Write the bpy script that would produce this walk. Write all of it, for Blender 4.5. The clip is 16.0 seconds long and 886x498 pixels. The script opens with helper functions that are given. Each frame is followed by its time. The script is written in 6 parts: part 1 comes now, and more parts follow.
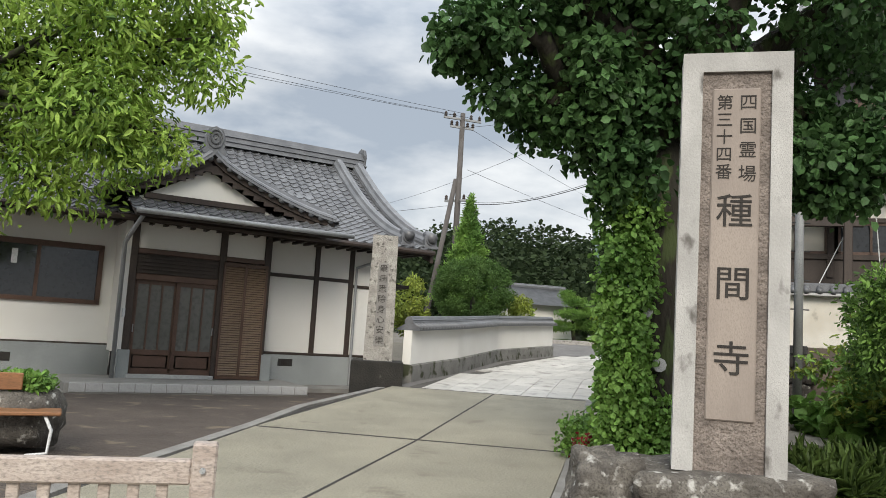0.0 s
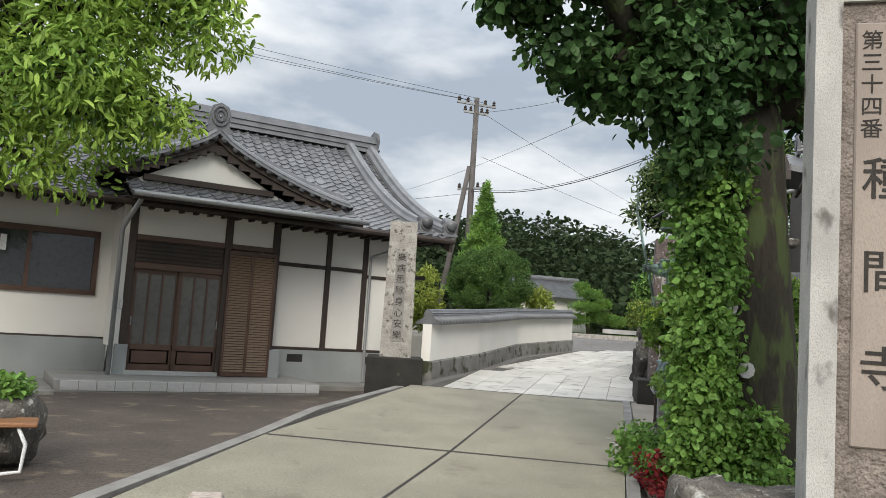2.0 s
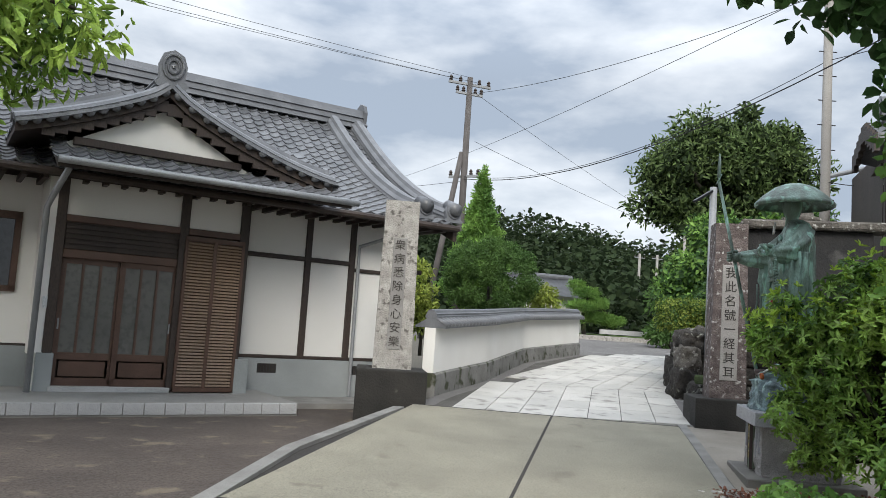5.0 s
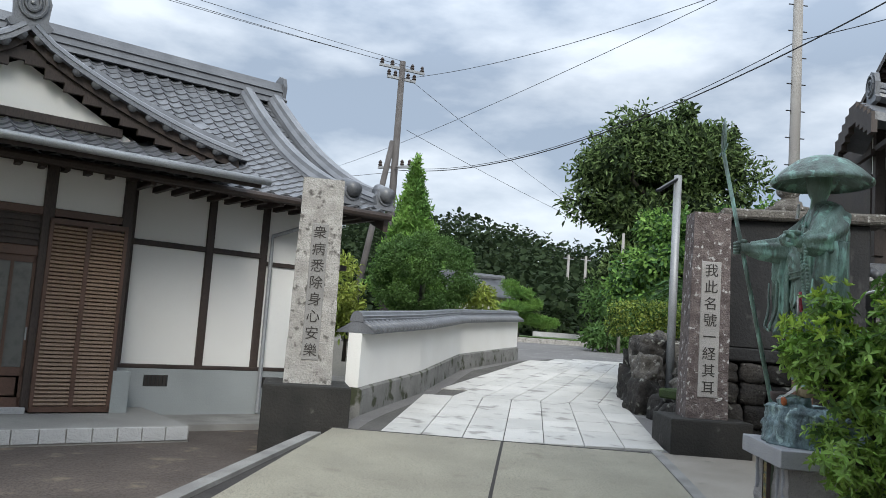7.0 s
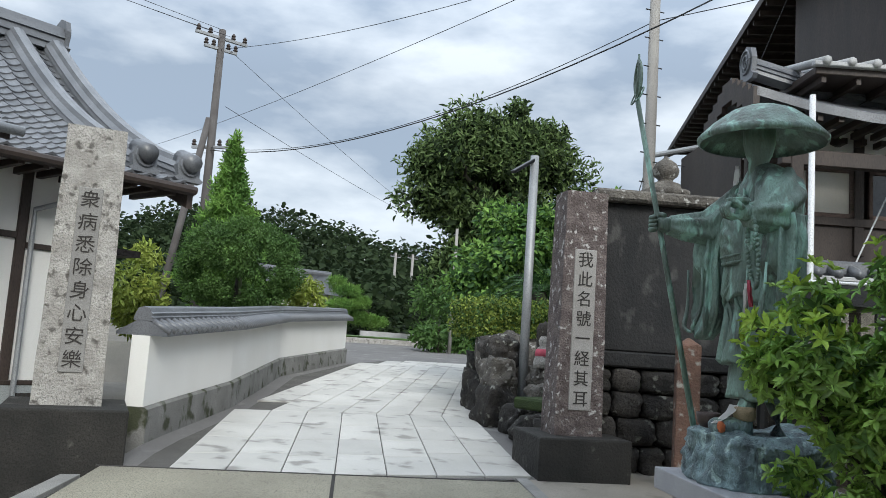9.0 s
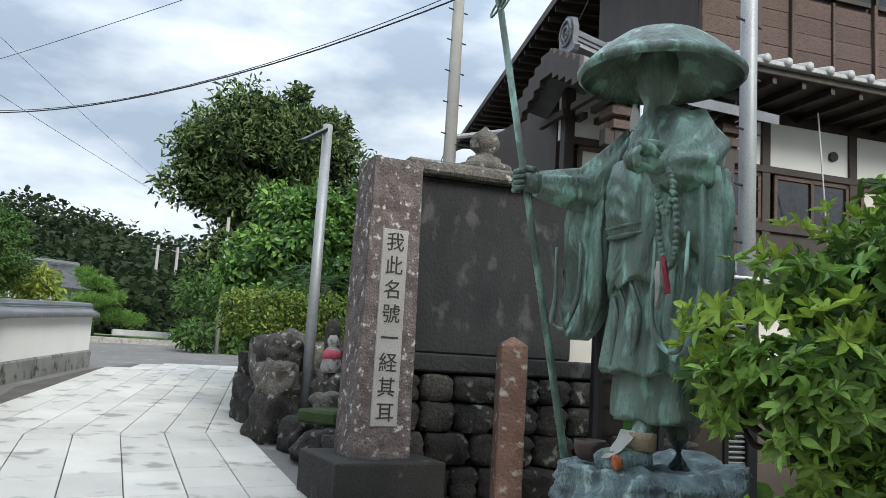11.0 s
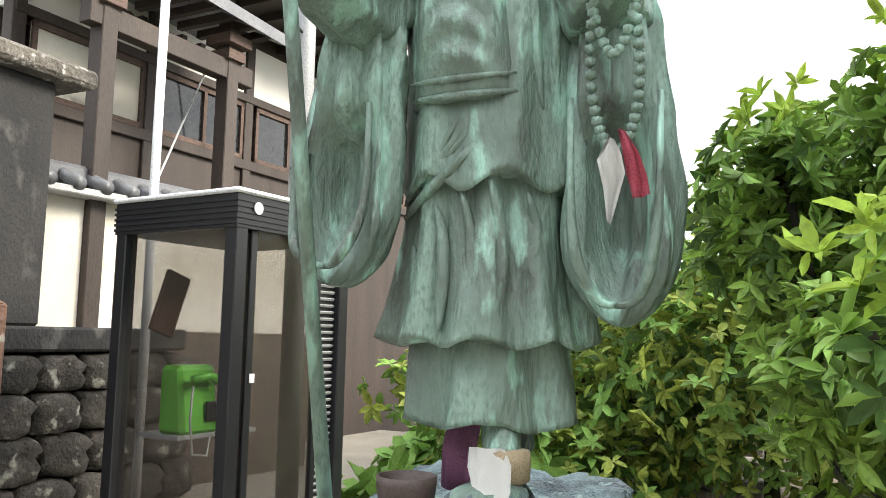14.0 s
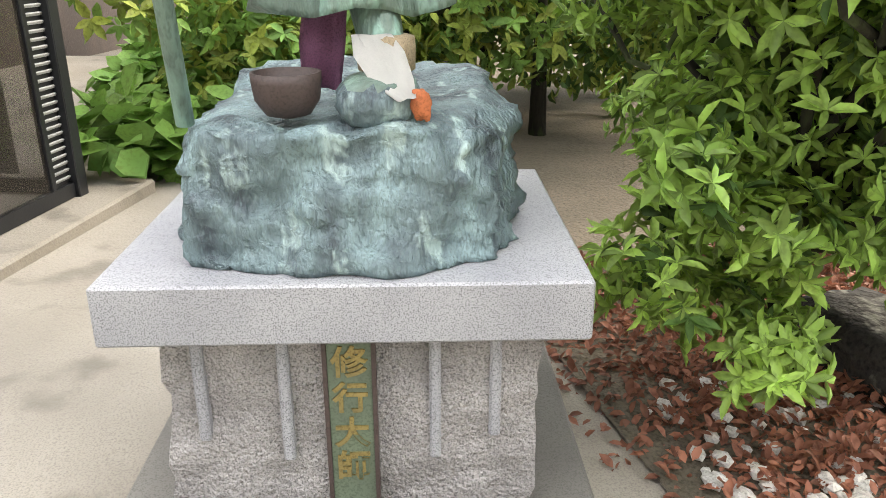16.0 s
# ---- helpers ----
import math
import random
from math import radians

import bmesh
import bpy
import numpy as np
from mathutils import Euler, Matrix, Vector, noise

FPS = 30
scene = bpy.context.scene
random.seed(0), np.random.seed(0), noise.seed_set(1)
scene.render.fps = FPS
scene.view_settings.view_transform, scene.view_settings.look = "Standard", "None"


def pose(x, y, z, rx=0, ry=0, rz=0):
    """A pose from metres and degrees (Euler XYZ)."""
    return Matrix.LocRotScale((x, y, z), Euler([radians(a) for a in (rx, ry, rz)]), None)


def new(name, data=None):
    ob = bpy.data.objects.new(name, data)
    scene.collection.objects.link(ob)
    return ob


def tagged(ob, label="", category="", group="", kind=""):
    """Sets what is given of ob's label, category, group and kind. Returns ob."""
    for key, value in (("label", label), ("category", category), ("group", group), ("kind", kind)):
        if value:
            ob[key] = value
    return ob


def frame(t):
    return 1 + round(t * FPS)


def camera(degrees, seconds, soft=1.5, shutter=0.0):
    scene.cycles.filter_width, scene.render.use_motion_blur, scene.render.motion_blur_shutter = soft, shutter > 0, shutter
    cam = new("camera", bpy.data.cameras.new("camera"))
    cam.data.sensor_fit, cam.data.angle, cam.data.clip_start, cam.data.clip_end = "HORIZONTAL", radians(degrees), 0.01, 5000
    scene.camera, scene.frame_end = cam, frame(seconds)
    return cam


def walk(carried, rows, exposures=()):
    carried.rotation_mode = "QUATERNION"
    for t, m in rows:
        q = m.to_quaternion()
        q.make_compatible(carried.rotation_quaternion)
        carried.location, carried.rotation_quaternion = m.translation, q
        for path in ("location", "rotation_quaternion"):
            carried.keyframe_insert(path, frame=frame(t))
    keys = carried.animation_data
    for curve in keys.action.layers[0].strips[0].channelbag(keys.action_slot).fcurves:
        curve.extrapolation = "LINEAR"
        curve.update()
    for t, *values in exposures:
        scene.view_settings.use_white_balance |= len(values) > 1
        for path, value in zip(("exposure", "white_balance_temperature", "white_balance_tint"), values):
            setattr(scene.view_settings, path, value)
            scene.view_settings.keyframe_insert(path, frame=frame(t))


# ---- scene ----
cam = camera(58.3, 16.0, 0.85)
METRES, EYE = 14.0, 1.2
ROWS = [
    (0.0, 0.0, 0.0, 0.0, -0.37, 6.0, -3.54),
    (0.5, -0.001, 0.02, 0.0006, -0.3, 5.8, -3.53),
    (1.0, -0.0058, 0.0419, 0.0016, -0.24, 5.57, -3.57),
    (1.5, -0.0191, 0.0668, 0.0032, -0.2, 5.45, -3.68),
    (2.0, -0.0263, 0.0944, 0.0022, -0.06, 5.38, -3.77),
    (2.5, -0.0346, 0.124, 0.0026, -0.13, 5.33, -3.76),
    (3.0, -0.0456, 0.1597, 0.0029, -0.31, 5.31, -3.85),
    (3.5, -0.0492, 0.1978, 0.0033, -0.76, 5.32, -3.87),
    (4.0, -0.0574, 0.2369, 0.004, -1.23, 5.32, -3.84),
    (6.5, -0.0635, 0.4356, 0.0104, -4.32, 5.56, -4.02),
    (7.0, -0.0595, 0.4751, 0.0111, -6.99, 5.71, -4.09),
    (7.5, -0.0565, 0.5124, 0.0112, -10.38, 5.91, -4.05),
    (8.0, -0.0503, 0.5518, 0.0117, -14.5, 6.17, -3.99),
    (10.5, -0.0071, 0.7296, 0.0131, -29.44, 7.12, -3.68),
    (11.0, 0.006, 0.7543, 0.0136, -36.0, 7.45, -3.5),
    (11.5, 0.0173, 0.7873, 0.0169, -41.8, 7.62, -3.25),
    (12.0, 0.0308, 0.8188, 0.0201, -46.91, 7.69, -3.05),
    (12.5, 0.0402, 0.8518, 0.0219, -52.63, 7.73, -2.74),
    (13.0, 0.0536, 0.8789, 0.0204, -60.54, 7.87, -2.44),
    (13.5, 0.0624, 0.9018, 0.0178, -69.76, 7.97, -1.95),
    (14.0, 0.0693, 0.9231, 0.0119, -81.31, 6.29, -1.18),
    (14.5, 0.08, 0.9377, 0.0053, -90.42, -2.29, -0.33),
    (15.0, 0.0838, 0.9519, 0.0005, -97.87, -13.35, 0.32),
    (15.5, 0.0862, 0.9572, 0.0015, -102.61, -19.39, 0.34),
    (16.0, 0.0865, 0.9585, 0.0047, -104.24, -20.73, 0.17),
]
walk(cam, [(t, pose(METRES * x, METRES * y, EYE + METRES * z, 90 + pitch, roll, yaw)) for t, x, y, z, yaw, pitch, roll in ROWS],
     [(0, 0.85, 7150, 8), (4, 0.9, 6950, 8), (6.5, 0.88, 6500, 7), (8, 0.82, 6450, 6), (11, 1.0, 6550, 5), (12.5, 1.65, 6850, 6), (13.5, 2.0, 7150, 7), (14.5, 2.4, 7700, 9), (16, 2.5, 7850, 10)])

# ---- world and light: an overcast day ----
world = bpy.data.worlds.new("overcast")
scene.world = world
world.use_nodes = True
wn, wl = world.node_tree.nodes, world.node_tree.links
wn.clear()
w_out = wn.new("ShaderNodeOutputWorld")
w_bg = wn.new("ShaderNodeBackground")
sky = wn.new("ShaderNodeTexSky")
sky.sky_type, sky.sun_disc = "NISHITA", False
sky.sun_elevation, sky.sun_rotation = radians(33), radians(182)
w_tc = wn.new("ShaderNodeTexCoord")
w_map = wn.new("ShaderNodeMapping")
w_map.inputs["Scale"].default_value = (1.0, 1.0, 2.6)
w_map.inputs["Location"].default_value = (0.35, 0.1, 0.2)
w_noise = wn.new("ShaderNodeTexNoise")
w_noise.inputs["Scale"].default_value, w_noise.inputs["Detail"].default_value = 3.2, 8.0
w_noise.inputs["Roughness"].default_value = 0.52
w_ramp = wn.new("ShaderNodeValToRGB")
w_ramp.color_ramp.elements[0].position, w_ramp.color_ramp.elements[0].color = 0.40, (4.2, 5.0, 6.4, 1)
w_ramp.color_ramp.elements[1].position, w_ramp.color_ramp.elements[1].color = 0.6, (9.2, 9.8, 10.9, 1)
w_mix = wn.new("ShaderNodeMix")
w_mix.data_type = "RGBA"
w_mix.inputs["Factor"].default_value = 0.9
wl.new(w_tc.outputs["Generated"], w_map.inputs["Vector"])
wl.new(w_map.outputs["Vector"], w_noise.inputs["Vector"])
wl.new(w_noise.outputs["Fac"], w_ramp.inputs["Fac"])
wl.new(sky.outputs["Color"], w_mix.inputs["A"])
wl.new(w_ramp.outputs["Color"], w_mix.inputs["B"])
w_sep = wn.new("ShaderNodeSeparateXYZ")
wl.new(w_tc.outputs["Generated"], w_sep.inputs["Vector"])
w_rise = wn.new("ShaderNodeMapRange")
w_rise.inputs["From Min"].default_value, w_rise.inputs["From Max"].default_value = 0.3, 1.0
w_rise.inputs["To Min"].default_value, w_rise.inputs["To Max"].default_value = 0.86, 2.1
wl.new(w_sep.outputs["Z"], w_rise.inputs["Value"])
w_up = wn.new("ShaderNodeVectorMath")
w_up.operation = "SCALE"
wl.new(w_mix.outputs["Result"], w_up.inputs[0])
wl.new(w_rise.outputs["Result"], w_up.inputs["Scale"])
wl.new(w_up.outputs["Vector"], w_bg.inputs["Color"])
wl.new(w_bg.outputs["Background"], w_out.inputs["Surface"])
w_bg.inputs["Strength"].default_value = 0.066
sun = new("sun", bpy.data.lights.new("sun", "SUN"))
sun.data.energy, sun.data.angle, sun.data.color = 1.5, radians(25), (1.0, 0.97, 0.93)
sun.rotation_euler = Euler((radians(57), 0, radians(-2)))


# ---- materials ----
def mat(name, c1, c2, rough=0.8, scale=3.0, fine=60.0, bump=0.3, metal=0.0, blotch=None, spec=0.5, vary=0.0, stretch=(1, 1, 1), grain=0.5):
    """A surface with broad variation, grain, fine relief and, where given, stains of a third colour."""
    m = bpy.data.materials.new(name)
    m.use_nodes = True
    nt = m.node_tree
    b = nt.nodes["Principled BSDF"]
    b.inputs["Roughness"].default_value = rough
    b.inputs["Metallic"].default_value = metal
    b.inputs["Specular IOR Level"].default_value = spec
    tc = nt.nodes.new("ShaderNodeTexCoord")
    mp = nt.nodes.new("ShaderNodeMapping")
    mp.inputs["Scale"].default_value = stretch
    nt.links.new(tc.outputs["Object"], mp.inputs["Vector"])

    def noise_node(s, d=5.0):
        nn = nt.nodes.new("ShaderNodeTexNoise")
        nn.inputs["Scale"].default_value, nn.inputs["Detail"].default_value = s, d
        nt.links.new(mp.outputs["Vector"], nn.inputs["Vector"])
        return nn

    def mixed(fac, a, bb):
        x = nt.nodes.new("ShaderNodeMix")
        x.data_type = "RGBA"
        for sock, v in (("Factor", fac), ("A", a), ("B", bb)):
            if isinstance(v, (tuple, float, int)):
                x.inputs[sock].default_value = (*v, 1) if isinstance(v, tuple) else v
            else:
                nt.links.new(v, x.inputs[sock])
        return x.outputs["Result"]

    def stepped(src, lo, hi):
        r = nt.nodes.new("ShaderNodeMapRange")
        r.inputs["From Min"].default_value, r.inputs["From Max"].default_value = lo, hi
        nt.links.new(src, r.inputs["Value"])
        return r.outputs["Result"]

    big, small, tiny = noise_node(scale), noise_node(fine, 3.0), noise_node(fine * 2.6, 2.0)
    col = mixed(stepped(big.outputs["Fac"], 0.35, 0.65), c1, c2)
    grey = tuple(grain * v for v in c1)
    col = mixed(stepped(tiny.outputs["Fac"], 0.46, 0.74), col, grey)
    if blotch:
        bl = noise_node(scale * 1.7 + 0.37, 8.0)
        col = mixed(stepped(bl.outputs["Fac"], blotch[1], blotch[1] + 0.1), col, blotch[0])
    if vary:
        oi = nt.nodes.new("ShaderNodeObjectInfo")
        ge = nt.nodes.new("ShaderNodeNewGeometry")
        ad = nt.nodes.new("ShaderNodeMath")
        ad.operation = "ADD"
        nt.links.new(oi.outputs["Random"], ad.inputs[0])
        nt.links.new(ge.outputs["Random Per Island"], ad.inputs[1])
        fr = nt.nodes.new("ShaderNodeMath")
        fr.operation = "FRACT"
        nt.links.new(ad.outputs[0], fr.inputs[0])
        mr = nt.nodes.new("ShaderNodeMapRange")
        mr.inputs["To Min"].default_value, mr.inputs["To Max"].default_value = 1 - vary, 1 + vary
        nt.links.new(fr.outputs[0], mr.inputs["Value"])
        hs = nt.nodes.new("ShaderNodeHueSaturation")
        nt.links.new(mr.outputs["Result"], hs.inputs["Value"])
        nt.links.new(col, hs.inputs["Color"])
        col = hs.outputs["Color"]
    nt.links.new(col, b.inputs["Base Color"])
    if bump:
        bp = nt.nodes.new("ShaderNodeBump")
        bp.inputs["Strength"].default_value, bp.inputs["Distance"].default_value = bump, 0.02
        nt.links.new(small.outputs["Fac"], bp.inputs["Height"])
        nt.links.new(bp.outputs["Normal"], b.inputs["Normal"])
    return m


def leaf_mat(name, c1, c2, vary=0.35, spec=0.25):
    """Leaves: each one its own shade, slightly glossy, letting light through."""
    m = mat(name, c1, c2, rough=0.55, scale=1.2, fine=15, bump=0, vary=vary, spec=spec)
    nt = m.node_tree
    b = nt.nodes["Principled BSDF"]
    tr = nt.nodes.new("ShaderNodeBsdfTranslucent")
    nt.links.new(b.inputs["Base Color"].links[0].from_socket, tr.inputs["Color"])
    mx = nt.nodes.new("ShaderNodeMixShader")
    mx.inputs["Fac"].default_value = 0.3
    nt.links.new(b.outputs[0], mx.inputs[1])
    nt.links.new(tr.outputs[0], mx.inputs[2])
    nt.links.new(mx.outputs[0], nt.nodes["Material Output"].inputs["Surface"])
    return m


def glass_mat(name, tint=(0.8, 0.85, 0.85), clear=0.75, rough=0.03):
    m = bpy.data.materials.new(name)
    m.use_nodes = True
    nt = m.node_tree
    b = nt.nodes["Principled BSDF"]
    b.inputs["Base Color"].default_value = (*tint, 1)
    b.inputs["Roughness"].default_value = rough
    b.inputs["Alpha"].default_value = 1 - clear
    return m


CONCRETE = mat("road_concrete", (0.345, 0.318, 0.245), (0.27, 0.25, 0.195), 0.92, 1.1, 30, 0.8, blotch=((0.20, 0.18, 0.14), 0.62), grain=0.35)
PAVER = mat("paver_stone", (0.58, 0.555, 0.51), (0.48, 0.46, 0.42), 0.65, 1.3, 60, 0.2, blotch=((0.27, 0.25, 0.225), 0.57), vary=0.1, grain=0.75)
ASPHALT = mat("lot_asphalt", (0.075, 0.059, 0.05), (0.11, 0.087, 0.072), 0.95, 1.2, 20, 1.2, blotch=((0.17, 0.135, 0.10), 0.6), grain=0.3)
EARTH = mat("earth", (0.13, 0.12, 0.10), (0.2, 0.18, 0.15), 0.95, 0.5, 40, 0.6)
KERB = mat("kerb_concrete", (0.3, 0.29, 0.27), (0.2, 0.19, 0.18), 0.9, 3, 80, 0.4)
PLASTER = mat("white_plaster", (0.80, 0.785, 0.75), (0.74, 0.72, 0.68), 0.9, 0.8, 50, 0.05, grain=0.9)
OLDPLASTER = mat("stained_plaster", (0.74, 0.715, 0.66), (0.6, 0.55, 0.47), 0.9, 1.4, 30, 0.1, blotch=((0.36, 0.33, 0.28), 0.62), grain=0.8)
FOUND = mat("foundation_plaster", (0.36, 0.38, 0.38), (0.28, 0.30, 0.30), 0.9, 1.3, 60, 0.15)
DARKWOOD = mat("dark_stained_timber", (0.035, 0.024, 0.02), (0.055, 0.038, 0.03), 0.6, 4, 60, 0.2, stretch=(1, 1, 0.15))
BROWNWOOD = mat("brown_door_timber", (0.085, 0.045, 0.03), (0.12, 0.065, 0.045), 0.5, 3, 50, 0.1)
SLATWOOD = mat("brown_slats", (0.22, 0.15, 0.10), (0.26, 0.18, 0.125), 0.55, 3, 50, 0.05)
OLDWOOD = mat("weathered_boards", (0.10, 0.065, 0.052), (0.15, 0.10, 0.085), 0.8, 2, 40, 0.3, stretch=(0.2, 0.2, 1), vary=0.2)
GREYWOOD = mat("bleached_timber", (0.50, 0.43, 0.385), (0.38, 0.31, 0.27), 0.85, 6, 30, 0.6, blotch=((0.13, 0.11, 0.095), 0.63), stretch=(0.5, 1, 1))
TILE = mat("roof_tile", (0.165, 0.17, 0.182), (0.105, 0.11, 0.12), 0.38, 2.5, 25, 0.1, spec=0.6, vary=0.18, blotch=((0.07, 0.07, 0.075), 0.66))
TILEWHITE = mat("pale_tile_edge", (0.5, 0.5, 0.5), (0.4, 0.4, 0.4), 0.6, 3, 40, 0.1)
GRANITE = mat("pale_granite", (0.4, 0.4, 0.42), (0.34, 0.34, 0.365), 0.5, 4, 110, 0.06, grain=0.2)
ROUGHGRANITE = mat("rough_granite", (0.46, 0.435, 0.425), (0.33, 0.31, 0.305), 0.9, 6, 80, 1.0, grain=0.25)
OLDSTONE = mat("weathered_stone", (0.46, 0.44, 0.41), (0.33, 0.31, 0.285), 0.95, 7, 45, 1.0, blotch=((0.12, 0.11, 0.10), 0.58), grain=0.3)
REDSTONE = mat("reddish_stone", (0.2, 0.162, 0.152), (0.10, 0.077, 0.072), 0.95, 8, 46, 1.4, blotch=((0.50, 0.48, 0.46), 0.575), grain=0.35)
FACESTONE = mat("smooth_inscribed_stone", (0.36, 0.305, 0.265), (0.25, 0.21, 0.185), 0.85, 2.4, 60, 0.2, stretch=(1, 1, 0.35), grain=0.75)
RIMSTONE = mat("pale_cement_rim", (0.53, 0.52, 0.5), (0.38, 0.37, 0.355), 0.9, 3.0, 60, 0.25, blotch=((0.14, 0.13, 0.12), 0.6), grain=0.55, stretch=(1, 1, 0.6))
CHISELSTONE = mat("chiselled_stone", (0.29, 0.245, 0.215), (0.15, 0.125, 0.11), 0.95, 5, 26, 1.6, grain=0.35)
DARKSTONE = mat("blackened_stone", (0.011, 0.011, 0.012), (0.026, 0.025, 0.025), 0.8, 2.4, 30, 0.6, blotch=((0.06, 0.058, 0.056), 0.56), grain=0.4, stretch=(1.0, 1.0, 0.7))
DARKROCK = mat("dark_lichen_rock", (0.024, 0.022, 0.02), (0.055, 0.048, 0.042), 0.95, 5, 20, 1.3, blotch=((0.22, 0.22, 0.19), 0.6), vary=0.3, grain=0.4)
LICHEN = mat("lichen_boulder", (0.17, 0.155, 0.135), (0.075, 0.066, 0.058), 0.95, 6, 24, 1.5, blotch=((0.43, 0.42, 0.39), 0.585), grain=0.35)
BLACKPED = mat("dark_mossy_concrete", (0.018, 0.017, 0.015), (0.036, 0.033, 0.029), 0.9, 2.5, 30, 0.6, blotch=((0.13, 0.12, 0.11), 0.63))
BROWNPOST = mat("rusty_brown_stone", (0.22, 0.125, 0.09), (0.13, 0.078, 0.06), 0.9, 5, 34, 0.9, blotch=((0.38, 0.36, 0.32), 0.57))
INK = mat("dark_carved_letter", (0.035, 0.03, 0.028), (0.05, 0.045, 0.04), 0.95, 5, 50, 0.1)
BRONZE = mat("verdigris_bronze", (0.23, 0.345, 0.29), (0.085, 0.1, 0.085), 0.48, 3.6, 26, 0.7, metal=0.1, blotch=((0.30, 0.50, 0.42), 0.55), stretch=(1.7, 1.7, 0.6), grain=0.55)
ROCKBRONZE = mat("blue_verdigris_bronze", (0.24, 0.345, 0.36), (0.06, 0.08, 0.095), 0.5, 5.0, 34, 1.0, metal=0.08, blotch=((0.38, 0.5, 0.49), 0.585), stretch=(2.0, 2.0, 0.6))
BARK = mat("dark_bark", (0.03, 0.025, 0.018), (0.018, 0.017, 0.011), 0.95, 4, 18, 1.3, stretch=(1, 1, 0.3), blotch=((0.045, 0.062, 0.02), 0.5))
BARKRED = mat("reddish_bark", (0.2, 0.12, 0.085), (0.14, 0.09, 0.065), 0.9, 4, 30, 0.6, stretch=(1, 1, 0.3))
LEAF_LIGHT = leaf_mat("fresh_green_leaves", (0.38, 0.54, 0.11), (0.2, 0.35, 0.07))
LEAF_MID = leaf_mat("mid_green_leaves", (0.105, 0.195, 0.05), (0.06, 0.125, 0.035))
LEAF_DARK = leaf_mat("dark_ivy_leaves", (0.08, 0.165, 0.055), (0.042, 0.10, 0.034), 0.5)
LEAF_IVY = leaf_mat("bright_ivy_leaves", (0.24, 0.41, 0.095), (0.12, 0.25, 0.06))
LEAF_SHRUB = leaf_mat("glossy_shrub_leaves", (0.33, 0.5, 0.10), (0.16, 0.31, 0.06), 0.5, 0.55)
LEAF_LIME = leaf_mat("lime_shoots", (0.42, 0.55, 0.08), (0.3, 0.46, 0.07))
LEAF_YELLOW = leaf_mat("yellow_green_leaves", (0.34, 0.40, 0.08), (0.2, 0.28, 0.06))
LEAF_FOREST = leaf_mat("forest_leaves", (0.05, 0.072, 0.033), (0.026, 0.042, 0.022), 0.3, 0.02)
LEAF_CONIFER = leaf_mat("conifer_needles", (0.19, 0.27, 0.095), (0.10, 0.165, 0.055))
GRASS = leaf_mat("grass_blades", (0.10, 0.16, 0.04), (0.07, 0.11, 0.03))
LITTER = leaf_mat("fallen_leaves", (0.34, 0.14, 0.09), (0.2, 0.09, 0.06))
REDLEAF = leaf_mat("crimson_leaves", (0.32, 0.03, 0.04), (0.2, 0.03, 0.03))
PEBBLE = mat("white_pebbles", (0.6, 0.58, 0.55), (0.45, 0.42, 0.39), 0.8, 8, 50, 0.2, vary=0.25)
STEELGREY = mat("galvanised_pole", (0.38, 0.39, 0.40), (0.3, 0.31, 0.32), 0.5, 2, 40, 0.05, metal=0.3)
POLECON = mat("pole_concrete", (0.36, 0.345, 0.32), (0.3, 0.28, 0.26), 0.9, 1.5, 50, 0.1)
POLEBROWN = mat("weathered_pole", (0.13, 0.12, 0.115), (0.09, 0.08, 0.076), 0.9, 1.5, 50, 0.2)
WIRE = mat("black_cable", (0.02, 0.02, 0.022), (0.03, 0.03, 0.03), 0.6, 2, 30, 0)
BLACKMETAL = mat("black_booth_frame", (0.009, 0.01, 0.012), (0.014, 0.015, 0.018), 0.4, 2, 40, 0.02)
WHITEPAINT = mat("white_paint", (0.75, 0.76, 0.77), (0.68, 0.69, 0.7), 0.5, 3, 40, 0.03)
PHONEGREEN = mat("green_plastic", (0.10, 0.40, 0.045), (0.085, 0.34, 0.04), 0.35, 3, 40, 0)
DARKGLASS = mat("dark_window_glass", (0.02, 0.022, 0.025), (0.03, 0.032, 0.036), 0.06, 1, 5, 0, spec=0.6)
DOORGLASS = mat("frosted_door_glass", (0.10, 0.10, 0.095), (0.15, 0.148, 0.138), 0.22, 0.8, 5, 0, grain=0.9)
GLASS = glass_mat("booth_glass", (0.035, 0.03, 0.025), 0.7)
CLOTH_WHITE = mat("white_cloth", (0.75, 0.73, 0.70), (0.66, 0.64, 0.61), 0.95, 6, 90, 0.1, grain=0.9)
CLOTH_PINK = mat("pink_cloth", (0.62, 0.12, 0.17), (0.5, 0.09, 0.13), 0.95, 6, 90, 0.2)
CLOTH_PURPLE = mat("purple_cloth", (0.42, 0.19, 0.31), (0.3, 0.12, 0.21), 0.95, 6, 90, 0.2)
BOWLBROWN = mat("brown_iron_bowl", (0.075, 0.05, 0.045), (0.06, 0.04, 0.037), 0.55, 4, 60, 0.1)
STRAW = mat("woven_straw", (0.42, 0.33, 0.22), (0.33, 0.25, 0.16), 0.95, 12, 90, 0.4)
ORANGE = mat("orange_cloth", (0.55, 0.16, 0.06), (0.42, 0.12, 0.05), 0.9, 6, 60, 0.2)
GOLD = mat("worn_gold_letters", (0.36, 0.27, 0.10), (0.25, 0.2, 0.09), 0.5, 8, 60, 0.1, metal=0.5)
PLAQUE = mat("green_bronze_plaque", (0.17, 0.22, 0.15), (0.12, 0.15, 0.11), 0.6, 5, 60, 0.1, metal=0.2)
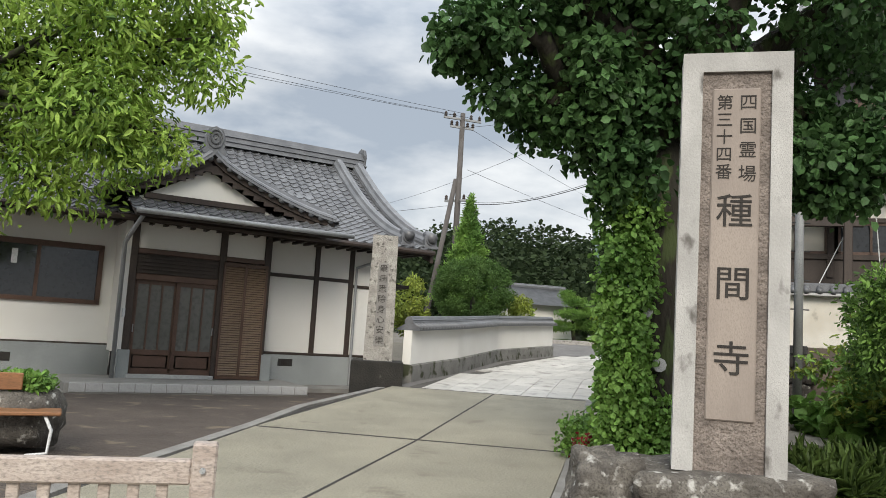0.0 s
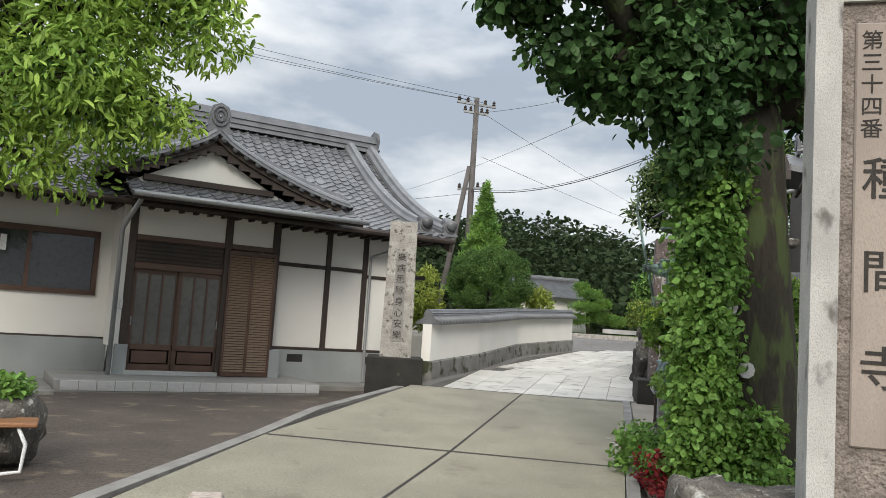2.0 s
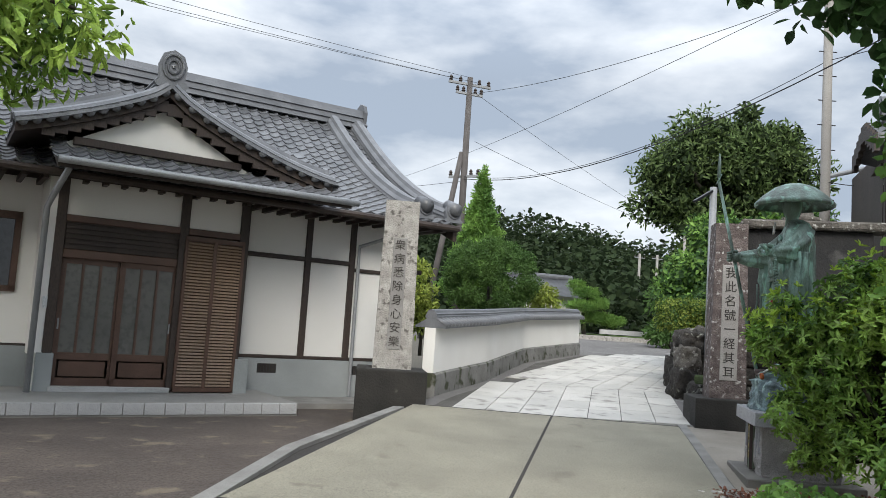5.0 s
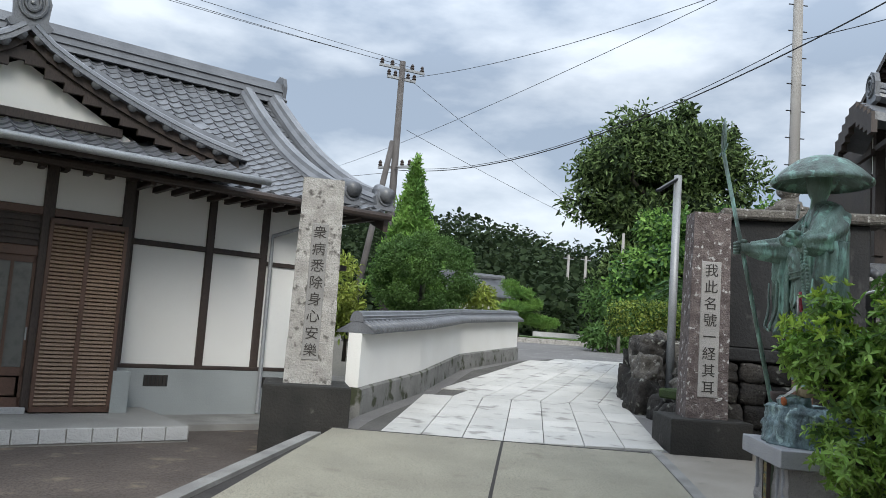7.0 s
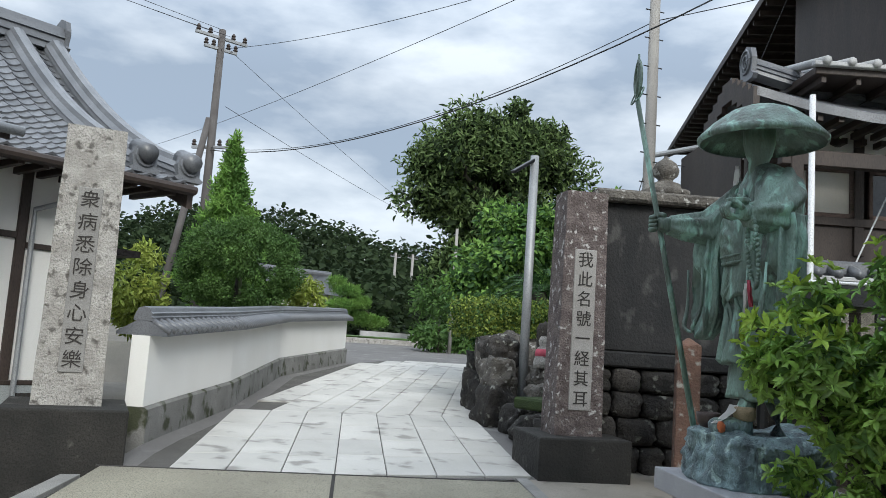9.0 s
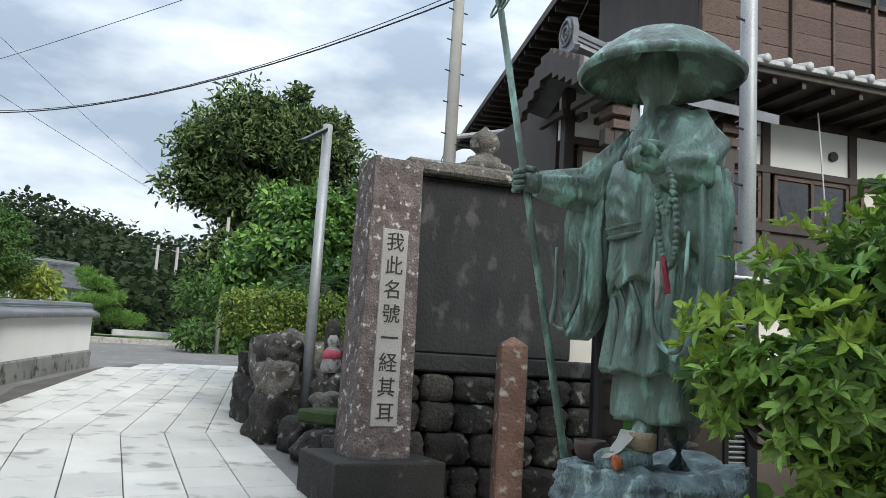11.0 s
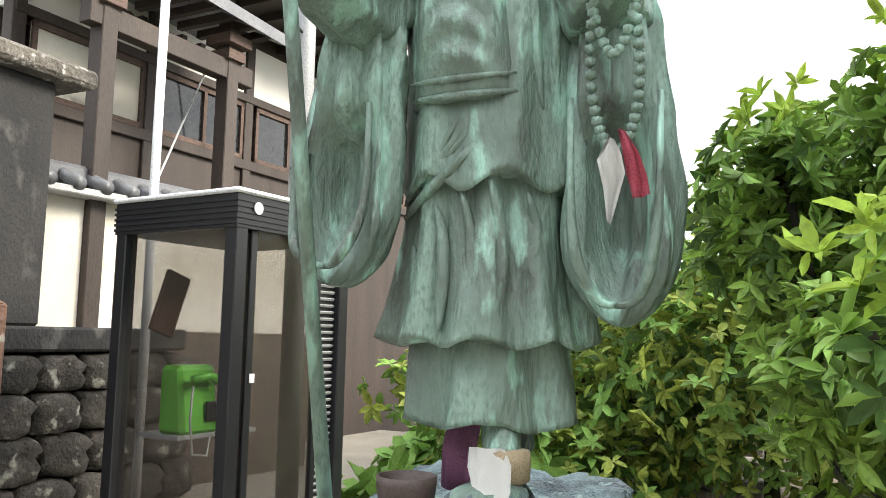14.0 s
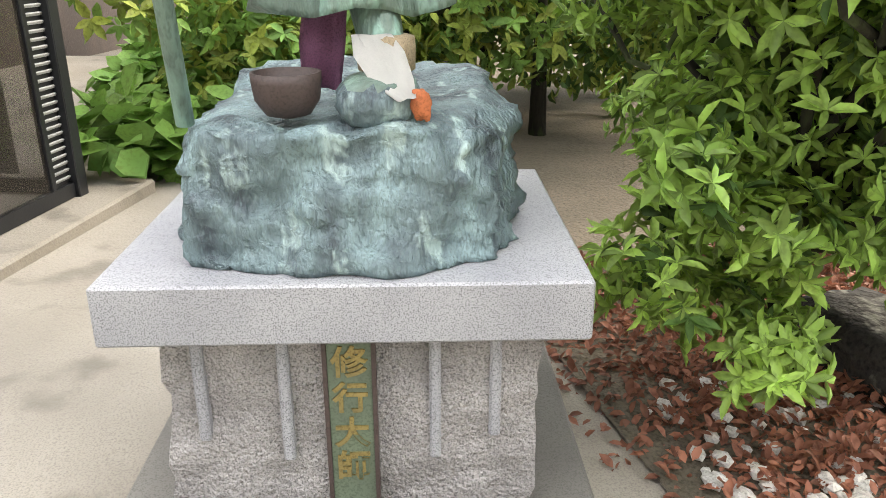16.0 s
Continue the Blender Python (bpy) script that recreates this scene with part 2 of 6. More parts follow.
BENCH = mat("orange_brown_plank", (0.3, 0.14, 0.06), (0.22, 0.10, 0.045), 0.5, 5, 40, 0.1, stretch=(0.2, 1, 1))
MOSS = mat("moss", (0.05, 0.08, 0.02), (0.03, 0.045, 0.015), 0.95, 6, 50, 0.8)
WETFLOOR = mat("booth_slab", (0.33, 0.295, 0.25), (0.25, 0.222, 0.185), 0.9, 1.3, 60, 0.35, blotch=((0.17, 0.15, 0.125), 0.6), grain=0.6)


# ---- building blocks ----
GROUND = [(-3000, -0.45), (-60, -0.45), (0, -0.36), (10.5, -0.22), (16.5, 0.0), (30, 0.58), (45, 1.0), (3000, 1.0)]


def g(y):
    """Height of the gently climbing ground."""
    return float(np.interp(y, [a for a, _ in GROUND], [b for _, b in GROUND]))


def box(bm, x0, x1, y0, y1, z0, z1, m=None):
    m = m or Matrix()
    v = [bm.verts.new(m @ Vector((x, y, z))) for z in (z0, z1) for x, y in ((x0, y0), (x1, y0), (x1, y1), (x0, y1))]
    for f in ((3, 2, 1, 0), (4, 5, 6, 7), (0, 1, 5, 4), (1, 2, 6, 5), (2, 3, 7, 6), (3, 0, 4, 7)):
        bm.faces.new([v[i] for i in f])
    return v


def bevelled(bm, width=0.01, segments=1):
    bmesh.ops.bevel(bm, geom=bm.edges[:], offset=width, segments=segments, affect="EDGES", profile=0.5)
    return bm


def slab(x0, x1, y0, y1, z0, z1, bevel=0.008, m=None):
    bm = bmesh.new()
    box(bm, x0, x1, y0, y1, z0, z1, m)
    return bevelled(bm, bevel) if bevel else bm


def joined(*boxes):
    """Several boxes (x0, x1, y0, y1, z0, z1) in one mesh."""
    bm = bmesh.new()
    for b in boxes:
        box(bm, *b)
    return bm


def tube(bm, pts, radii, n=8, cap=True):
    """A round bar along points; radii one number or one for each point."""
    pts = [Vector(p) for p in pts]
    if not isinstance(radii, (list, tuple)):
        radii = [radii] * len(pts)
    rings = []
    side = None
    for i, p in enumerate(pts):
        way = (pts[min(i + 1, len(pts) - 1)] - pts[max(i - 1, 0)]).normalized()
        if side is None:
            side = way.orthogonal().normalized()
        side = (side - way * side.dot(way)).normalized()
        up = way.cross(side)
        rings.append([bm.verts.new(p + radii[i] * (math.cos(a) * side + math.sin(a) * up)) for a in (2 * math.pi * k / n for k in range(n))])
    for a, b in zip(rings, rings[1:]):
        for k in range(n):
            bm.faces.new((a[k], a[(k + 1) % n], b[(k + 1) % n], b[k]))
    if cap:
        bm.faces.new(rings[0][::-1])
        bm.faces.new(rings[-1])
    return bm


def lathe(bm, profile, n=20, centre=(0, 0), squash=1.0):
    """A turned shape from (radius, height) pairs."""
    rings = [[bm.verts.new((centre[0] + r * math.cos(2 * math.pi * k / n), centre[1] + squash * r * math.sin(2 * math.pi * k / n), z)) for k in range(n)] for r, z in profile]
    for a, b in zip(rings, rings[1:]):
        for k in range(n):
            bm.faces.new((a[k], a[(k + 1) % n], b[(k + 1) % n], b[k]))
    bm.faces.new(rings[0][::-1])
    bm.faces.new(rings[-1])
    return bm


def boulder(bm, x, y, z, rx, ry, rz, seed=0, sub=2, rough=0.25, block=0.5):
    """A lump of stone between a ball and a block, roughened."""
    made = bmesh.ops.create_icosphere(bm, subdivisions=sub, radius=1.0)["verts"]
    off = Vector((seed * 3.7, seed * 1.3, seed * 2.1))
    for v in made:
        d = v.co.normalized()
        q = max(abs(c) for c in d)
        r = (1 - block) + block / q
        r *= 1 + rough * (noise.noise(d * 1.6 + off) + 0.5 * noise.noise(d * 4.1 + off))
        v.co = Vector((x + d.x * r * rx, y + d.y * r * ry, z + d.z * r * rz))
    return bm


def mesh_of(name, bm, material, smooth=False):
    me = bpy.data.meshes.new(name)
    bmesh.ops.recalc_face_normals(bm, faces=bm.faces[:])
    bm.to_mesh(me)
    bm.free()
    me.materials.append(material)
    if smooth:
        me.polygons.foreach_set("use_smooth", [True] * len(me.polygons))
    return me


def part(name, bm, material, parent, label="", smooth=False):
    ob = new(name, mesh_of(name, bm, material, smooth))
    ob.parent = parent
    return tagged(ob, label)


def framed(name, boxes, material, parent, label="", piece="bar"):
    """A part made of separate members: the first is the part, the others its children."""
    first = part(name, joined(boxes[0]), material, parent, label)
    for b in boxes[1:]:
        part(piece, joined(b), material, first)
    return first


def thing(name, m, label, category, group="", kind=""):
    ob = new(name)
    ob.empty_display_size = 0.1
    ob.matrix_basis = m
    return tagged(ob, label, category, group, kind)


def solid(name, bm, material, label, category, m=None, group="", kind="", smooth=False):
    """A thing that is one mesh."""
    ob = new(name, mesh_of(name, bm, material, smooth))
    if m:
        ob.matrix_basis = m
    return tagged(ob, label, category, group, kind)


def text_mesh(name, body, size, m, material, parent, depth=0.004, bold=0.0):
    """Letters as a mesh of their own under the thing that carries them."""
    cu = bpy.data.curves.new(name, "FONT")
    cu.body, cu.size, cu.extrude, cu.offset = body, size, depth, bold
    cu.align_x, cu.align_y = "CENTER", "CENTER"
    tmp = bpy.data.objects.new(name, cu)
    scene.collection.objects.link(tmp)
    bpy.context.view_layer.update()
    me = bpy.data.meshes.new_from_object(tmp.evaluated_get(bpy.context.evaluated_depsgraph_get()))
    bpy.data.objects.remove(tmp)
    me.materials.clear()
    me.materials.append(material)
    ob = new(name, me)
    ob.parent = parent
    ob.matrix_basis = m
    return ob


def raw_mesh(name, verts, faces, material, smooth=False):
    me = bpy.data.meshes.new(name)
    me.from_pydata(verts, [], faces)
    me.materials.append(material)
    if smooth:
        me.polygons.foreach_set("use_smooth", [True] * len(me.polygons))
    return me


def leaf_cloud(name, clumps, per, size, material, seed, droop=0.3, shell=0.55, long=1.6, flat=0.0, whorl=1):
    """Many single leaves, thrown round clump centres (x, y, z, rx, ry, rz). Each is a folded, curved blade; whorl: leaves that spring from one point."""
    r = np.random.RandomState(seed)
    c = np.asarray(clumps, float)
    weight = (c[:, 3] * c[:, 4] * c[:, 5]) ** 0.6
    spots = int(per) // whorl
    count = spots * whorl
    idx = r.choice(len(c), spots, p=weight / weight.sum())
    d = r.normal(size=(spots, 3))
    d /= np.linalg.norm(d, axis=1)[:, None]
    rad = shell + (1 - shell) * r.rand(spots)
    rad *= 1 + 0.28 * np.sin(7 * d[:, 0] + idx) * np.cos(6 * d[:, 1] + 2 * idx)
    p = c[idx, :3] + d * c[idx, 3:6] * rad[:, None]
    d, p = np.repeat(d, whorl, 0), np.repeat(p, whorl, 0)
    if whorl > 1:
        axis = np.repeat(r.normal(size=(spots, 3)) * 0.5 + d[::whorl] + np.array((0, 0, 0.6)), whorl, 0)
        axis /= np.linalg.norm(axis, axis=1)[:, None]
        e1 = np.cross(axis, np.array((0.3, 0.9, 0.1)))
        e1 /= np.linalg.norm(e1, axis=1)[:, None] + 1e-9
        e2 = np.cross(axis, e1)
        turn = np.tile(np.arange(whorl) * 2 * np.pi / whorl, spots) + np.repeat(r.rand(spots) * 6, whorl) + 0.3 * r.normal(size=count)
        a = e1 * np.cos(turn)[:, None] + e2 * np.sin(turn)[:, None] + axis * (0.15 + 0.5 * r.rand(count))[:, None]
        up = axis
    else:
        a = r.normal(size=(count, 3)) + 0.9 * d
        up = d + 0.7 * r.normal(size=(count, 3)) + np.array((0, 0, 0.5 + flat))
    a[:, 2] -= droop
    a /= np.linalg.norm(a, axis=1)[:, None]
    side = np.cross(a, up)
    side /= np.linalg.norm(side, axis=1)[:, None] + 1e-9
    nor = np.cross(side, a)
    s = size * (0.6 + 0.8 * r.rand(count))[:, None]
    w = s / long
    pts = [p]
    for along_, across, lift in ((0.32, 0.42, 0.08), (0.68, 0.40, 0.05), (1.0, 0.0, -0.14), (0.68, -0.40, 0.05), (0.32, -0.42, 0.08)):
        pts.append(p + a * s * along_ + side * w * across + nor * s * lift)
    v = np.stack(pts, 1).reshape(-1, 3)
    k = np.arange(count) * 6
    f = np.concatenate([np.stack([k + i0, k + i1, k + i2], 1) for i0, i1, i2 in ((0, 1, 2), (0, 2, 3), (0, 3, 4), (0, 4, 5))])
    me = bpy.data.meshes.new(name)
    me.vertices.add(len(v))
    me.vertices.foreach_set("co", v.ravel())
    me.loops.add(f.size)
    me.loops.foreach_set("vertex_index", f.ravel())
    me.polygons.add(len(f))
    me.polygons.foreach_set("loop_start", np.arange(0, f.size, 3))
    me.polygons.foreach_set("loop_total", np.full(len(f), 3))
    me.materials.append(material)
    me.update(calc_edges=True)
    return me


def crown(name, clumps, per, size, material, seed, parent, label="", **kw):
    ob = new(name, leaf_cloud(name, clumps, per, size, material, seed, **kw))
    ob.parent = parent
    return tagged(ob, label)


def scatter(seed, count, x, y, z, r, s=0.4):
    """Clump centres within boxes x, y, z (pairs), of radius about r."""
    q = random.Random(seed)
    out = []
    for _ in range(count):
        k = r * q.uniform(1 - s, 1 + s)
        out.append((q.uniform(*x), q.uniform(*y), q.uniform(*z), k, k, k * q.uniform(0.6, 0.95)))
    return out


def blob_clumps(seed, count, centre, radii, r, s=0.4, hollow=0.55):
    """Clump centres over an ellipsoid."""
    q = random.Random(seed)
    out = []
    for _ in range(count):
        d = Vector((q.gauss(0, 1), q.gauss(0, 1), q.gauss(0, 1))).normalized() * q.uniform(hollow, 1.0)
        k = r * q.uniform(1 - s, 1 + s)
        out.append((centre[0] + d.x * radii[0], centre[1] + d.y * radii[1], centre[2] + d.z * radii[2], k, k, k * 0.8))
    return out


def limbs(bm, root, ends, r0, r1, seed, n=7):
    q = random.Random(seed)
    for e in ends:
        a, b = Vector(root), Vector(e)
        pts = [a.lerp(b, t) + Vector((q.uniform(-1, 1), q.uniform(-1, 1), q.uniform(-0.3, 1))) * 0.12 * (b - a).length * math.sin(math.pi * t) for t in (0, 0.25, 0.5, 0.75, 1)]
        tube(bm, pts, [r0, r0 * 0.8, r0 * 0.6, r0 * 0.4, r1], n)
    return bm


# ---- ground, road and pavements ----
def strip(name, xs, y_list, lift, material, label, category, depth=0.05):
    """A sheet that follows the ground between two edges xs(y) -> (x0, x1)."""
    bm = bmesh.new()
    rows = [[bm.verts.new((x, y, g(y) + lift)) for x in xs(y)] for y in y_list]
    for a, b in zip(rows, rows[1:]):
        for k in range(len(a) - 1):
            bm.faces.new((a[k], a[k + 1], b[k + 1], b[k]))
    return solid(name, bm, material, label, category, kind="structure")


def wall_edge(y):
    """The line of the white garden wall's foot."""
    return float(np.interp(y, [16.9, 18.4, 21.1, 25.9, 30.6, 34], [-0.95, -0.45, 0.62, 2.0, 4.45, 7.0]))


LOT_Z = -0.37


def lot_edge(y):
    """Where the low forecourt ends and the climbing drive or the garden wall begins."""
    if y > 18:
        return wall_edge(y) - 0.12
    return float(np.interp(y, [-20, 0, 7.35, 13.1, 17.0, 18], [-4.6, -3.8, -3.0, -2.15, -0.95, -0.72]))


def ground_sheet():
    """One sheet to the horizon, level with the forecourt on its low side and climbing with the drive."""
    bm = bmesh.new()
    rows = []
    for y in (-2500, -60, -20, 0, 7.35, 13.1, 17, 18.2, 21, 25, 30, 33, 36, 45, 2500):
        sunk = -20 < y < 36
        e = lot_edge(min(max(y, -20), 33))
        low = min(g(y) - 0.12, LOT_Z - 0.05) if sunk else g(y) - 0.12
        rows.append([bm.verts.new(p) for p in ((-2500, y, low), (-60, y, low), (e - 0.02, y, low), (e + 0.1, y, g(y) - 0.12), (60, y, g(y) - 0.12), (2500, y, g(y) - 0.12))])
    for a, b in zip(rows, rows[1:]):
        for k in range(5):
            bm.faces.new((a[k], a[k + 1], b[k + 1], b[k]))
    return solid("ground", bm, EARTH, "brown earth ground spreading all around", "ground", kind="structure")


ground_sheet()
bm = bmesh.new()
rows = [[bm.verts.new((x, y, LOT_Z)) for x in (-30, lot_edge(y))] for y in (-20, -5, 0, 7.35, 10.5, 13.1, 16.5, 18.2, 21, 24)]
for a, b in zip(rows, rows[1:]):
    bm.faces.new((a[0], a[1], b[1], b[0]))
solid("lot", bm, ASPHALT, "dark gravelly asphalt forecourt beside the concrete drive", "forecourt", kind="structure")
strip("road", lambda y: (float(np.interp(y, [16.6, 30, 45], [-1, 3, 6])), float(np.interp(y, [16.6, 20, 34, 45], [4.4, 6, 13, 40]))), [16.6, 20, 25, 30, 36, 45], -0.03, mat("road_asphalt", (0.19, 0.18, 0.17), (0.14, 0.13, 0.125), 0.85, 0.6, 80, 0.3, blotch=((0.26, 0.25, 0.24), 0.6)), "grey worn asphalt road beyond the pale pavers", "road")
strip("forecourt_slab", lambda y: (float(np.interp(y, [10, 16.6], [1.9, 3.3])), 13.0), [12.1, 13.0, 14, 15.3, 16.6, 18.2], -0.035, WETFLOOR, "pale smooth concrete apron round the statue", "pavement")
strip("planting_bed", lambda y: (float(np.interp(y, [-5, 10, 12.2], [0.2, 1.78, 2.2])), 30.0), [-8, 0, 6, 9, 11, 12.35], -0.02, mat("bed_soil", (0.10, 0.085, 0.06), (0.15, 0.12, 0.09), 0.95, 2, 30, 0.8), "dark soil bed under the shrubs and stone", "bed")


def bed_edges(y):
    return (road_left(y) - 0.05, road_right(y) + 0.05)


def road_left(y):
    return float(np.interp(y, [-8, 0, 7.35, 13.1, 17.0], [-4.3, -3.6, -2.92, -2.05, -0.86]))


def road_right(y):
    return float(np.interp(y, [-8, 0, 7.86, 10.3, 16.4], [-2.2, -0.6, 1.22, 1.76, 3.12]))


def slab_piece(corners, top=0.0, thick=0.09, gap=0.008):
    """A paving slab with these four corners, sunk a little at its chamfered rim."""
    c = sum((Vector(p) for p in corners), Vector((0, 0))) / 4
    bm = bmesh.new()
    loops = []
    for shrink, z in ((gap, -thick), (gap, -0.006), (gap + 0.006, 0.0)):
        ring = []
        for p in corners:
            q = Vector(p)
            q = q + (c - q).normalized() * shrink
            ring.append(bm.verts.new((q.x, q.y, g(q.y) + top + z)))
        loops.append(ring)
    for a, b in zip(loops, loops[1:]):
        for k in range(4):
            bm.faces.new((a[k], a[(k + 1) % 4], b[(k + 1) % 4], b[k]))
    bm.faces.new(loops[-1])
    return bm


strip("drive_bed", bed_edges, [-7.5, 0, 7.35, 10.3, 13.1, 16.4], -0.03, INK, "dark joint filling under the drive slabs", "joint")
drive = thing("drive", Matrix(), "grey concrete driveway in large slabs with dark joints", "driveway", kind="structure")
mid_at = lambda y: -0.17 + (y - 10.64) * 0.2355
cuts = [(-7.6, 0.0), (-1.6, 0.0), (4.5, 0.0), (10.6, -0.145), (16.63, -0.14)]
for (ya, ka), (yb, kb) in zip(cuts, cuts[1:]):
    for lo, hi in ((road_left, mid_at), (mid_at, road_right)):
        def at(fn, y, k):
            yy = y
            for _ in range(5):
                yy = y + k * (fn(yy) - mid_at(y))
            return (fn(yy), yy)
        part("slab", slab_piece([at(lo, ya, ka), at(hi, ya, ka), at(hi, yb, kb), at(lo, yb, kb)], 0.0, 0.12, 0.013), CONCRETE, drive)
for ya, yb in ((-7.6, -1.6), (-1.6, 4.5), (4.5, 10.6), (10.6, 16.6)):
    part("joint", slab_piece([(mid_at(ya) - 0.017, ya), (mid_at(ya) + 0.017, ya), (mid_at(yb) + 0.017, yb), (mid_at(yb) - 0.017, yb)], 0.003, 0.05, 0.0), INK, drive, "dark tar joint")
for y0, k0 in ((4.5, 0.0), (10.6, -0.145), (16.62, -0.14)):
    xl, xr = road_left(y0) + 0.05, road_right(y0) - 0.02
    w0 = 0.03 if y0 < 16 else 0.02
    part("joint", slab_piece([(xl, y0 + k0 * (xl - mid_at(y0)) - w0), (xr, y0 + k0 * (xr - mid_at(y0)) - w0), (xr, y0 + k0 * (xr - mid_at(y0)) + w0), (xl, y0 + k0 * (xl - mid_at(y0)) + w0)], 0.003, 0.05, 0.0), INK, drive, "dark tar joint")
for nm, fn, w0, w1, lab in (("kerb_left", road_left, -0.16, 0.0, "rough concrete edging along the forecourt"), ("kerb_right", road_right, 0.0, 0.13, "narrow concrete edging along the planting")):
    bm = bmesh.new()
    ys = [-8, -3, 0, 4, 7.35, 9, 11, 13.1, 15, 16.5]
    rows = [[bm.verts.new((fn(y) + w, y, g(y) + z)) for w, z in ((w0, -0.55), (w0, 0.012), (w1, 0.012), (w1, -0.15))] for y in ys]
    for a, b in zip(rows, rows[1:]):
        for k in range(3):
            bm.faces.new((a[k], a[k + 1], b[k + 1], b[k]))
    bm.faces.new(rows[0])
    bm.faces.new(rows[-1][::-1])
    solid(nm, bm, KERB, lab, "kerb", kind="structure")

drain = slab_piece([(-2.32, 13.75), (-2.12, 13.7), (-1.62, 14.95), (-1.8, 15.0)], -0.255, 0.02, 0.0)
solid("drain_slot", drain, INK, "dark open drain slot beside the kerb", "drain")

# ---- white garden wall ----
garden_wall = thing("garden_wall", Matrix(), "white plastered garden wall with grey tile coping", "wall", kind="structure")
wy = [18.15, 18.6, 19.7, 21.1, 22.7, 24.3, 25.9, 27.5, 29.1, 30.6]


def wall_run(profile, closed=True):
    """Sweeps a profile of (offset from the wall's face, height above ground) along the wall."""
    bm = bmesh.new()
    rows = []
    for y in wy:
        t = Vector((wall_edge(y + 0.3) - wall_edge(y - 0.3), 0.6)).normalized()
        nx, ny = -t.y, t.x
        rows.append([bm.verts.new((wall_edge(y) + nx * o, y + ny * o, g(y) + h)) for o, h in profile])
    for a, b in zip(rows, rows[1:]):
        for k in range(len(profile)):
            bm.faces.new((a[k], a[(k + 1) % len(profile)], b[(k + 1) % len(profile)], b[k]))
    bm.faces.new(rows[0])
    bm.faces.new(rows[-1][::-1])
    return bm


part("footing", wall_run([(0, -0.2), (0, 0.33), (0.04, 0.36), (0.3, 0.36), (0.3, -0.2)]), mat("stained_footing", (0.27, 0.265, 0.25), (0.17, 0.165, 0.155), 0.95, 2, 50, 0.4, blotch=((0.05, 0.055, 0.03), 0.53)), garden_wall)
part("plaster", wall_run([(0.05, 0.36), (0.05, 1.14), (0.25, 1.14), (0.25, 0.36)]), PLASTER, garden_wall)
part("coping_bed", wall_run([(-0.13, 1.13), (-0.13, 1.16), (0.1, 1.3), (0.2, 1.3), (0.43, 1.16), (0.43, 1.13)]), TILE, garden_wall)
part("coping_ridge", wall_run([(0.05, 1.29), (0.04, 1.33), (0.06, 1.345), (0.05, 1.375), (0.07, 1.39), (0.09, 1.43), (0.15, 1.45), (0.21, 1.43), (0.23, 1.39), (0.25, 1.33), (0.25, 1.29)]), TILE, garden_wall)
roll_bm = bmesh.new()
tube(roll_bm, [(0, -0.15, 1.175), (0, 0.12, 1.315)], 0.045, 8)
roll_me = mesh_of("coping_tile", roll_bm, TILE, True)
y = 18.2
while y < 30.5:
    t = Vector((wall_edge(y + 0.3) - wall_edge(y - 0.3), 0.6)).normalized()
    ob = new("coping_tile", roll_me)
    ob.parent = garden_wall
    ob.matrix_basis = Matrix.Translation((wall_edge(y), y, g(y))) @ pose(0, 0, 0, 0, 0, math.degrees(math.atan2(t.y, t.x)))
    y += 0.2 * t.y

# ---- the hall with its porch ----
HALL = pose(-2.743, 17.618, -0.252, 0, 0, 31) @ Matrix.Scale(1.239, 4)
hall = thing("temple_hall", HALL, "white plastered hall with dark timbers and grey tile roof", "building")
PW = 1.15   # plane of the porch wall
BW = 1.65   # plane of the wall beside it
LW = 2.0    # plane of the wing with the window
GZ = -0.35


def hp(name, bm, m, label="", parent=None, smooth=False):
    return part(name, bm, m, parent or hall, label, smooth)


# porch wall round the door
framed("porch_wall", [(-3.1, -0.5, PW + 0.03, PW + 0.15, 2.3, 2.9), (-3.1, -2.93, PW + 0.03, PW + 0.15, GZ, 2.3), (-3.1, -2.98, PW, 2.1, 0.5, 2.95), (-0.62, -0.5, PW + 0.15, 1.8, 0.1, 2.9)], PLASTER, hall, "white plaster panels over the door", "panel")
framed("porch_back", [(-2.95, -0.6, 2.4, 2.5, 0, 2.9), (-2.95, -0.6, 1.3, 2.4, 0.02, 0.06)], DARKWOOD, hall, "panel")
for x, z0 in ((-2.93, 0.55), (-1.39, 0.1), (-0.55, 0.1)):
    hp("post", slab(x - 0.06, x + 0.06, PW - 0.02, PW + 0.12, z0, 2.9), DARKWOOD)
for x in (-2.95, -0.44):
    hp("post_footing", slab(x - 0.1, x + 0.1, PW - 0.04, PW + 0.16, -0.02, 0.55), FOUND)
hp("lintel", slab(-2.9, -0.5, PW - 0.01, PW + 0.1, 2.22, 2.31), BROWNWOOD)
hp("eave_beam", slab(-3.05, 0.2, PW - 0.03, PW + 0.14, 2.84, 2.97), DARKWOOD)
framed("transom", [(-2.86, -1.45, PW + 0.05, PW + 0.08, 1.86, 2.22)] + [(-2.86, -1.45, PW + 0.02, PW + 0.048, 1.88 + 0.065 * k, 1.91 + 0.065 * k) for k in range(6)], DARKWOOD, hall, "louvred transom", "louvre")
hp("door_head", slab(-2.87, -1.45, PW, PW + 0.1, 1.76, 1.87), BROWNWOOD, "reddish brown door head")
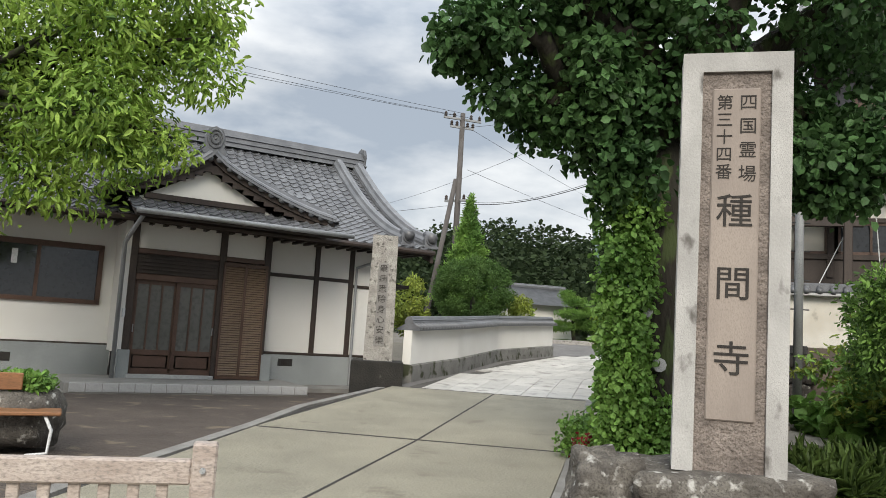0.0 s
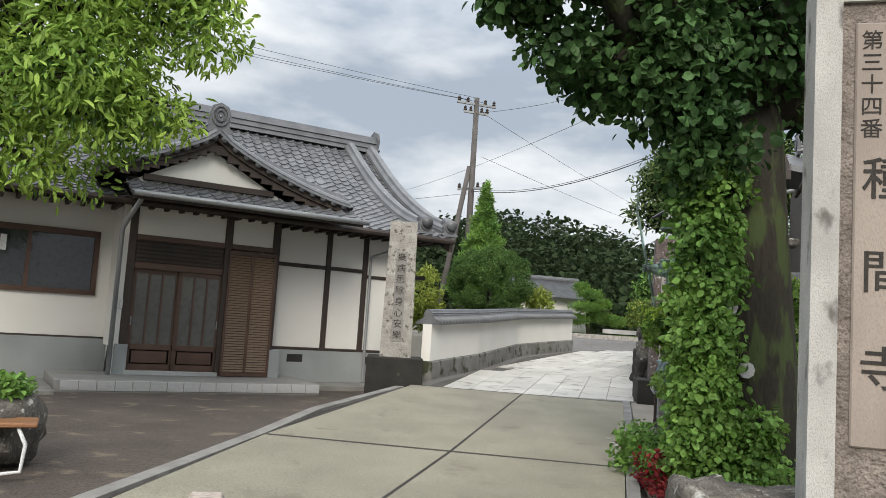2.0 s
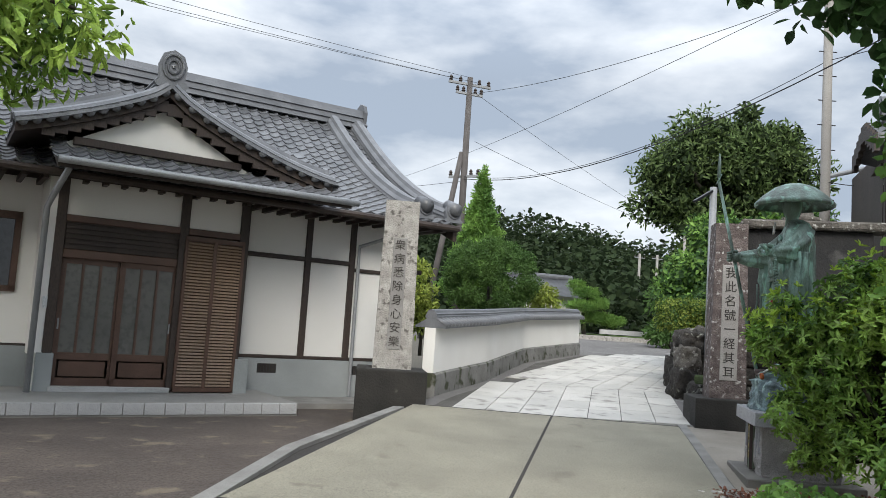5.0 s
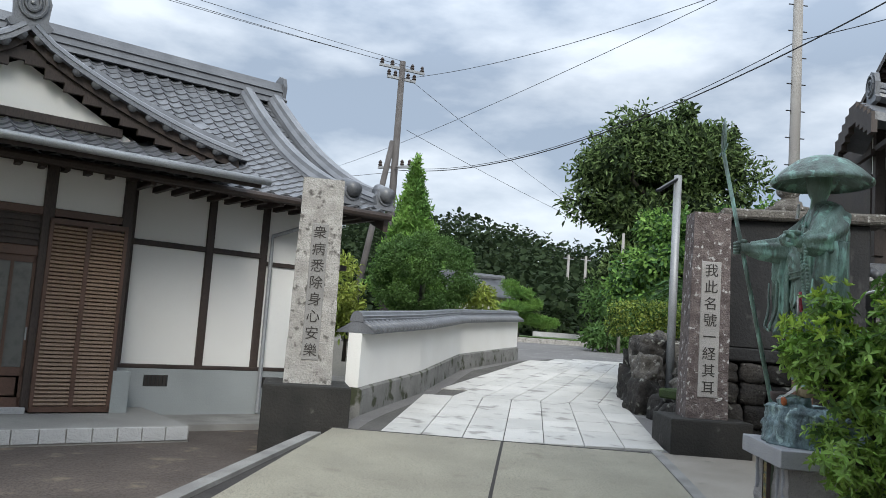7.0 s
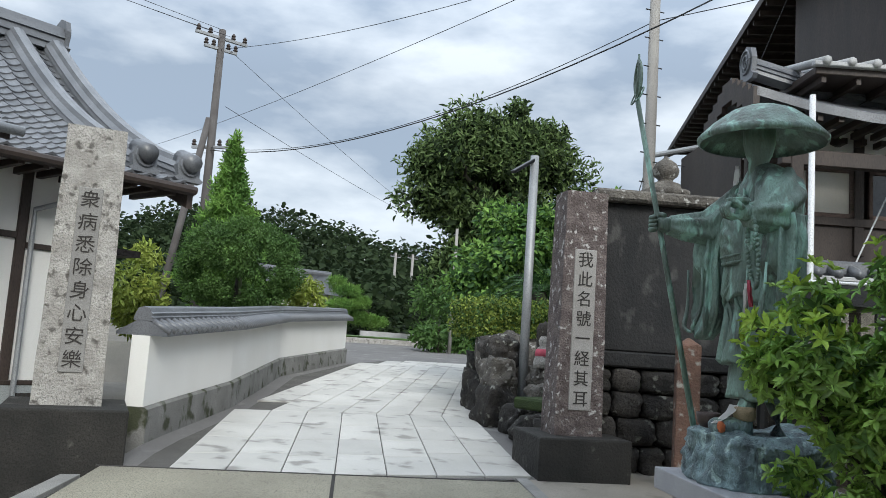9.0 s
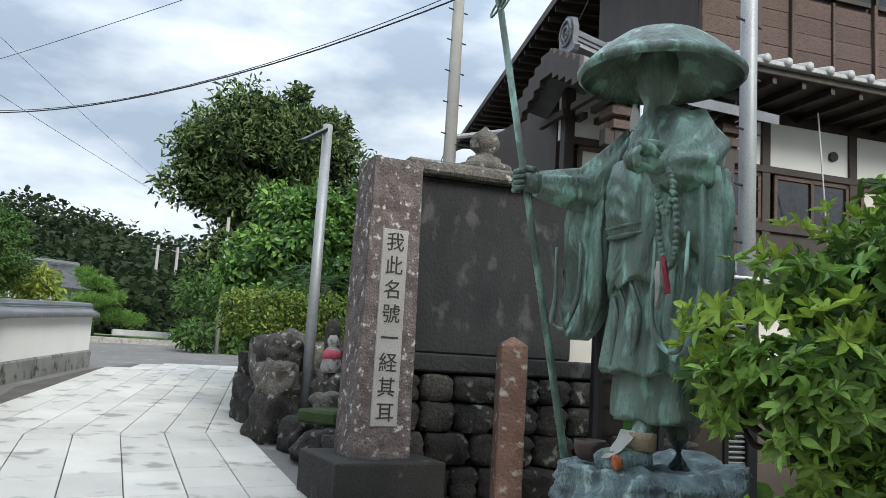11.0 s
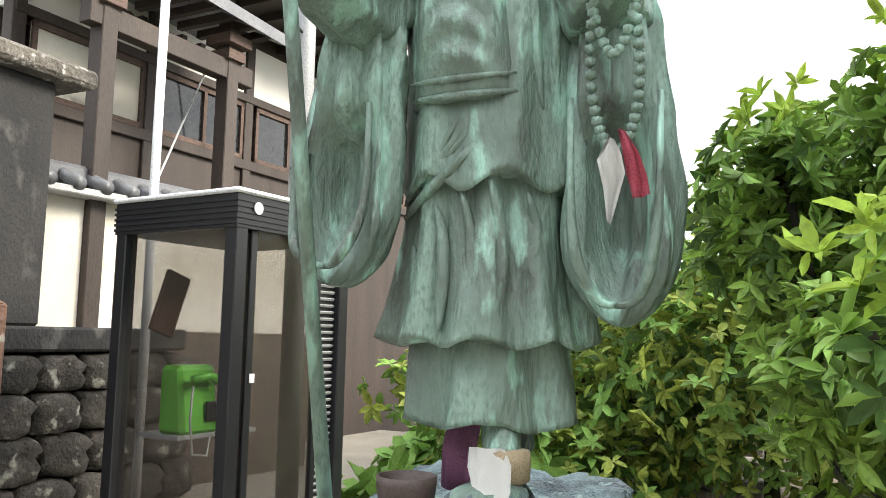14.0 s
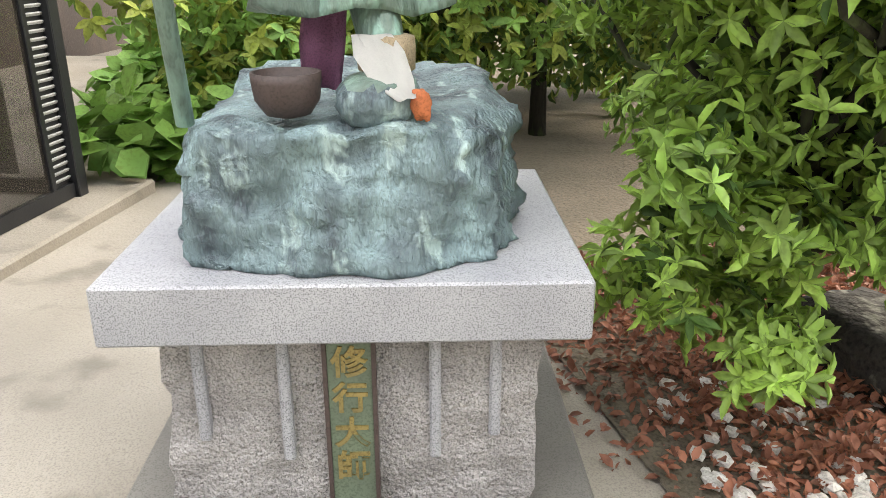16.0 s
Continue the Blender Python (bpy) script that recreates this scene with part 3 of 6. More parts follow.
for i, x0 in enumerate((-2.87, -2.16)):
    dy = PW + 0.06 - 0.035 * i
    x1 = x0 + 0.75
    bars = [(x0, x0 + 0.07, dy, dy + 0.035, 0.14, 1.76), (x1 - 0.07, x1, dy, dy + 0.035, 0.14, 1.76), (x0, x1, dy, dy + 0.035, 1.69, 1.76), (x0, x1, dy, dy + 0.035, 0.14, 0.24), (x0, x1, dy, dy + 0.035, 0.47, 0.56)]
    bars += [(x0 + 0.75 * f - 0.016, x0 + 0.75 * f + 0.016, dy, dy + 0.03, 0.56, 1.69) for f in (0.36, 0.64)]
    bars += [(x0 + 0.1, x1 - 0.1, dy + 0.014, dy + 0.03, 0.26, 0.45)]
    leaf = framed("sliding_door", bars[::-1], BROWNWOOD, hall, "brown timber sliding door with dark glass")
    part("glass", joined((x0 + 0.05, x1 - 0.05, dy + 0.016, dy + 0.022, 0.5, 1.7)), DOORGLASS, leaf, "dim frosted glass")
    part("handle", slab(x0 + (0.03 if i == 0 else 0.68), x0 + (0.05 if i == 0 else 0.7), dy - 0.008, dy + 0.01, 0.85, 0.99, 0.003), STEELGREY, leaf, "pale metal pull")
hp("threshold", slab(-2.88, -1.4, PW - 0.05, PW + 0.14, 0.07, 0.14), TILEWHITE)
shutter = framed("shutter", [(-1.37, -1.33, PW - 0.05, PW + 0.02, 0.1, 2.2), (-0.98, -0.93, PW - 0.05, PW + 0.02, 0.1, 2.2), (-0.58, -0.54, PW - 0.05, PW + 0.02, 0.1, 2.2), (-1.37, -0.54, PW - 0.05, PW + 0.02, 2.14, 2.2), (-1.37, -0.54, PW - 0.05, PW + 0.02, 0.09, 0.15), (-1.35, -0.56, PW + 0.0, PW + 0.02, 0.1, 2.2)][::-1], BROWNWOOD, hall, "brown slatted timber panel beside the door")
slat_bm = bmesh.new()
box(slat_bm, -0.19, 0.19, -0.006, 0.006, -0.016, 0.016, pose(0, 0, 0, -32))
slat_me = mesh_of("slat", slat_bm, SLATWOOD)
for xc in (-1.155, -0.76):
    for k in range(46):
        ob = new("slat", slat_me)
        ob.parent = shutter
        ob.matrix_basis = pose(xc, PW - 0.035, 0.175 + 0.0428 * k)
# wall beside the porch
framed("side_wall", [(-0.6, 2.3, BW + 0.03, BW + 0.15, 0.56, 2.85), (2.18, 2.3, BW + 0.15, 8.4, 0.4, 2.8)], PLASTER, hall, "white plaster bays", "panel")
framed("foundation", [(-0.6, 2.32, BW - 0.01, BW + 0.2, GZ, 0.57), (2.2, 2.34, BW + 0.2, 8.4, GZ, 0.5)], FOUND, hall, "grey rendered footing", "panel")
for x in (-0.36, 0.66, 1.42, 2.2):
    hp("post", slab(x - 0.05, x + 0.05, BW - 0.01, BW + 0.1, 0.57, 2.85), DARKWOOD)
hp("rail", slab(-0.4, 1.42, BW - 0.005, BW + 0.08, 2.06, 2.13), DARKWOOD)
hp("rail", slab(1.45, 2.25, BW - 0.003, BW + 0.08, 1.97, 2.03), DARKWOOD)
hp("sill_rail", slab(-0.4, 2.28, BW - 0.02, BW + 0.05, 0.55, 0.6), DARKWOOD)
for x in (0.13, 1.66):
    vent = hp("vent", joined((x - 0.15, x + 0.15, BW - 0.012, BW, 0.33, 0.47)), INK, "dark vent opening")
    part("vent_bars", joined(*[(x - 0.14 + 0.045 * k, x - 0.13 + 0.045 * k, BW - 0.02, BW - 0.01, 0.335, 0.465) for k in range(7)]), WIRE, vent)
hp("apron", joined((-0.5, 2.6, 0.75, BW, GZ, -0.02)), KERB)
hp("drainpipe", tube(bmesh.new(), [(1.5, BW - 0.06, 2.0), (1.5, BW - 0.06, 0.0)], 0.03), STEELGREY)
hp("drain_arm", tube(bmesh.new(), [(2.0, 1.15, 2.62), (1.5, BW - 0.06, 2.38), (1.5, BW - 0.06, 2.0)], 0.03), STEELGREY)
# wing with the window
framed("wing_wall", [(-10, -5.35, LW, LW + 0.15, 0.58, 2.9), (-5.35, -3.35, LW, LW + 0.15, 0.58, 1.3), (-5.35, -3.35, LW, LW + 0.15, 2.3, 2.9), (-3.35, -3.0, LW, LW + 0.15, 0.58, 2.9)], PLASTER, hall, "white plaster wing wall", "panel")
hp("wing_footing", joined((-10, -3.05, LW - 0.05, LW + 0.2, GZ, 0.58)), FOUND)
hp("wing_rail", slab(-10, -3.05, LW - 0.04, LW + 0.02, 0.56, 0.61), DARKWOOD)
hp("wing_beam", slab(-10, -3.05, LW - 0.03, LW + 0.05, 2.82, 2.95), DARKWOOD)
win = framed("window", [(-5.4, -3.3, LW - 0.05, LW + 0.05, 2.24, 2.34), (-5.4, -3.3, LW - 0.05, LW + 0.05, 1.28, 1.36), (-5.4, -5.33, LW - 0.05, LW + 0.05, 1.3, 2.3), (-3.38, -3.3, LW - 0.05, LW + 0.05, 1.3, 2.3), (-4.37, -4.31, LW - 0.03, LW + 0.04, 1.36, 2.26)], BROWNWOOD, hall, "brown framed sliding window")
for x0 in (-5.33, -4.34):
    part("pane", joined((x0, x0 + 0.96, LW, LW + 0.012, 1.35, 2.25)), DARKGLASS, win, "dark window pane")
part("notice", joined((-4.75, -4.66, LW - 0.012, LW - 0.006, 1.9, 2.15)), WHITEPAINT, win, "small white paper notice")
hp("vent", joined((-4.87, -4.6, LW - 0.06, LW - 0.04, 0.25, 0.4)), INK)
hp("wing_inside", joined((-10, -3.2, 5, 5.1, 0, 3)), DARKWOOD)
hp("doorbell", slab(-3.04, -2.99, PW - 0.05, PW - 0.02, 1.1, 1.25, 0.004), WHITEPAINT, "small white doorbell")
hp("drainpipe", tube(bmesh.new(), [(-3.0, 0.3, 2.78), (-3.08, 0.85, 2.5), (-3.12, 1.02, 2.35), (-3.12, 1.02, 0.0)], 0.038, 10), STEELGREY, smooth=True)
# porch step with its tile edge
hp("porch_step", slab(-3.95, 0.0, 0.02, 1.7, GZ, 0.075, 0.01), mat("step_concrete", (0.33, 0.32, 0.30), (0.26, 0.25, 0.235), 0.85, 1.5, 80, 0.15), "concrete porch step edged with tiles")
tile_me = mesh_of("edge_tile", slab(-0.115, 0.115, -0.012, 0.0, -0.07, 0.07, 0.003), TILEWHITE)
for k in range(16):
    ob = new("edge_tile", tile_me)
    ob.parent = hall
    ob.matrix_basis = pose(-3.76 + 0.2415 * k, 0.012, 0.0)
for k in range(6):
    ob = new("edge_tile", tile_me)
    ob.parent = hall
    ob.matrix_basis = pose(-2.77 + 0.2415 * k, PW - 0.05, 0.035) @ Matrix.Diagonal((1, 1, 0.45, 1))
hp("side_step", slab(-5.25, -3.97, -0.35, 1.4, GZ, -0.03, 0.01), KERB)

# roof tiles: one curved tile, laid in rows
def pantile(w=0.21, l=0.225):
    bm = bmesh.new()
    cols = []
    for k in range(7):
        u = k / 6
        z = 0.03 * (0.5 - 0.5 * math.cos(2 * math.pi * min(1, max(0, (u - 0.62) / 0.38)))) - 0.018 * math.sin(math.pi * min(1, u / 0.62))
        cols.append((u * w, z))
    top = [[bm.verts.new((x, yy, z + zz)) for x, z in cols] for yy, zz in ((-0.03, 0.018), (l, -0.006))]
    low = [bm.verts.new((x, -0.03, z - 0.012)) for x, z in cols]
    for k in range(6):
        bm.faces.new((top[0][k], top[0][k + 1], top[1][k + 1], top[1][k]))
        bm.faces.new((low[k], low[k + 1], top[0][k + 1], top[0][k]))
    return bm


TILE_ME = mesh_of("roof_tile", pantile(), TILE, False)
BASE_V = [tuple(v.co) for v in TILE_ME.vertices]
BASE_F = [tuple(p.vertices) for p in TILE_ME.polygons]


def lay(parent, mats, single, name="roof_tile"):
    """Lays tiles: the first ones as pieces, the rest in one mesh."""
    q = random.Random(5)
    mats = [m @ pose(0, q.uniform(-0.006, 0.006), q.uniform(0, 0.006), q.uniform(-1, 1), q.uniform(-1, 1)) for m in mats]
    for m in mats[:single]:
        ob = new(name, TILE_ME)
        ob.parent = parent
        ob.matrix_basis = m
    if len(mats) > single:
        vs, fs = [], []
        for m in mats[single:]:
            o = len(vs)
            vs += [tuple(m @ Vector(v)) for v in BASE_V]
            fs += [tuple(i + o for i in f) for f in BASE_F]
        ob = new("tile_field", raw_mesh("tile_field", vs, fs, TILE))
        ob.parent = parent
        tagged(ob, kind="stuff")


def curve_path(a, b, sag, n=40):
    """A sagging roof line from eave a to ridge b in (depth, height)."""
    return [(a[0] + (b[0] - a[0]) * t, a[1] + (b[1] - a[1]) * t - sag * math.sin(math.pi * t)) for t in (k / n for k in range(n + 1))]


def along(path, step):
    """Points and slopes at even steps along a path."""
    out, left = [], 0.0
    for (a0, a1), (b0, b1) in zip(path, path[1:]):
        seg = math.hypot(b0 - a0, b1 - a1)
        while left <= seg:
            t = left / seg
            out.append((a0 + (b0 - a0) * t, a1 + (b1 - a1) * t, math.degrees(math.atan2(b1 - a1, b0 - a0))))
            left += step
        left -= seg
    return out


def field(s0, s1, path, step=0.195, width=0.21, keep=lambda s, d, z: True):
    out = []
    for d, z, a in along(path, step):
        s = s0
        while s < s1 - 0.05:
            if keep(s, d, z):
                out.append(pose(s, d, z, a))
            s += width
    return out


def under_roof(s0, s1, path, thick=0.09, drop=0.03):
    bm = bmesh.new()
    rows = [[bm.verts.new((s, d, z - h)) for s, h in ((s0, drop), (s1, drop), (s1, drop + thick), (s0, drop + thick))] for d, z in path[::4]]
    for a, b in zip(rows, rows[1:]):
        for k in range(4):
            bm.faces.new((a[k], a[(k + 1) % 4], b[(k + 1) % 4], b[k]))
    bm.faces.new(rows[0])
    bm.faces.new(rows[-1][::-1])
    return bm


def ridge_bar(pts, widths=((0.13, 0.0), (0.12, 0.06), (0.14, 0.065), (0.12, 0.12), (0.14, 0.125), (0.09, 0.18), (0.07, 0.235), (0.0, 0.25))):
    """A built-up tile ridge swept along points."""
    prof = [(w, h) for w, h in widths] + [(-w, h) for w, h in reversed(widths[:-1])]
    bm = bmesh.new()
    rows = []
    pts = [Vector(p) for p in pts]
    for i, p in enumerate(pts):
        way = (pts[min(i + 1, len(pts) - 1)] - pts[max(0, i - 1)]).normalized()
        side = way.cross(Vector((0, 0, 1))).normalized()
        up = side.cross(way)
        rows.append([bm.verts.new(p + side * w + up * h) for w, h in prof])
    for a, b in zip(rows, rows[1:]):
        for k in range(len(prof)):
            bm.faces.new((a[k], a[(k + 1) % len(prof)], b[(k + 1) % len(prof)], b[k]))
    bm.faces.new(rows[0])
    bm.faces.new(rows[-1][::-1])
    return bm


def oni(w=0.3, h=0.42):
    """A shield-shaped ridge-end tile with a rim and a boss, facing -y."""
    bm = bmesh.new()
    out = [(-0.5, 0), (-0.62, 0.1), (-0.45, 0.2), (-0.5, 0.6), (-0.36, 0.88), (0, 1.0), (0.36, 0.88), (0.5, 0.6), (0.45, 0.2), (0.62, 0.1), (0.5, 0)]
    f = [bm.verts.new((x * w, 0, z * h)) for x, z in out]
    b = [bm.verts.new((x * w, 0.07, z * h)) for x, z in out]
    bm.faces.new(f)
    bm.faces.new(b[::-1])
    for k in range(len(out)):
        j = (k + 1) % len(out)
        bm.faces.new((f[k], f[j], b[j], b[k]))
    for r, t in ((0.36, 0.02), (0.2, 0.018)):
        ring = [(r * w * math.cos(a), -0.01, h * 0.55 + r * h * math.sin(a) * 0.9) for a in (2 * math.pi * k / 14 for k in range(15))]
        tube(bm, ring, t, 6)
    boulder(bm, 0, 0, h * 0.55, 0.03, 0.03, 0.03, 1, 1, 0, 0)
    return bm


MAIN = curve_path((0.95, 2.86), (5.0, 5.2), 0.26)
BACK = [(10 - d, z) for d, z in MAIN]
hp("roof_deck", under_roof(-10.2, 2.95, MAIN), DARKWOOD)
hp("roof_deck", under_roof(-10.2, 2.95, BACK), DARKWOOD)
main_tiles = field(-7.9, 2.85, MAIN)
main_tiles.sort(key=lambda m: (m.translation.x < -0.5, m.translation.y))
lay(hall, main_tiles, 170)
hp("ridge", ridge_bar([(s, 5.0, 5.15) for s in (-9, -3, 0, 3.0)], ((0.2, 0.0), (0.17, 0.1), (0.2, 0.11), (0.17, 0.22), (0.2, 0.23), (0.15, 0.33), (0.12, 0.4), (0.0, 0.43))), TILE, "tall main ridge of grey tiles")
for s, run in ((2.28, MAIN), (2.83, MAIN)):
    hp("verge_ridge", ridge_bar([(s + 0.35 * max(0, 0.2 - k / 40) , d, z - 0.02 + 0.3 * max(0, 0.16 - k / 40)) for k, (d, z) in enumerate(run)][1:40:2]), TILE)
    end = hp("ridge_end_tile", oni(0.3, 0.32), TILE)
    end.matrix_basis = pose(s + 0.05, 0.98, 2.9, -8)
    hp("eave_disc", tube(bmesh.new(), [(s + 0.05, 0.9, 3.1), (s + 0.05, 1.2, 3.2)], 0.1, 12), TILE, smooth=True)
end = hp("ridge_end_tile", oni(0.42, 0.55), TILE)
end.matrix_basis = pose(3.03, 5.0, 5.17, 0, 0, 90)
gab = bmesh.new()
gv = [[gab.verts.new((x, d, z)) for d, z in ((1.7, 2.75), (3.2, 3.62), (5.0, 4.85), (6.8, 3.62), (8.3, 2.75))] for x in (2.2, 2.32)]
gab.faces.new(gv[0])
gab.faces.new(gv[1][::-1])
for k in range(5):
    gab.faces.new((gv[0][k], gv[0][(k + 1) % 5], gv[1][(k + 1) % 5], gv[1][k]))
hp("gable", gab, PLASTER)
hp("barge_board", under_roof(2.86, 2.93, MAIN, 0.22, 0.05), DARKWOOD)
hp("gutter", tube(bmesh.new(), [(-9.5, 0.86, 2.79), (2.9, 0.86, 2.79)], 0.05, 8), DARKWOOD)
for k in range(46):
    hp("rafter", joined((-7.9 + 0.235 * k, -7.84 + 0.235 * k, 0.98, 1.9, 2.72, 2.79)), DARKWOOD)
# lower roof on the gable side
hp("side_eave", joined((2.35, 3.3, 2.6, 7.5, 2.1, 2.18)), DARKWOOD)
# porch roof: skirt with a small gable above it
SK = curve_path((0.12, 2.86), (1.9, 3.72), 0.05, 20)
hp("porch_deck", under_roof(-3.15, 0.6, SK, 0.08), DARKWOOD)
skirt = [m for m in field(-3.2, 0.6, SK) if m.translation.y < 0.75 or abs(m.translation.x + 1.8) > 1.25]
lay(hall, skirt, 130)
hp("porch_gutter", tube(bmesh.new(), [(-3.15, 0.06, 2.83), (0.68, 0.06, 2.83)], 0.045, 8), STEELGREY, smooth=True)
AP, GD = 4.0, 0.5
GX = -1.9   # the middle of the small gable
for side in (-1, 1):
    reach = 1.0 if side > 0 else 0.72
    vp = [(GX + side * 2.36 * t, AP - 1.0 * t ** 0.75 + 0.10 * t ** 4) for t in (reach * k / 12 for k in range(13))]
    gm = []
    dk = bmesh.new()
    rows = [[dk.verts.new((x, d, z - h)) for d, h in ((GD, 0.0), (3.2, 0.0), (3.2, 0.1), (GD, 0.1))] for x, z in vp]
    for a, b in zip(rows, rows[1:]):
        for k in range(4):
            dk.faces.new((a[k], a[(k + 1) % 4], b[(k + 1) % 4], b[k]))
    dk.faces.new(rows[0])
    dk.faces.new(rows[-1][::-1])
    hp("gable_deck", dk, DARKWOOD)
    for s, z, a in along([(abs(x - GX), zz) for x, zz in vp], 0.195):
        for k in range(11):
            gm.append(pose(GX + side * s, GD + 0.25 + 0.21 * k, z + 0.02) @ pose(0, 0, 0, 0, -side * a, 0) @ pose(0, 0, 0, 0, 0, 90 * side) @ pose(0 if side < 0 else -0.21, -0.1, 0))
    lay(hall, gm, 0)
    hp("gable_verge", ridge_bar([(x, GD + 0.02, z) for x, z in vp], ((0.1, 0.0), (0.09, 0.05), (0.1, 0.055), (0.07, 0.1), (0.0, 0.13))), TILE)
    framed("barge_board", [(min(xa, xb), max(xa, xb), GD + 0.04, GD + 0.1, min(za, zb) - 0.17, min(za, zb) - 0.02) for (xa, za), (xb, zb) in zip(vp[:10], vp[1:])], DARKWOOD, hall, "", "board")
    hp("verge_cap", ridge_bar([(GX + side * 2.36 * t, GD + 0.33, AP - 1.0 * t ** 0.75 + 0.02 + 0.1 * t ** 4) for t in (reach * (0.27 + 0.73 * k / 8) for k in range(9))]), TILE)
    cap_end = hp("ridge_end_tile", oni(0.22, 0.3), TILE)
    cap_end.matrix_basis = pose(GX + side * 2.38 * reach, GD + 0.33, vp[-1][1], 0, 0, 90 * side)
    for (xa, za), (xb, zb) in zip(vp, vp[1:]):
        hp("verge_disc", tube(bmesh.new(), [((xa + xb) / 2, GD - 0.07, (za + zb) / 2 + 0.0), ((xa + xb) / 2, GD + 0.15, (za + zb) / 2 + 0.02)], 0.055, 8), TILE, smooth=True)
tri = bmesh.new()
tv = [[tri.verts.new((x, d, z)) for x, z in ((GX - 1.3, 3.05), (GX, 3.75), (GX + 1.3, 3.05))] for d in (GD + 0.2, GD + 0.3)]
tri.faces.new(tv[0])
tri.faces.new(tv[1][::-1])
for k in range(3):
    tri.faces.new((tv[0][k], tv[0][(k + 1) % 3], tv[1][(k + 1) % 3], tv[1][k]))
hp("gable_panel", tri, PLASTER, "white plaster gable panel")
hp("gable_beam", slab(GX - 1.05, GX + 1.05, GD + 0.12, GD + 0.2, 3.12, 3.22), DARKWOOD)
hp("gable_ridge", ridge_bar([(GX, d, AP + 0.05) for d in (GD + 0.05, 1.5, 2.8)]), TILE)
end = hp("ridge_end_tile", oni(0.36, 0.5), TILE)
end.matrix_basis = pose(GX, GD - 0.02, AP + 0.02)


# ---- stone pillars ----
def letters(parent, chars, size, top, step, x, y, material=None, bold=0.0):
    for k, ch in enumerate(chars):
        text_mesh("letter", ch, size, pose(x, y, top - step * k, 90), material or INK, parent, 0.003, bold)


def pillar(m, w, d, h, chars, panel, label, stone, ped, edge_mat, step, size):
    """A tall inscribed stone on a dark block; front faces -y, foot at z 0."""
    t = thing("stone_pillar", m, label, "stone pillar")
    part("pedestal", bevelled(joined((-ped[0] / 2, ped[0] / 2, -ped[1] / 2, ped[1] / 2, -0.3, ped[2])), 0.02, 2), BLACKPED, t, "dark stained pedestal block")
    bm = bmesh.new()
    n = 12
    rings = []
    for i in range(n + 1):
        z = ped[2] + h * i / n
        k = 1 - 0.12 * i / n
        q = [(-w / 2 * k, -d / 2 * k), (w / 2 * k, -d / 2 * k), (w / 2 * k, d / 2 * k), (-w / 2 * k, d / 2 * k)]
        rings.append([bm.verts.new((x + 0.008 * noise.noise(Vector((x * 9, y * 9, z * 4))), y + 0.008 * noise.noise(Vector((x * 7 + 5, y * 9, z * 4))), z)) for x, y in q])
    for a, b in zip(rings, rings[1:]):
        for k in range(4):
            bm.faces.new((a[k], a[(k + 1) % 4], b[(k + 1) % 4], b[k]))
    bm.faces.new(rings[0][::-1])
    bm.faces.new(rings[-1])
    part("shaft", bm, stone, t)
    lean = pose(0, -d / 2, ped[2], -math.degrees(math.atan(0.06 * d / h)))
    part("panel", slab(-panel[0] / 2, panel[0] / 2, -0.012, 0.03, panel[1] - ped[2], panel[2] - ped[2], 0.006, lean), edge_mat, t, "smooth inscribed panel")
    for k, ch in enumerate(chars):
        text_mesh("letter", ch, size, lean @ pose(0, -0.015, panel[2] - ped[2] - size * 0.7 - step * k, 90), INK, t, 0.003)
    return t


pillar(pose(-1.28, 17.53, -0.16, 0, 0, 4) @ Matrix.Scale(1.115, 4), 0.56, 0.42, 2.45, "衆病悉除身心安樂", (0.2, 0.88, 2.5), "pale speckled granite pillar carved with Chinese characters", OLDSTONE, (1.0, 1.0, 0.6), mat('grey_panel', (0.3, 0.29, 0.275), (0.24, 0.23, 0.22), 0.9, 3, 60, 0.3), 0.2, 0.165)
pillar(pose(4.0, 16.98, 0.0, 0, 0, -8), 0.56, 0.46, 2.75, "我此名號一経其耳", (0.26, 0.7, 2.5), "reddish speckled stone pillar carved with Chinese characters", REDSTONE, (1.05, 1.0, 0.42), mat('pale_panel', (0.4, 0.38, 0.36), (0.32, 0.3, 0.28), 0.9, 3, 60, 0.3), 0.222, 0.185)

# great inscribed stone near the start
GSW, GSD = 0.80, 0.36
great = thing("inscribed_stone", pose(2.22, 6.08, 0.3, 0, 0, -15), "tall temple name stone framed in pale cement", "stone monument")
framed("rim", [(-GSW / 2, -GSW / 2 + 0.15, -GSD / 2, GSD / 2, 0, 3.18), (GSW / 2 - 0.15, GSW / 2, -GSD / 2, GSD / 2, 0, 3.18), (-GSW / 2 + 0.15, GSW / 2 - 0.15, -GSD / 2, GSD / 2, 3.03, 3.18)], RIMSTONE, great, "pale weathered cement frame", "rim_side")
part("core", joined((-GSW / 2 + 0.15, GSW / 2 - 0.15, -GSD / 2 + 0.03, GSD / 2 - 0.02, 0.0, 3.03)), CHISELSTONE, great, "rough chiselled stone")
part("panel", slab(-0.175, 0.175, -GSD / 2 + 0.012, -GSD / 2 + 0.04, 0.38, 2.9, 0.01), FACESTONE, great, "smooth buff panel")
letters(great, "四国霊場", 0.135, 2.78, 0.185, 0.085, -GSD / 2 + 0.01, None, 0.0)
letters(great, "第三十四番", 0.125, 2.78, 0.135, -0.085, -GSD / 2 + 0.01, None, 0.0)
for ch, z in (("種", 1.93), ("間", 1.38), ("寺", 0.82)):
    text_mesh("letter", ch, 0.27, pose(0, -GSD / 2 + 0.009, z, 90), INK, great, 0.003, 0.001)
bm = bmesh.new()
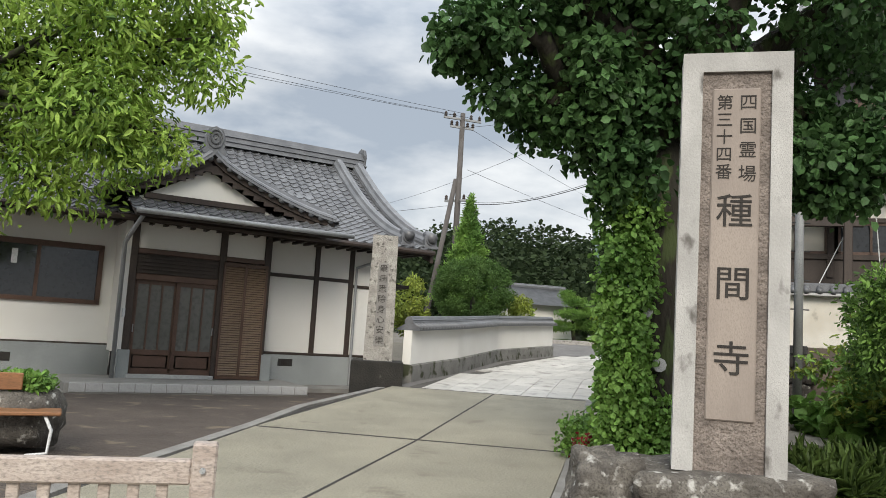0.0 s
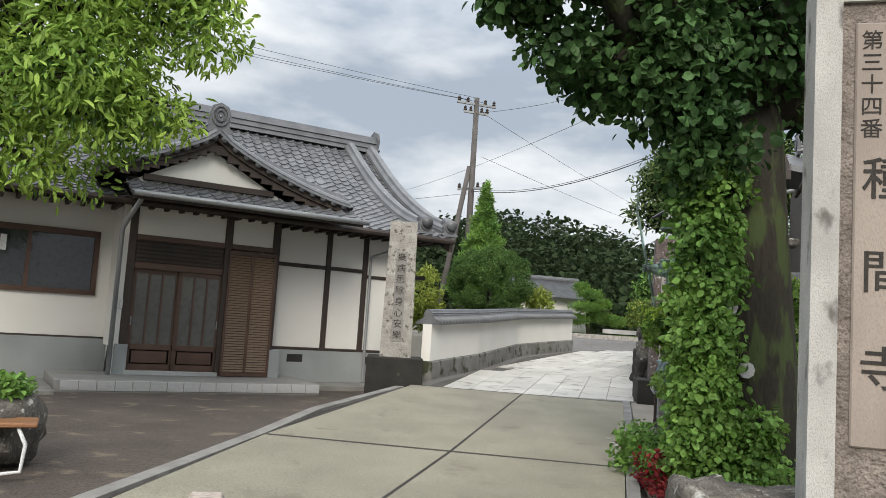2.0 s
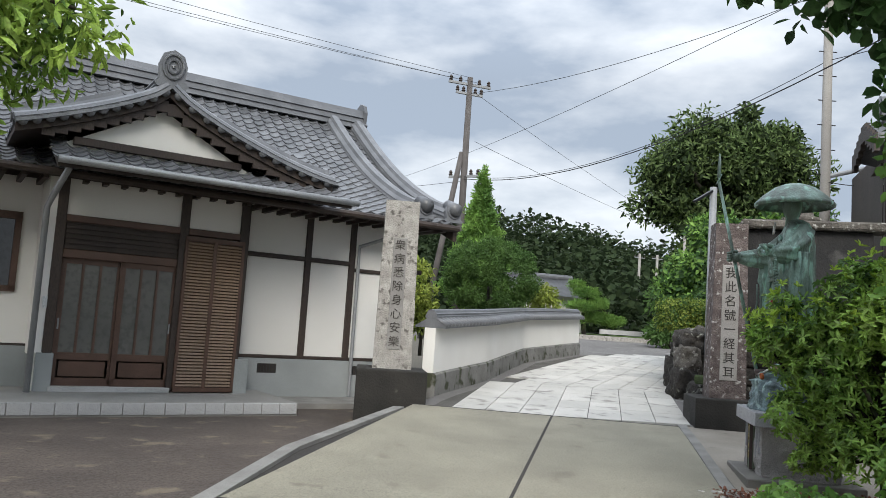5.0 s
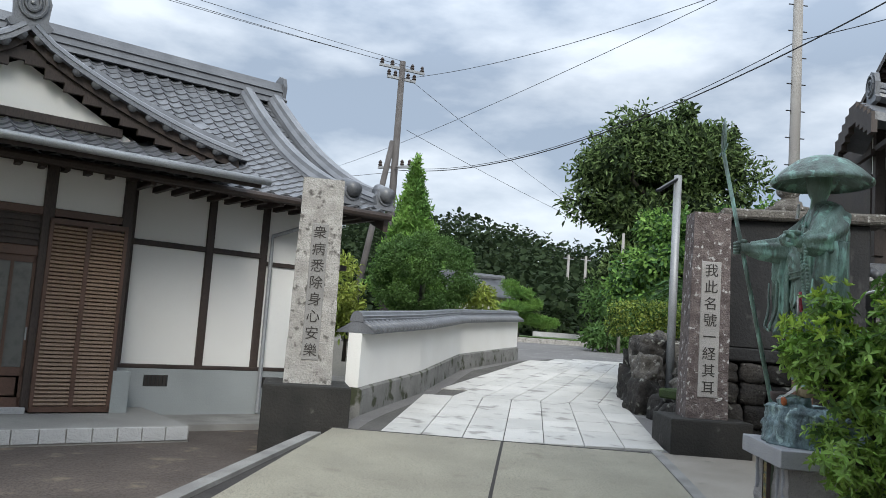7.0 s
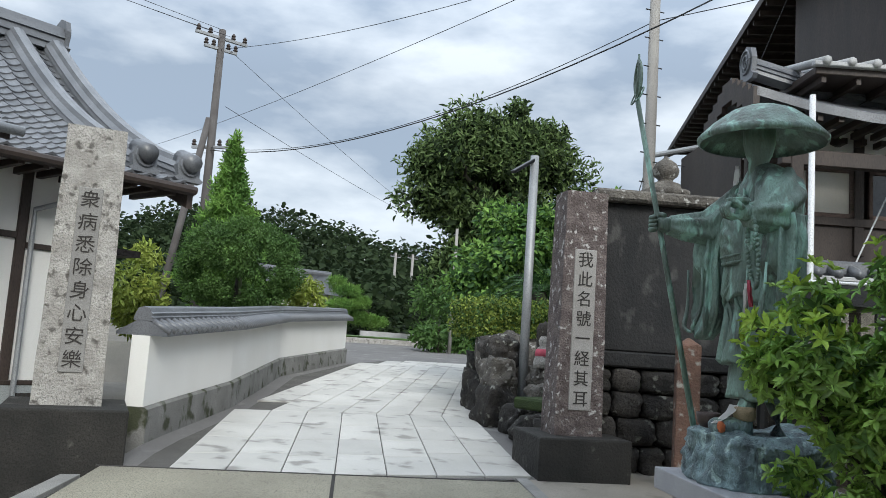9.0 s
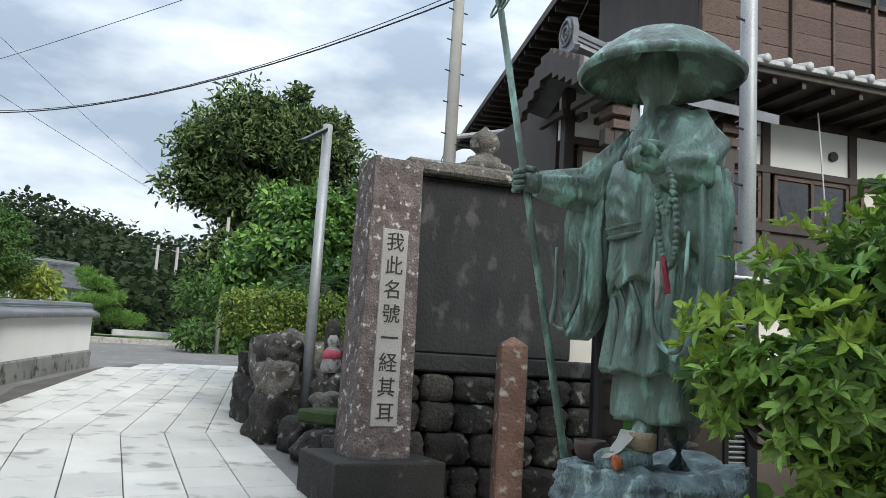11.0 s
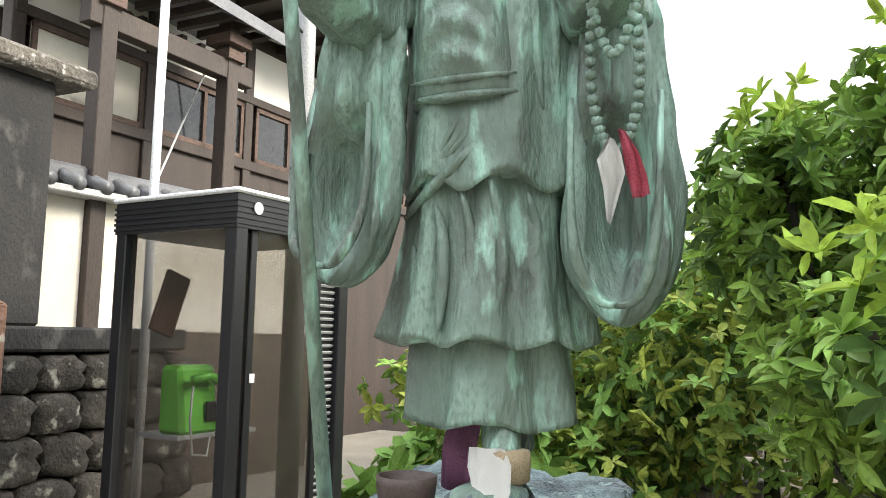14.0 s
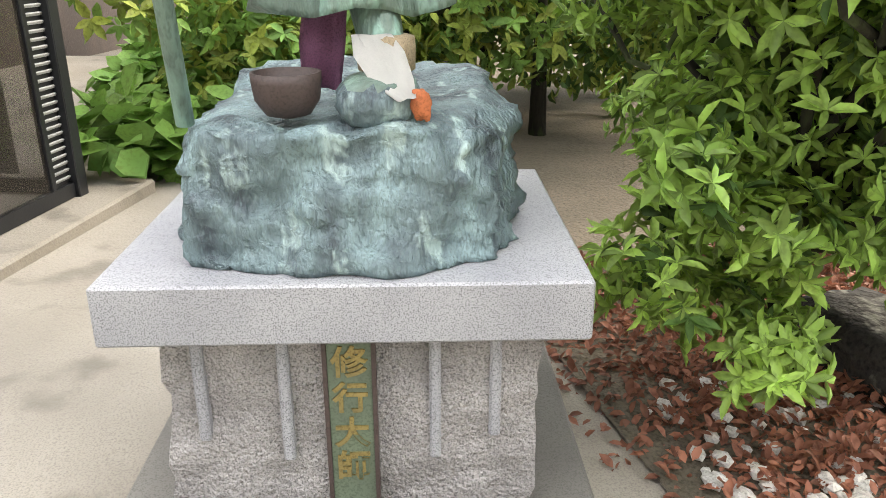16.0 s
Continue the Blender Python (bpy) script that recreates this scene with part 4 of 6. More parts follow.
boulder(bm, 2.2, 6.3, 0.02, 0.78, 0.55, 0.3, 3, 4, 0.16, 0.8)
solid("base_rock", bm, LICHEN, "lichen-covered rock under the temple name stone", "rock", smooth=True)
bm = bmesh.new()
boulder(bm, 1.35, 6.25, 0.05, 0.28, 0.3, 0.34, 8, 4, 0.3, 0.5)
solid("boulder", bm, LICHEN, "rough dark boulder with white lichen", "rock", smooth=True)


# ---- statue on its plinth ----
PL = pose(3.26, 13.14, 0, 0, 0, -102.5)
plinth = thing("plinth", PL, "granite plinth with polished cap and bronze name plaque", "plinth")
part("cap", slab(-0.553, 0.553, -0.475, 0.475, 0.44, 0.585, 0.006), GRANITE, plinth, "smooth pale grey granite cap")
bm = bmesh.new()
box(bm, -0.45, 0.45, -0.38, 0.38, -0.25, 0.44)
bmesh.ops.subdivide_edges(bm, edges=bm.edges[:], cuts=14, use_grid_fill=True)
for v in bm.verts:
    k = noise.noise(v.co * 7) * 0.022 + noise.noise(v.co * 19) * 0.012
    low = 1 + 0.9 * max(0, 0.15 - v.co.z)
    v.co.x += k * low * (1 if v.co.x > 0 else -1)
    v.co.y += k * low * (1 if v.co.y > 0 else -1)
part("block", bm, ROUGHGRANITE, plinth, "rough split granite block")
for x in (-0.36, -0.16, 0.2, 0.345):
    part("chisel_groove", slab(x - 0.014, x + 0.014, -0.4, -0.36, 0.14 if abs(x) > 0.3 else 0.08, 0.438, 0.006), GRANITE, plinth)
plq = part("plaque", bevelled(joined((-0.055, 0.055, -0.425, -0.36, -0.06, 0.43)), 0.004), PLAQUE, plinth, "green bronze plaque with gold characters")
for b in ((-0.062, -0.052, -0.432, -0.4, -0.065, 0.435), (0.052, 0.062, -0.432, -0.4, -0.065, 0.435), (-0.052, 0.052, -0.432, -0.4, 0.425, 0.435)):
    part("plaque_rim", joined(b), BOWLBROWN, plq)
for k, ch in enumerate("修行大師"):
    text_mesh("letter", ch, 0.085, pose(0, -0.427, 0.365 - 0.095 * k, 90), GOLD, plq, 0.003, 0.002)
solid("base_slab", slab(-0.62, 0.62, -0.55, 0.6, -0.2, -0.085, 0.01), mat("wet_concrete", (0.19, 0.18, 0.16), (0.14, 0.13, 0.12), 0.7, 2, 80, 0.2), "grey concrete pad under the granite plinth", "slab", PL)

# bronze rock: its own casting under the figure
bm = bmesh.new()
made = bmesh.ops.create_cube(bm, size=1.0)["verts"]
bmesh.ops.subdivide_edges(bm, edges=bm.edges[:], cuts=22, use_grid_fill=True)
for v in bm.verts:
    c = v.co.copy()
    t = c.z + 0.5
    ang = math.atan2(c.y, c.x)
    q = max(abs(c.x), abs(c.y)) * 2
    r = math.hypot(c.x, c.y) * 2
    k = 0.35 + 0.65 * (q / r if r > 1e-6 else 1)
    w = (0.455 - 0.045 * t + 0.04 * noise.noise(Vector((2 * math.cos(ang), 2 * math.sin(ang), 3 * t)))) 
    d = (0.445 - 0.05 * t + 0.04 * noise.noise(Vector((2 * math.cos(ang) + 4, 2 * math.sin(ang), 3 * t))))
    groove = 0.034 * abs(math.sin(5.5 * ang + 1.2 * noise.noise(Vector((ang, t * 3, 0))))) * (1 - 0.3 * t)
    n2 = 0.03 * noise.noise(Vector((c.x * 7, c.y * 7, c.z * 4))) + 0.02 * noise.noise(Vector((c.x * 19, c.y * 19, c.z * 7))) + 0.012 * noise.noise(c * 31)
    x = c.x * 2 * k * (w + (n2 - groove) * (q > 0.9))
    y = c.y * 2 * k * (d + (n2 - groove) * (q > 0.9))
    top = 0.325 + 0.05 * noise.noise(Vector((x * 4 + 2, y * 4, 1))) - 0.028 * max(0, q - 0.8) / 0.2 + 0.05 * (y > 0.1) * min(1, (y - 0.1) * 4) + 0.02 * noise.noise(Vector((x * 12, y * 12, 3)))
    v.co = Vector((x, y - 0.005, 0.587 + t * top))
rock = bm

FIG = bm  # the figure joins the casting


def sweep(bm, rings, cap=True):
    """Joins rings of points into a closed skin."""
    vs = [[bm.verts.new(p) for p in r] for r in rings]
    n = len(vs[0])
    for a, b in zip(vs, vs[1:]):
        for k in range(n):
            bm.faces.new((a[k], a[(k + 1) % n], b[(k + 1) % n], b[k]))
    if cap:
        bm.faces.new(vs[0][::-1])
        bm.faces.new(vs[-1])


def robe(bm, levels, folds, depth, n=120, phase=0.0, twist=0.3, swag=0.0, wave=0.0):
    """A hanging garment: levels of (z, half width, half depth, x, y), with vertical folds that deepen downwards,
    a wavy hem, and curved swags across the front of the upper robe."""
    rings = []
    z0, z1 = levels[0][0], levels[-1][0]
    fine = []
    for (a, b) in zip(levels, levels[1:]):
        steps = max(3, int((b[0] - a[0]) / 0.016))
        for k in range(steps):
            t = k / steps
            fine.append([p + (q - p) * t for p, q in zip(a, b)])
    fine.append(list(levels[-1]))
    for z, w, d, cx, cy in fine:
        f = (z1 - z) / (z1 - z0)
        ring = []
        for k in range(n):
            a = 2 * math.pi * k / n
            sharp = math.sin(folds * a + phase + twist * 6 * f)
            m = depth * (0.3 + 0.7 * f) * (math.copysign(abs(sharp) ** 0.7, sharp) + 0.5 * math.sin(folds * 1.7 * a + 2 + phase - 3 * f) + 0.7 * noise.noise(Vector((3 * math.cos(a), 3 * math.sin(a), z * 3 + phase))))
            x = cx + w * math.cos(a)
            if swag and math.sin(a) < 0.1:
                bow = z - 1.1 * (x + 0.07) ** 2 - 0.25 * x + 0.025 * noise.noise(Vector((x * 5, z * 5, 2)))
                keep = max(0, min(1, (0.13 - x) / 0.06)) * max(0, min(1, (x + 0.23) / 0.05)) * max(0, min(1, (z - 1.95) / 0.06)) * max(0, min(1, (2.5 - z) / 0.08))
                m += swag * keep * math.sin(44 * bow) ** 2
                m -= 0.012 * max(0, min(1, (x - 0.1) / 0.03)) * math.sin(70 * x + 6 * z)
            dz = wave * math.sin(folds * a + phase + 1.2) * max(0, 1 - (z - z0) / 0.12)
            ring.append((cx + (w + m) * math.cos(a), cy + (d + m) * math.sin(a), z + dz))
        rings.append(ring)
    sweep(bm, rings)


def limb_skin(bm, stations, folds=0, depth=0.0, n=40):
    """A limb or sleeve along stations (x, y, z, across, tall); folds run lengthwise."""
    pts = [Vector(s[:3]) for s in stations]
    rings = []
    for i, s in enumerate(stations):
        way = (pts[min(i + 1, len(pts) - 1)] - pts[max(0, i - 1)]).normalized()
        side = way.cross(Vector((0, 0, 1)))
        side = side.normalized() if side.length > 0.05 else Vector((1, 0, 0))
        up = side.cross(way)
        ring = []
        for k in range(n):
            a = 2 * math.pi * k / n
            m = 1 + depth * math.sin(folds * a + 0.4 * i) if folds else 1
            ring.append(pts[i] + side * (s[3] * m * math.cos(a)) + up * (s[4] * m * math.sin(a)))
        rings.append(ring)
    sweep(bm, rings)


# legs and feet
for x, y in ((0.09, -0.15), (0.06, 0.1)):
    limb_skin(FIG, [(x, y, 0.9, 0.06, 0.06), (x, y, 1.05, 0.05, 0.055), (x * 0.6, y * 0.4, 1.22, 0.06, 0.06)])
boulder(FIG, 0.08, -0.24, 0.945, 0.1, 0.13, 0.06, 2, 3, 0.1, 0.35)
# under-robe, robe and upper body
robe(FIG, [(1.13, 0.235, 0.185, 0.005, -0.01), (1.2, 0.225, 0.18, 0.005, -0.01), (1.42, 0.205, 0.17, 0.0, 0.0), (1.7, 0.19, 0.16, 0.0, 0.0)], 5, 0.02, phase=1.0, wave=0.014)
robe(FIG, [(1.35, 0.30, 0.235, 0.0, -0.01), (1.45, 0.275, 0.225, 0.0, -0.01), (1.65, 0.245, 0.21, 0.0, 0.0), (1.95, 0.235, 0.19, 0.0, 0.0), (2.15, 0.235, 0.18, 0.0, 0.0)], 9, 0.022, phase=0.3, wave=0.016)
robe(FIG, [(1.78, 0.265, 0.235, 0.01, -0.01), (1.95, 0.262, 0.225, 0.01, -0.01), (2.2, 0.265, 0.205, 0.01, 0.0), (2.42, 0.28, 0.185, 0.01, 0.01), (2.56, 0.255, 0.16, 0.01, 0.02), (2.66, 0.15, 0.12, 0.0, 0.02), (2.7, 0.075, 0.08, 0.0, 0.0)], 7, 0.010, phase=2.2, swag=0.0, wave=0.03)
# over-robe: curved folds, pouch edge and slanting hem, worn flat
def ridge(pts, r, bm=FIG):
    n = len(pts)
    tube(bm, pts, [r * math.sin(math.pi * (k + 0.5) / n) ** 0.6 for k in range(n)], 8)


def front(x, z, out=0.0):
    """A point on the front of the robed body."""
    w = float(np.interp(z, [1.35, 1.65, 1.78, 2.0, 2.42, 2.6], [0.3, 0.245, 0.265, 0.262, 0.28, 0.2]))
    dp = float(np.interp(z, [1.35, 1.65, 1.78, 2.0, 2.42, 2.6], [0.235, 0.21, 0.235, 0.222, 0.187, 0.14]))
    return (x, -dp * math.sqrt(max(0.02, 1 - (x / w) ** 2)) - out, z)


ridge([front(-0.25 + 0.36 * t, 1.7 + 0.26 * t ** 1.5, -0.004) for t in (k / 14 for k in range(15))], 0.016)
ridge([front(-0.05 + 0.22 * t, 2.5 - 0.1 * t, -0.002) for t in (k / 8 for k in range(9))], 0.014)
for x0, z0, z1, r in ((-0.09, 1.72, 1.38, 0.02), (-0.01, 1.76, 1.38, 0.018), (0.07, 1.78, 1.38, 0.022), (0.16, 1.75, 1.38, 0.02), (-0.18, 1.62, 1.38, 0.018)):
    ridge([front(x0 + 0.012 * math.sin(4 * t) + 0.03 * t, z0 + (z1 - z0) * t, -0.004) for t in (k / 10 for k in range(11))], r)
# shoulders and sleeves
limb_skin(FIG, [(-0.16, 0.02, 2.53, 0.13, 0.13), (-0.27, -0.05, 2.42, 0.13, 0.14), (-0.32, -0.25, 2.28, 0.11, 0.125), (-0.325, -0.44, 2.28, 0.085, 0.09), (-0.325, -0.53, 2.285, 0.065, 0.065)], 7, 0.09)
limb_skin(FIG, [(0.16, 0.02, 2.53, 0.14, 0.14), (0.31, -0.05, 2.40, 0.15, 0.16), (0.365, -0.14, 2.27, 0.13, 0.14), (0.365, -0.25, 2.28, 0.1, 0.1), (0.385, -0.32, 2.26, 0.065, 0.065)], 7, 0.09)
def sleeve(bm, top, sx, y, z_low, width, depth, seed):
    """A wide hanging sleeve: a scooped, open bag whose rim curls outward, folded lengthwise."""
    n, m = 56, 46
    rings = []
    for i in range(m + 1):
        t = i / m
        z = top[2] + (z_low - top[2]) * t
        cx = top[0] + (sx - top[0]) * t ** 0.8
        cy = top[1] + (y - top[1]) * t
        close = math.sqrt(max(0.015, 1 - max(0.0, (t - 0.72) / 0.28) ** 2))
        w = width * (0.72 + 0.4 * math.sin(0.5 * math.pi * min(1, t * 1.25))) * close
        d = depth * (0.8 + 0.25 * t) * (1 if t < 0.8 else 1 - 0.55 * (t - 0.8) / 0.2)
        ring = []
        for k in range(n):
            q = 2 * math.pi * k / n
            c, sn = math.cos(q), math.sin(q)
            fold = 0.021 * (1 - 0.5 * t) * math.sin(9 * q + seed + 2.2 * math.sin(2.4 * t + seed)) + 0.008 * math.sin(17 * q + 3 * seed - 4 * t)
            fold += 0.022 * noise.noise(Vector((1.6 * c, 1.6 * sn + seed, 5 * t)))
            mouth = max(0.0, -sn) * max(0.0, 1 - (c / 0.72) ** 2) * max(0.0, min(1, (t - 0.34) / 0.16)) * max(0.0, min(1, (0.97 - t) / 0.2))
            ring.append((cx + (w + fold * close) * c, cy + (d + fold) * sn + 0.15 * mouth * depth / 0.11, z))
        rings.append(ring)
    sweep(bm, rings)
    for side in (-1, 1):
        lip = [(sx + side * width * 0.86 * math.sin(math.pi * (0.5 - 0.5 * t)) ** 0.8 * (1 - 0.12 * t), y - depth * 0.93 + 0.02 * math.sin(6 * t + seed), z_low + 0.05 + (top[2] - z_low) * 0.58 * (1 - math.sqrt(max(0.0, 1 - (1 - t) ** 2)))) for t in (k / 16 for k in range(17))]
        tube(bm, lip[::-1], [0.008 + 0.008 * math.sin(math.pi * k / 16) for k in range(17)], 8)


sleeve(FIG, (-0.31, -0.2, 2.27), -0.37, -0.22, 1.5, 0.135, 0.105, 1.0)
sleeve(FIG, (0.37, -0.04, 2.3), 0.4, -0.14, 1.4, 0.128, 0.125, 3.0)
# cloth bag worn on the chest, with sagging folds and a flap edge
rings = []
for layer in (0, 1):
    grid = []
    for i in range(25):
        v = i / 24
        z = 2.4 - 0.4 * v
        row = []
        for j in range(25):
            u = -1 + j / 12
            x = -0.015 + 0.165 * u * (0.78 + 0.22 * v) - 0.04 * (1 - v)
            sag = v + 0.34 * (1 - u * u) - 0.2
            out = 0.016 + 0.05 * math.sin(math.pi * min(1, v * 0.92 + 0.08)) ** 0.7 * (1 - 0.5 * u ** 4) + 0.011 * math.sin(24 * sag) * (1 - u * u) * math.sin(math.pi * v)
            out *= (1 - abs(u) ** 8) * (1 if v < 0.96 else 0.55)
            row.append(FIG.verts.new(front(x, z, out if layer else -0.02)))
        grid.append(row)
    rings.append(grid)
for grid in rings:
    for p, q2 in zip(grid, grid[1:]):
        for j in range(24):
            FIG.faces.new((p[j], p[j + 1], q2[j + 1], q2[j]))
back_g, front_g = rings
rim_a = front_g[0] + [r[-1] for r in front_g[1:]] + front_g[-1][-2::-1] + [r[0] for r in front_g[-2:0:-1]]
rim_b = back_g[0] + [r[-1] for r in back_g[1:]] + back_g[-1][-2::-1] + [r[0] for r in back_g[-2:0:-1]]
for k in range(len(rim_a)):
    FIG.faces.new((rim_a[k], rim_a[(k + 1) % len(rim_a)], rim_b[(k + 1) % len(rim_a)], rim_b[k]))
ridge([front(-0.17 + 0.31 * t, 2.02 - 0.012 * math.sin(math.pi * t), 0.026) for t in (k / 10 for k in range(11))], 0.014)
ridge([front(-0.175 + 0.315 * t, 2.065 - 0.012 * math.sin(math.pi * t), 0.04) for t in (k / 10 for k in range(11))], 0.011)
for x0, x1, za, zb in ((0.13, 0.2, 2.5, 1.98), (0.19, 0.235, 2.46, 2.0), (-0.2, -0.17, 2.5, 2.05), (0.03, 0.14, 2.52, 2.3), (-0.1, -0.13, 2.55, 2.36), (0.16, 0.12, 2.02, 1.86), (0.1, 0.19, 1.96, 1.84)):
    ridge([front(x0 + (x1 - x0) * t + 0.008 * math.sin(5 * t), za + (zb - za) * t, -0.002) for t in (k / 12 for k in range(13))], 0.017)
for k in range(6):
    ridge([front(-0.22 + 0.05 * k + 0.16 * t, 1.74 + 0.035 * k + 0.2 * t ** 1.4, -0.004) for t in (j / 10 for j in range(11))], 0.013)
# palms and fingers
for hx, hy, hz, sgn in ((-0.325, -0.59, 2.29, 1), (0.385, -0.36, 2.29, -1)):
    boulder(FIG, hx, hy + 0.03, hz, 0.05, 0.065, 0.055, 4, 3, 0.06, 0.3)
    limb_skin(FIG, [(hx + 0.0, hy + 0.12, hz, 0.04, 0.04), (hx, hy + 0.02, hz, 0.045, 0.05)])
for k in range(4):
    z = 2.335 - 0.028 * k
    tube(FIG, [(-0.285, -0.63, z), (-0.325, -0.665, z - 0.003), (-0.37, -0.645, z - 0.004), (-0.375, -0.605, z)], 0.0145, 8)
    x = 0.34 + 0.026 * k
    tube(FIG, [(x, -0.39, 2.25), (x - 0.01, -0.445, 2.265), (x - 0.012, -0.46, 2.305), (x - 0.005, -0.44, 2.34)], 0.0145, 8)
tube(FIG, [(-0.29, -0.57, 2.35), (-0.34, -0.6, 2.365), (-0.375, -0.63, 2.345)], 0.017, 8)
tube(FIG, [(0.445, -0.37, 2.3), (0.44, -0.41, 2.34), (0.415, -0.425, 2.36)], 0.017, 8)
lathe(FIG, [(0.03, 2.315), (0.065, 2.335), (0.075, 2.365), (0.07, 2.37), (0.05, 2.34)], 18, (0.385, -0.38))
# neck, head and broad hat
lathe(FIG, [(0.075, 2.6), (0.065, 2.72), (0.085, 2.76), (0.105, 2.84), (0.105, 2.94), (0.07, 3.02)], 22, (0.0, -0.04))
hat = [(0.405, 2.845), (0.422, 2.855), (0.425, 2.88), (0.40, 2.905), (0.33, 2.975), (0.22, 3.06), (0.12, 3.10), (0.02, 3.115)]
inner = [(0.02, 3.07), (0.14, 3.05), (0.25, 2.98), (0.35, 2.90), (0.405, 2.845)]
rings = []
for r, z in hat[::-1] + hat[:1] + inner[::-1]:
    rings.append([((r + (0.004 if k % 2 and 0.05 < r < 0.4 else 0)) * math.cos(2 * math.pi * k / 72), -0.02 + r * math.sin(2 * math.pi * k / 72) - 0.0, z + 0.0) for k in range(72)])
sweep(FIG, rings)
# staff with its ring finial
sb, st = Vector((-0.352, -0.285, 0.9)), Vector((-0.34, -0.79, 3.18))
tube(FIG, [sb, sb.lerp(st, 0.5), st], [0.021, 0.0195, 0.018], 12)
tip = [st + Vector((0.065 * math.sin(math.pi * t) ** 0.7 * sgn, 0, 0.3 * t)) for sgn in (1,) for t in (k / 10 for k in range(11))]
tube(FIG, tip, 0.011, 8)
tube(FIG, [st + Vector((-0.065 * math.sin(math.pi * k / 10) ** 0.7, 0, 0.03 * k)) for k in range(11)], 0.011, 8)
tube(FIG, [st, st + Vector((0, 0, 0.34))], [0.016, 0.008], 8)
for sx in (-0.055, 0.05):
    tube(FIG, [st + Vector((sx + 0.045 * math.cos(a), 0.02 * math.sin(a), 0.03 + 0.05 * math.sin(a))) for a in (2 * math.pi * k / 16 for k in range(17))], 0.006, 6)
# prayer beads
for k in range(44):
    a = 2 * math.pi * k / 44
    x = 0.405 + 0.06 * math.cos(a)
    z = 2.05 + 0.225 * math.sin(a)
    boulder(FIG, x, -0.285 - 0.02 * math.sin(a), z, 0.0165, 0.0165, 0.0165, 0, 1, 0, 0)
for k in range(12):
    t = k / 11
    boulder(FIG, 0.35 + 0.11 * t, -0.295, 2.19 - 0.13 * math.sin(math.pi * t), 0.0155, 0.0155, 0.0155, 0, 1, 0, 0)
statue = solid("pilgrim_statue", FIG, BRONZE, "green weathered bronze pilgrim monk statue in a broad hat", "statue", PL, smooth=True)
statue.data.materials.append(ROCKBRONZE)
for p in statue.data.polygons:
    if p.center.z < 0.985 and p.center.y < 0.6:
        p.material_index = 1

# offerings on the statue
bm = bmesh.new()
lathe(bm, [(0.02, 0.0), (0.05, 0.008), (0.072, 0.04), (0.077, 0.078), (0.078, 0.1), (0.071, 0.1), (0.068, 0.06), (0.04, 0.02)], 28)
solid("offering_bowl", bm, BOWLBROWN, "small dark brown iron bowl on the bronze rock", "bowl", PL @ pose(-0.12, -0.29, 0.915), smooth=True)


def cloth(name, pts_left, pts_right, material, label, m=PL, thick=0.006):
    bm = bmesh.new()
    rows = []
    for i, (a, b) in enumerate(zip(pts_left, pts_right)):
        rows.append([bm.verts.new(Vector(a).lerp(Vector(b), t) + Vector((0, 0.012 * math.sin(9 * t + i), 0))) for t in (k / 6 for k in range(7))])
    for a, b in zip(rows, rows[1:]):
        for k in range(6):
            bm.faces.new((a[k], a[k + 1], b[k + 1], b[k]))
    bmesh.ops.solidify(bm, geom=bm.faces[:], thickness=thick)
    return solid(name, bm, material, label, "cloth", m, smooth=True)


cloth("bead_cloth", [(0.392, -0.320, 1.845), (0.367, -0.325, 1.795), (0.382, -0.325, 1.725), (0.392, -0.320, 1.645)], [(0.407, -0.320, 1.845), (0.427, -0.325, 1.805), (0.437, -0.325, 1.755), (0.402, -0.320, 1.635)], CLOTH_WHITE, "white cotton strip tied to the prayer beads")
cloth("bead_cloth", [(0.417, -0.320, 1.865), (0.427, -0.325, 1.815), (0.437, -0.325, 1.755), (0.452, -0.320, 1.695)], [(0.432, -0.320, 1.865), (0.467, -0.325, 1.805), (0.487, -0.325, 1.745), (0.492, -0.320, 1.705)], CLOTH_PINK, "pink cotton strip tied to the prayer beads")
cloth("neck_tag", [(0.075, -0.235, 2.66), (0.045, -0.245, 2.6), (0.05, -0.25, 2.55), (0.07, -0.25, 2.52)], [(0.085, -0.235, 2.66), (0.14, -0.245, 2.59), (0.15, -0.25, 2.545), (0.13, -0.25, 2.53)], CLOTH_WHITE, "white paper tag hung at the neck")
cloth("ankle_wrap", [(0.02, -0.215, 1.085), (0.025, -0.25, 1.04), (0.07, -0.33, 0.99), (0.125, -0.39, 0.965)], [(0.11, -0.205, 1.085), (0.14, -0.23, 1.05), (0.16, -0.30, 1.0), (0.165, -0.37, 0.97)], CLOTH_WHITE, "white cloth wrapped over the bronze foot")
solid("straw_wrap", lathe(bmesh.new(), [(0.05, 0.99), (0.068, 1.0), (0.07, 1.05), (0.068, 1.075), (0.05, 1.08)], 20, (0.095, -0.15)), STRAW, "woven straw band round the statue's ankle", "band", PL, smooth=True)
bm = bmesh.new()
boulder(bm, 0.175, -0.345, 0.95, 0.022, 0.022, 0.035, 5, 3, 0.3, 0.3)
solid("orange_bundle", bm, ORANGE, "small orange cloth bundle beside the foot", "cloth", PL, smooth=True)
cloth("leg_cloth", [(-0.11, -0.02, 1.15), (-0.125, -0.04, 1.05), (-0.12, -0.06, 0.95)], [(0.0, -0.05, 1.15), (-0.005, -0.08, 1.05), (-0.02, -0.1, 0.94)], CLOTH_PURPLE, "faded purple cloth hanging behind the foot")

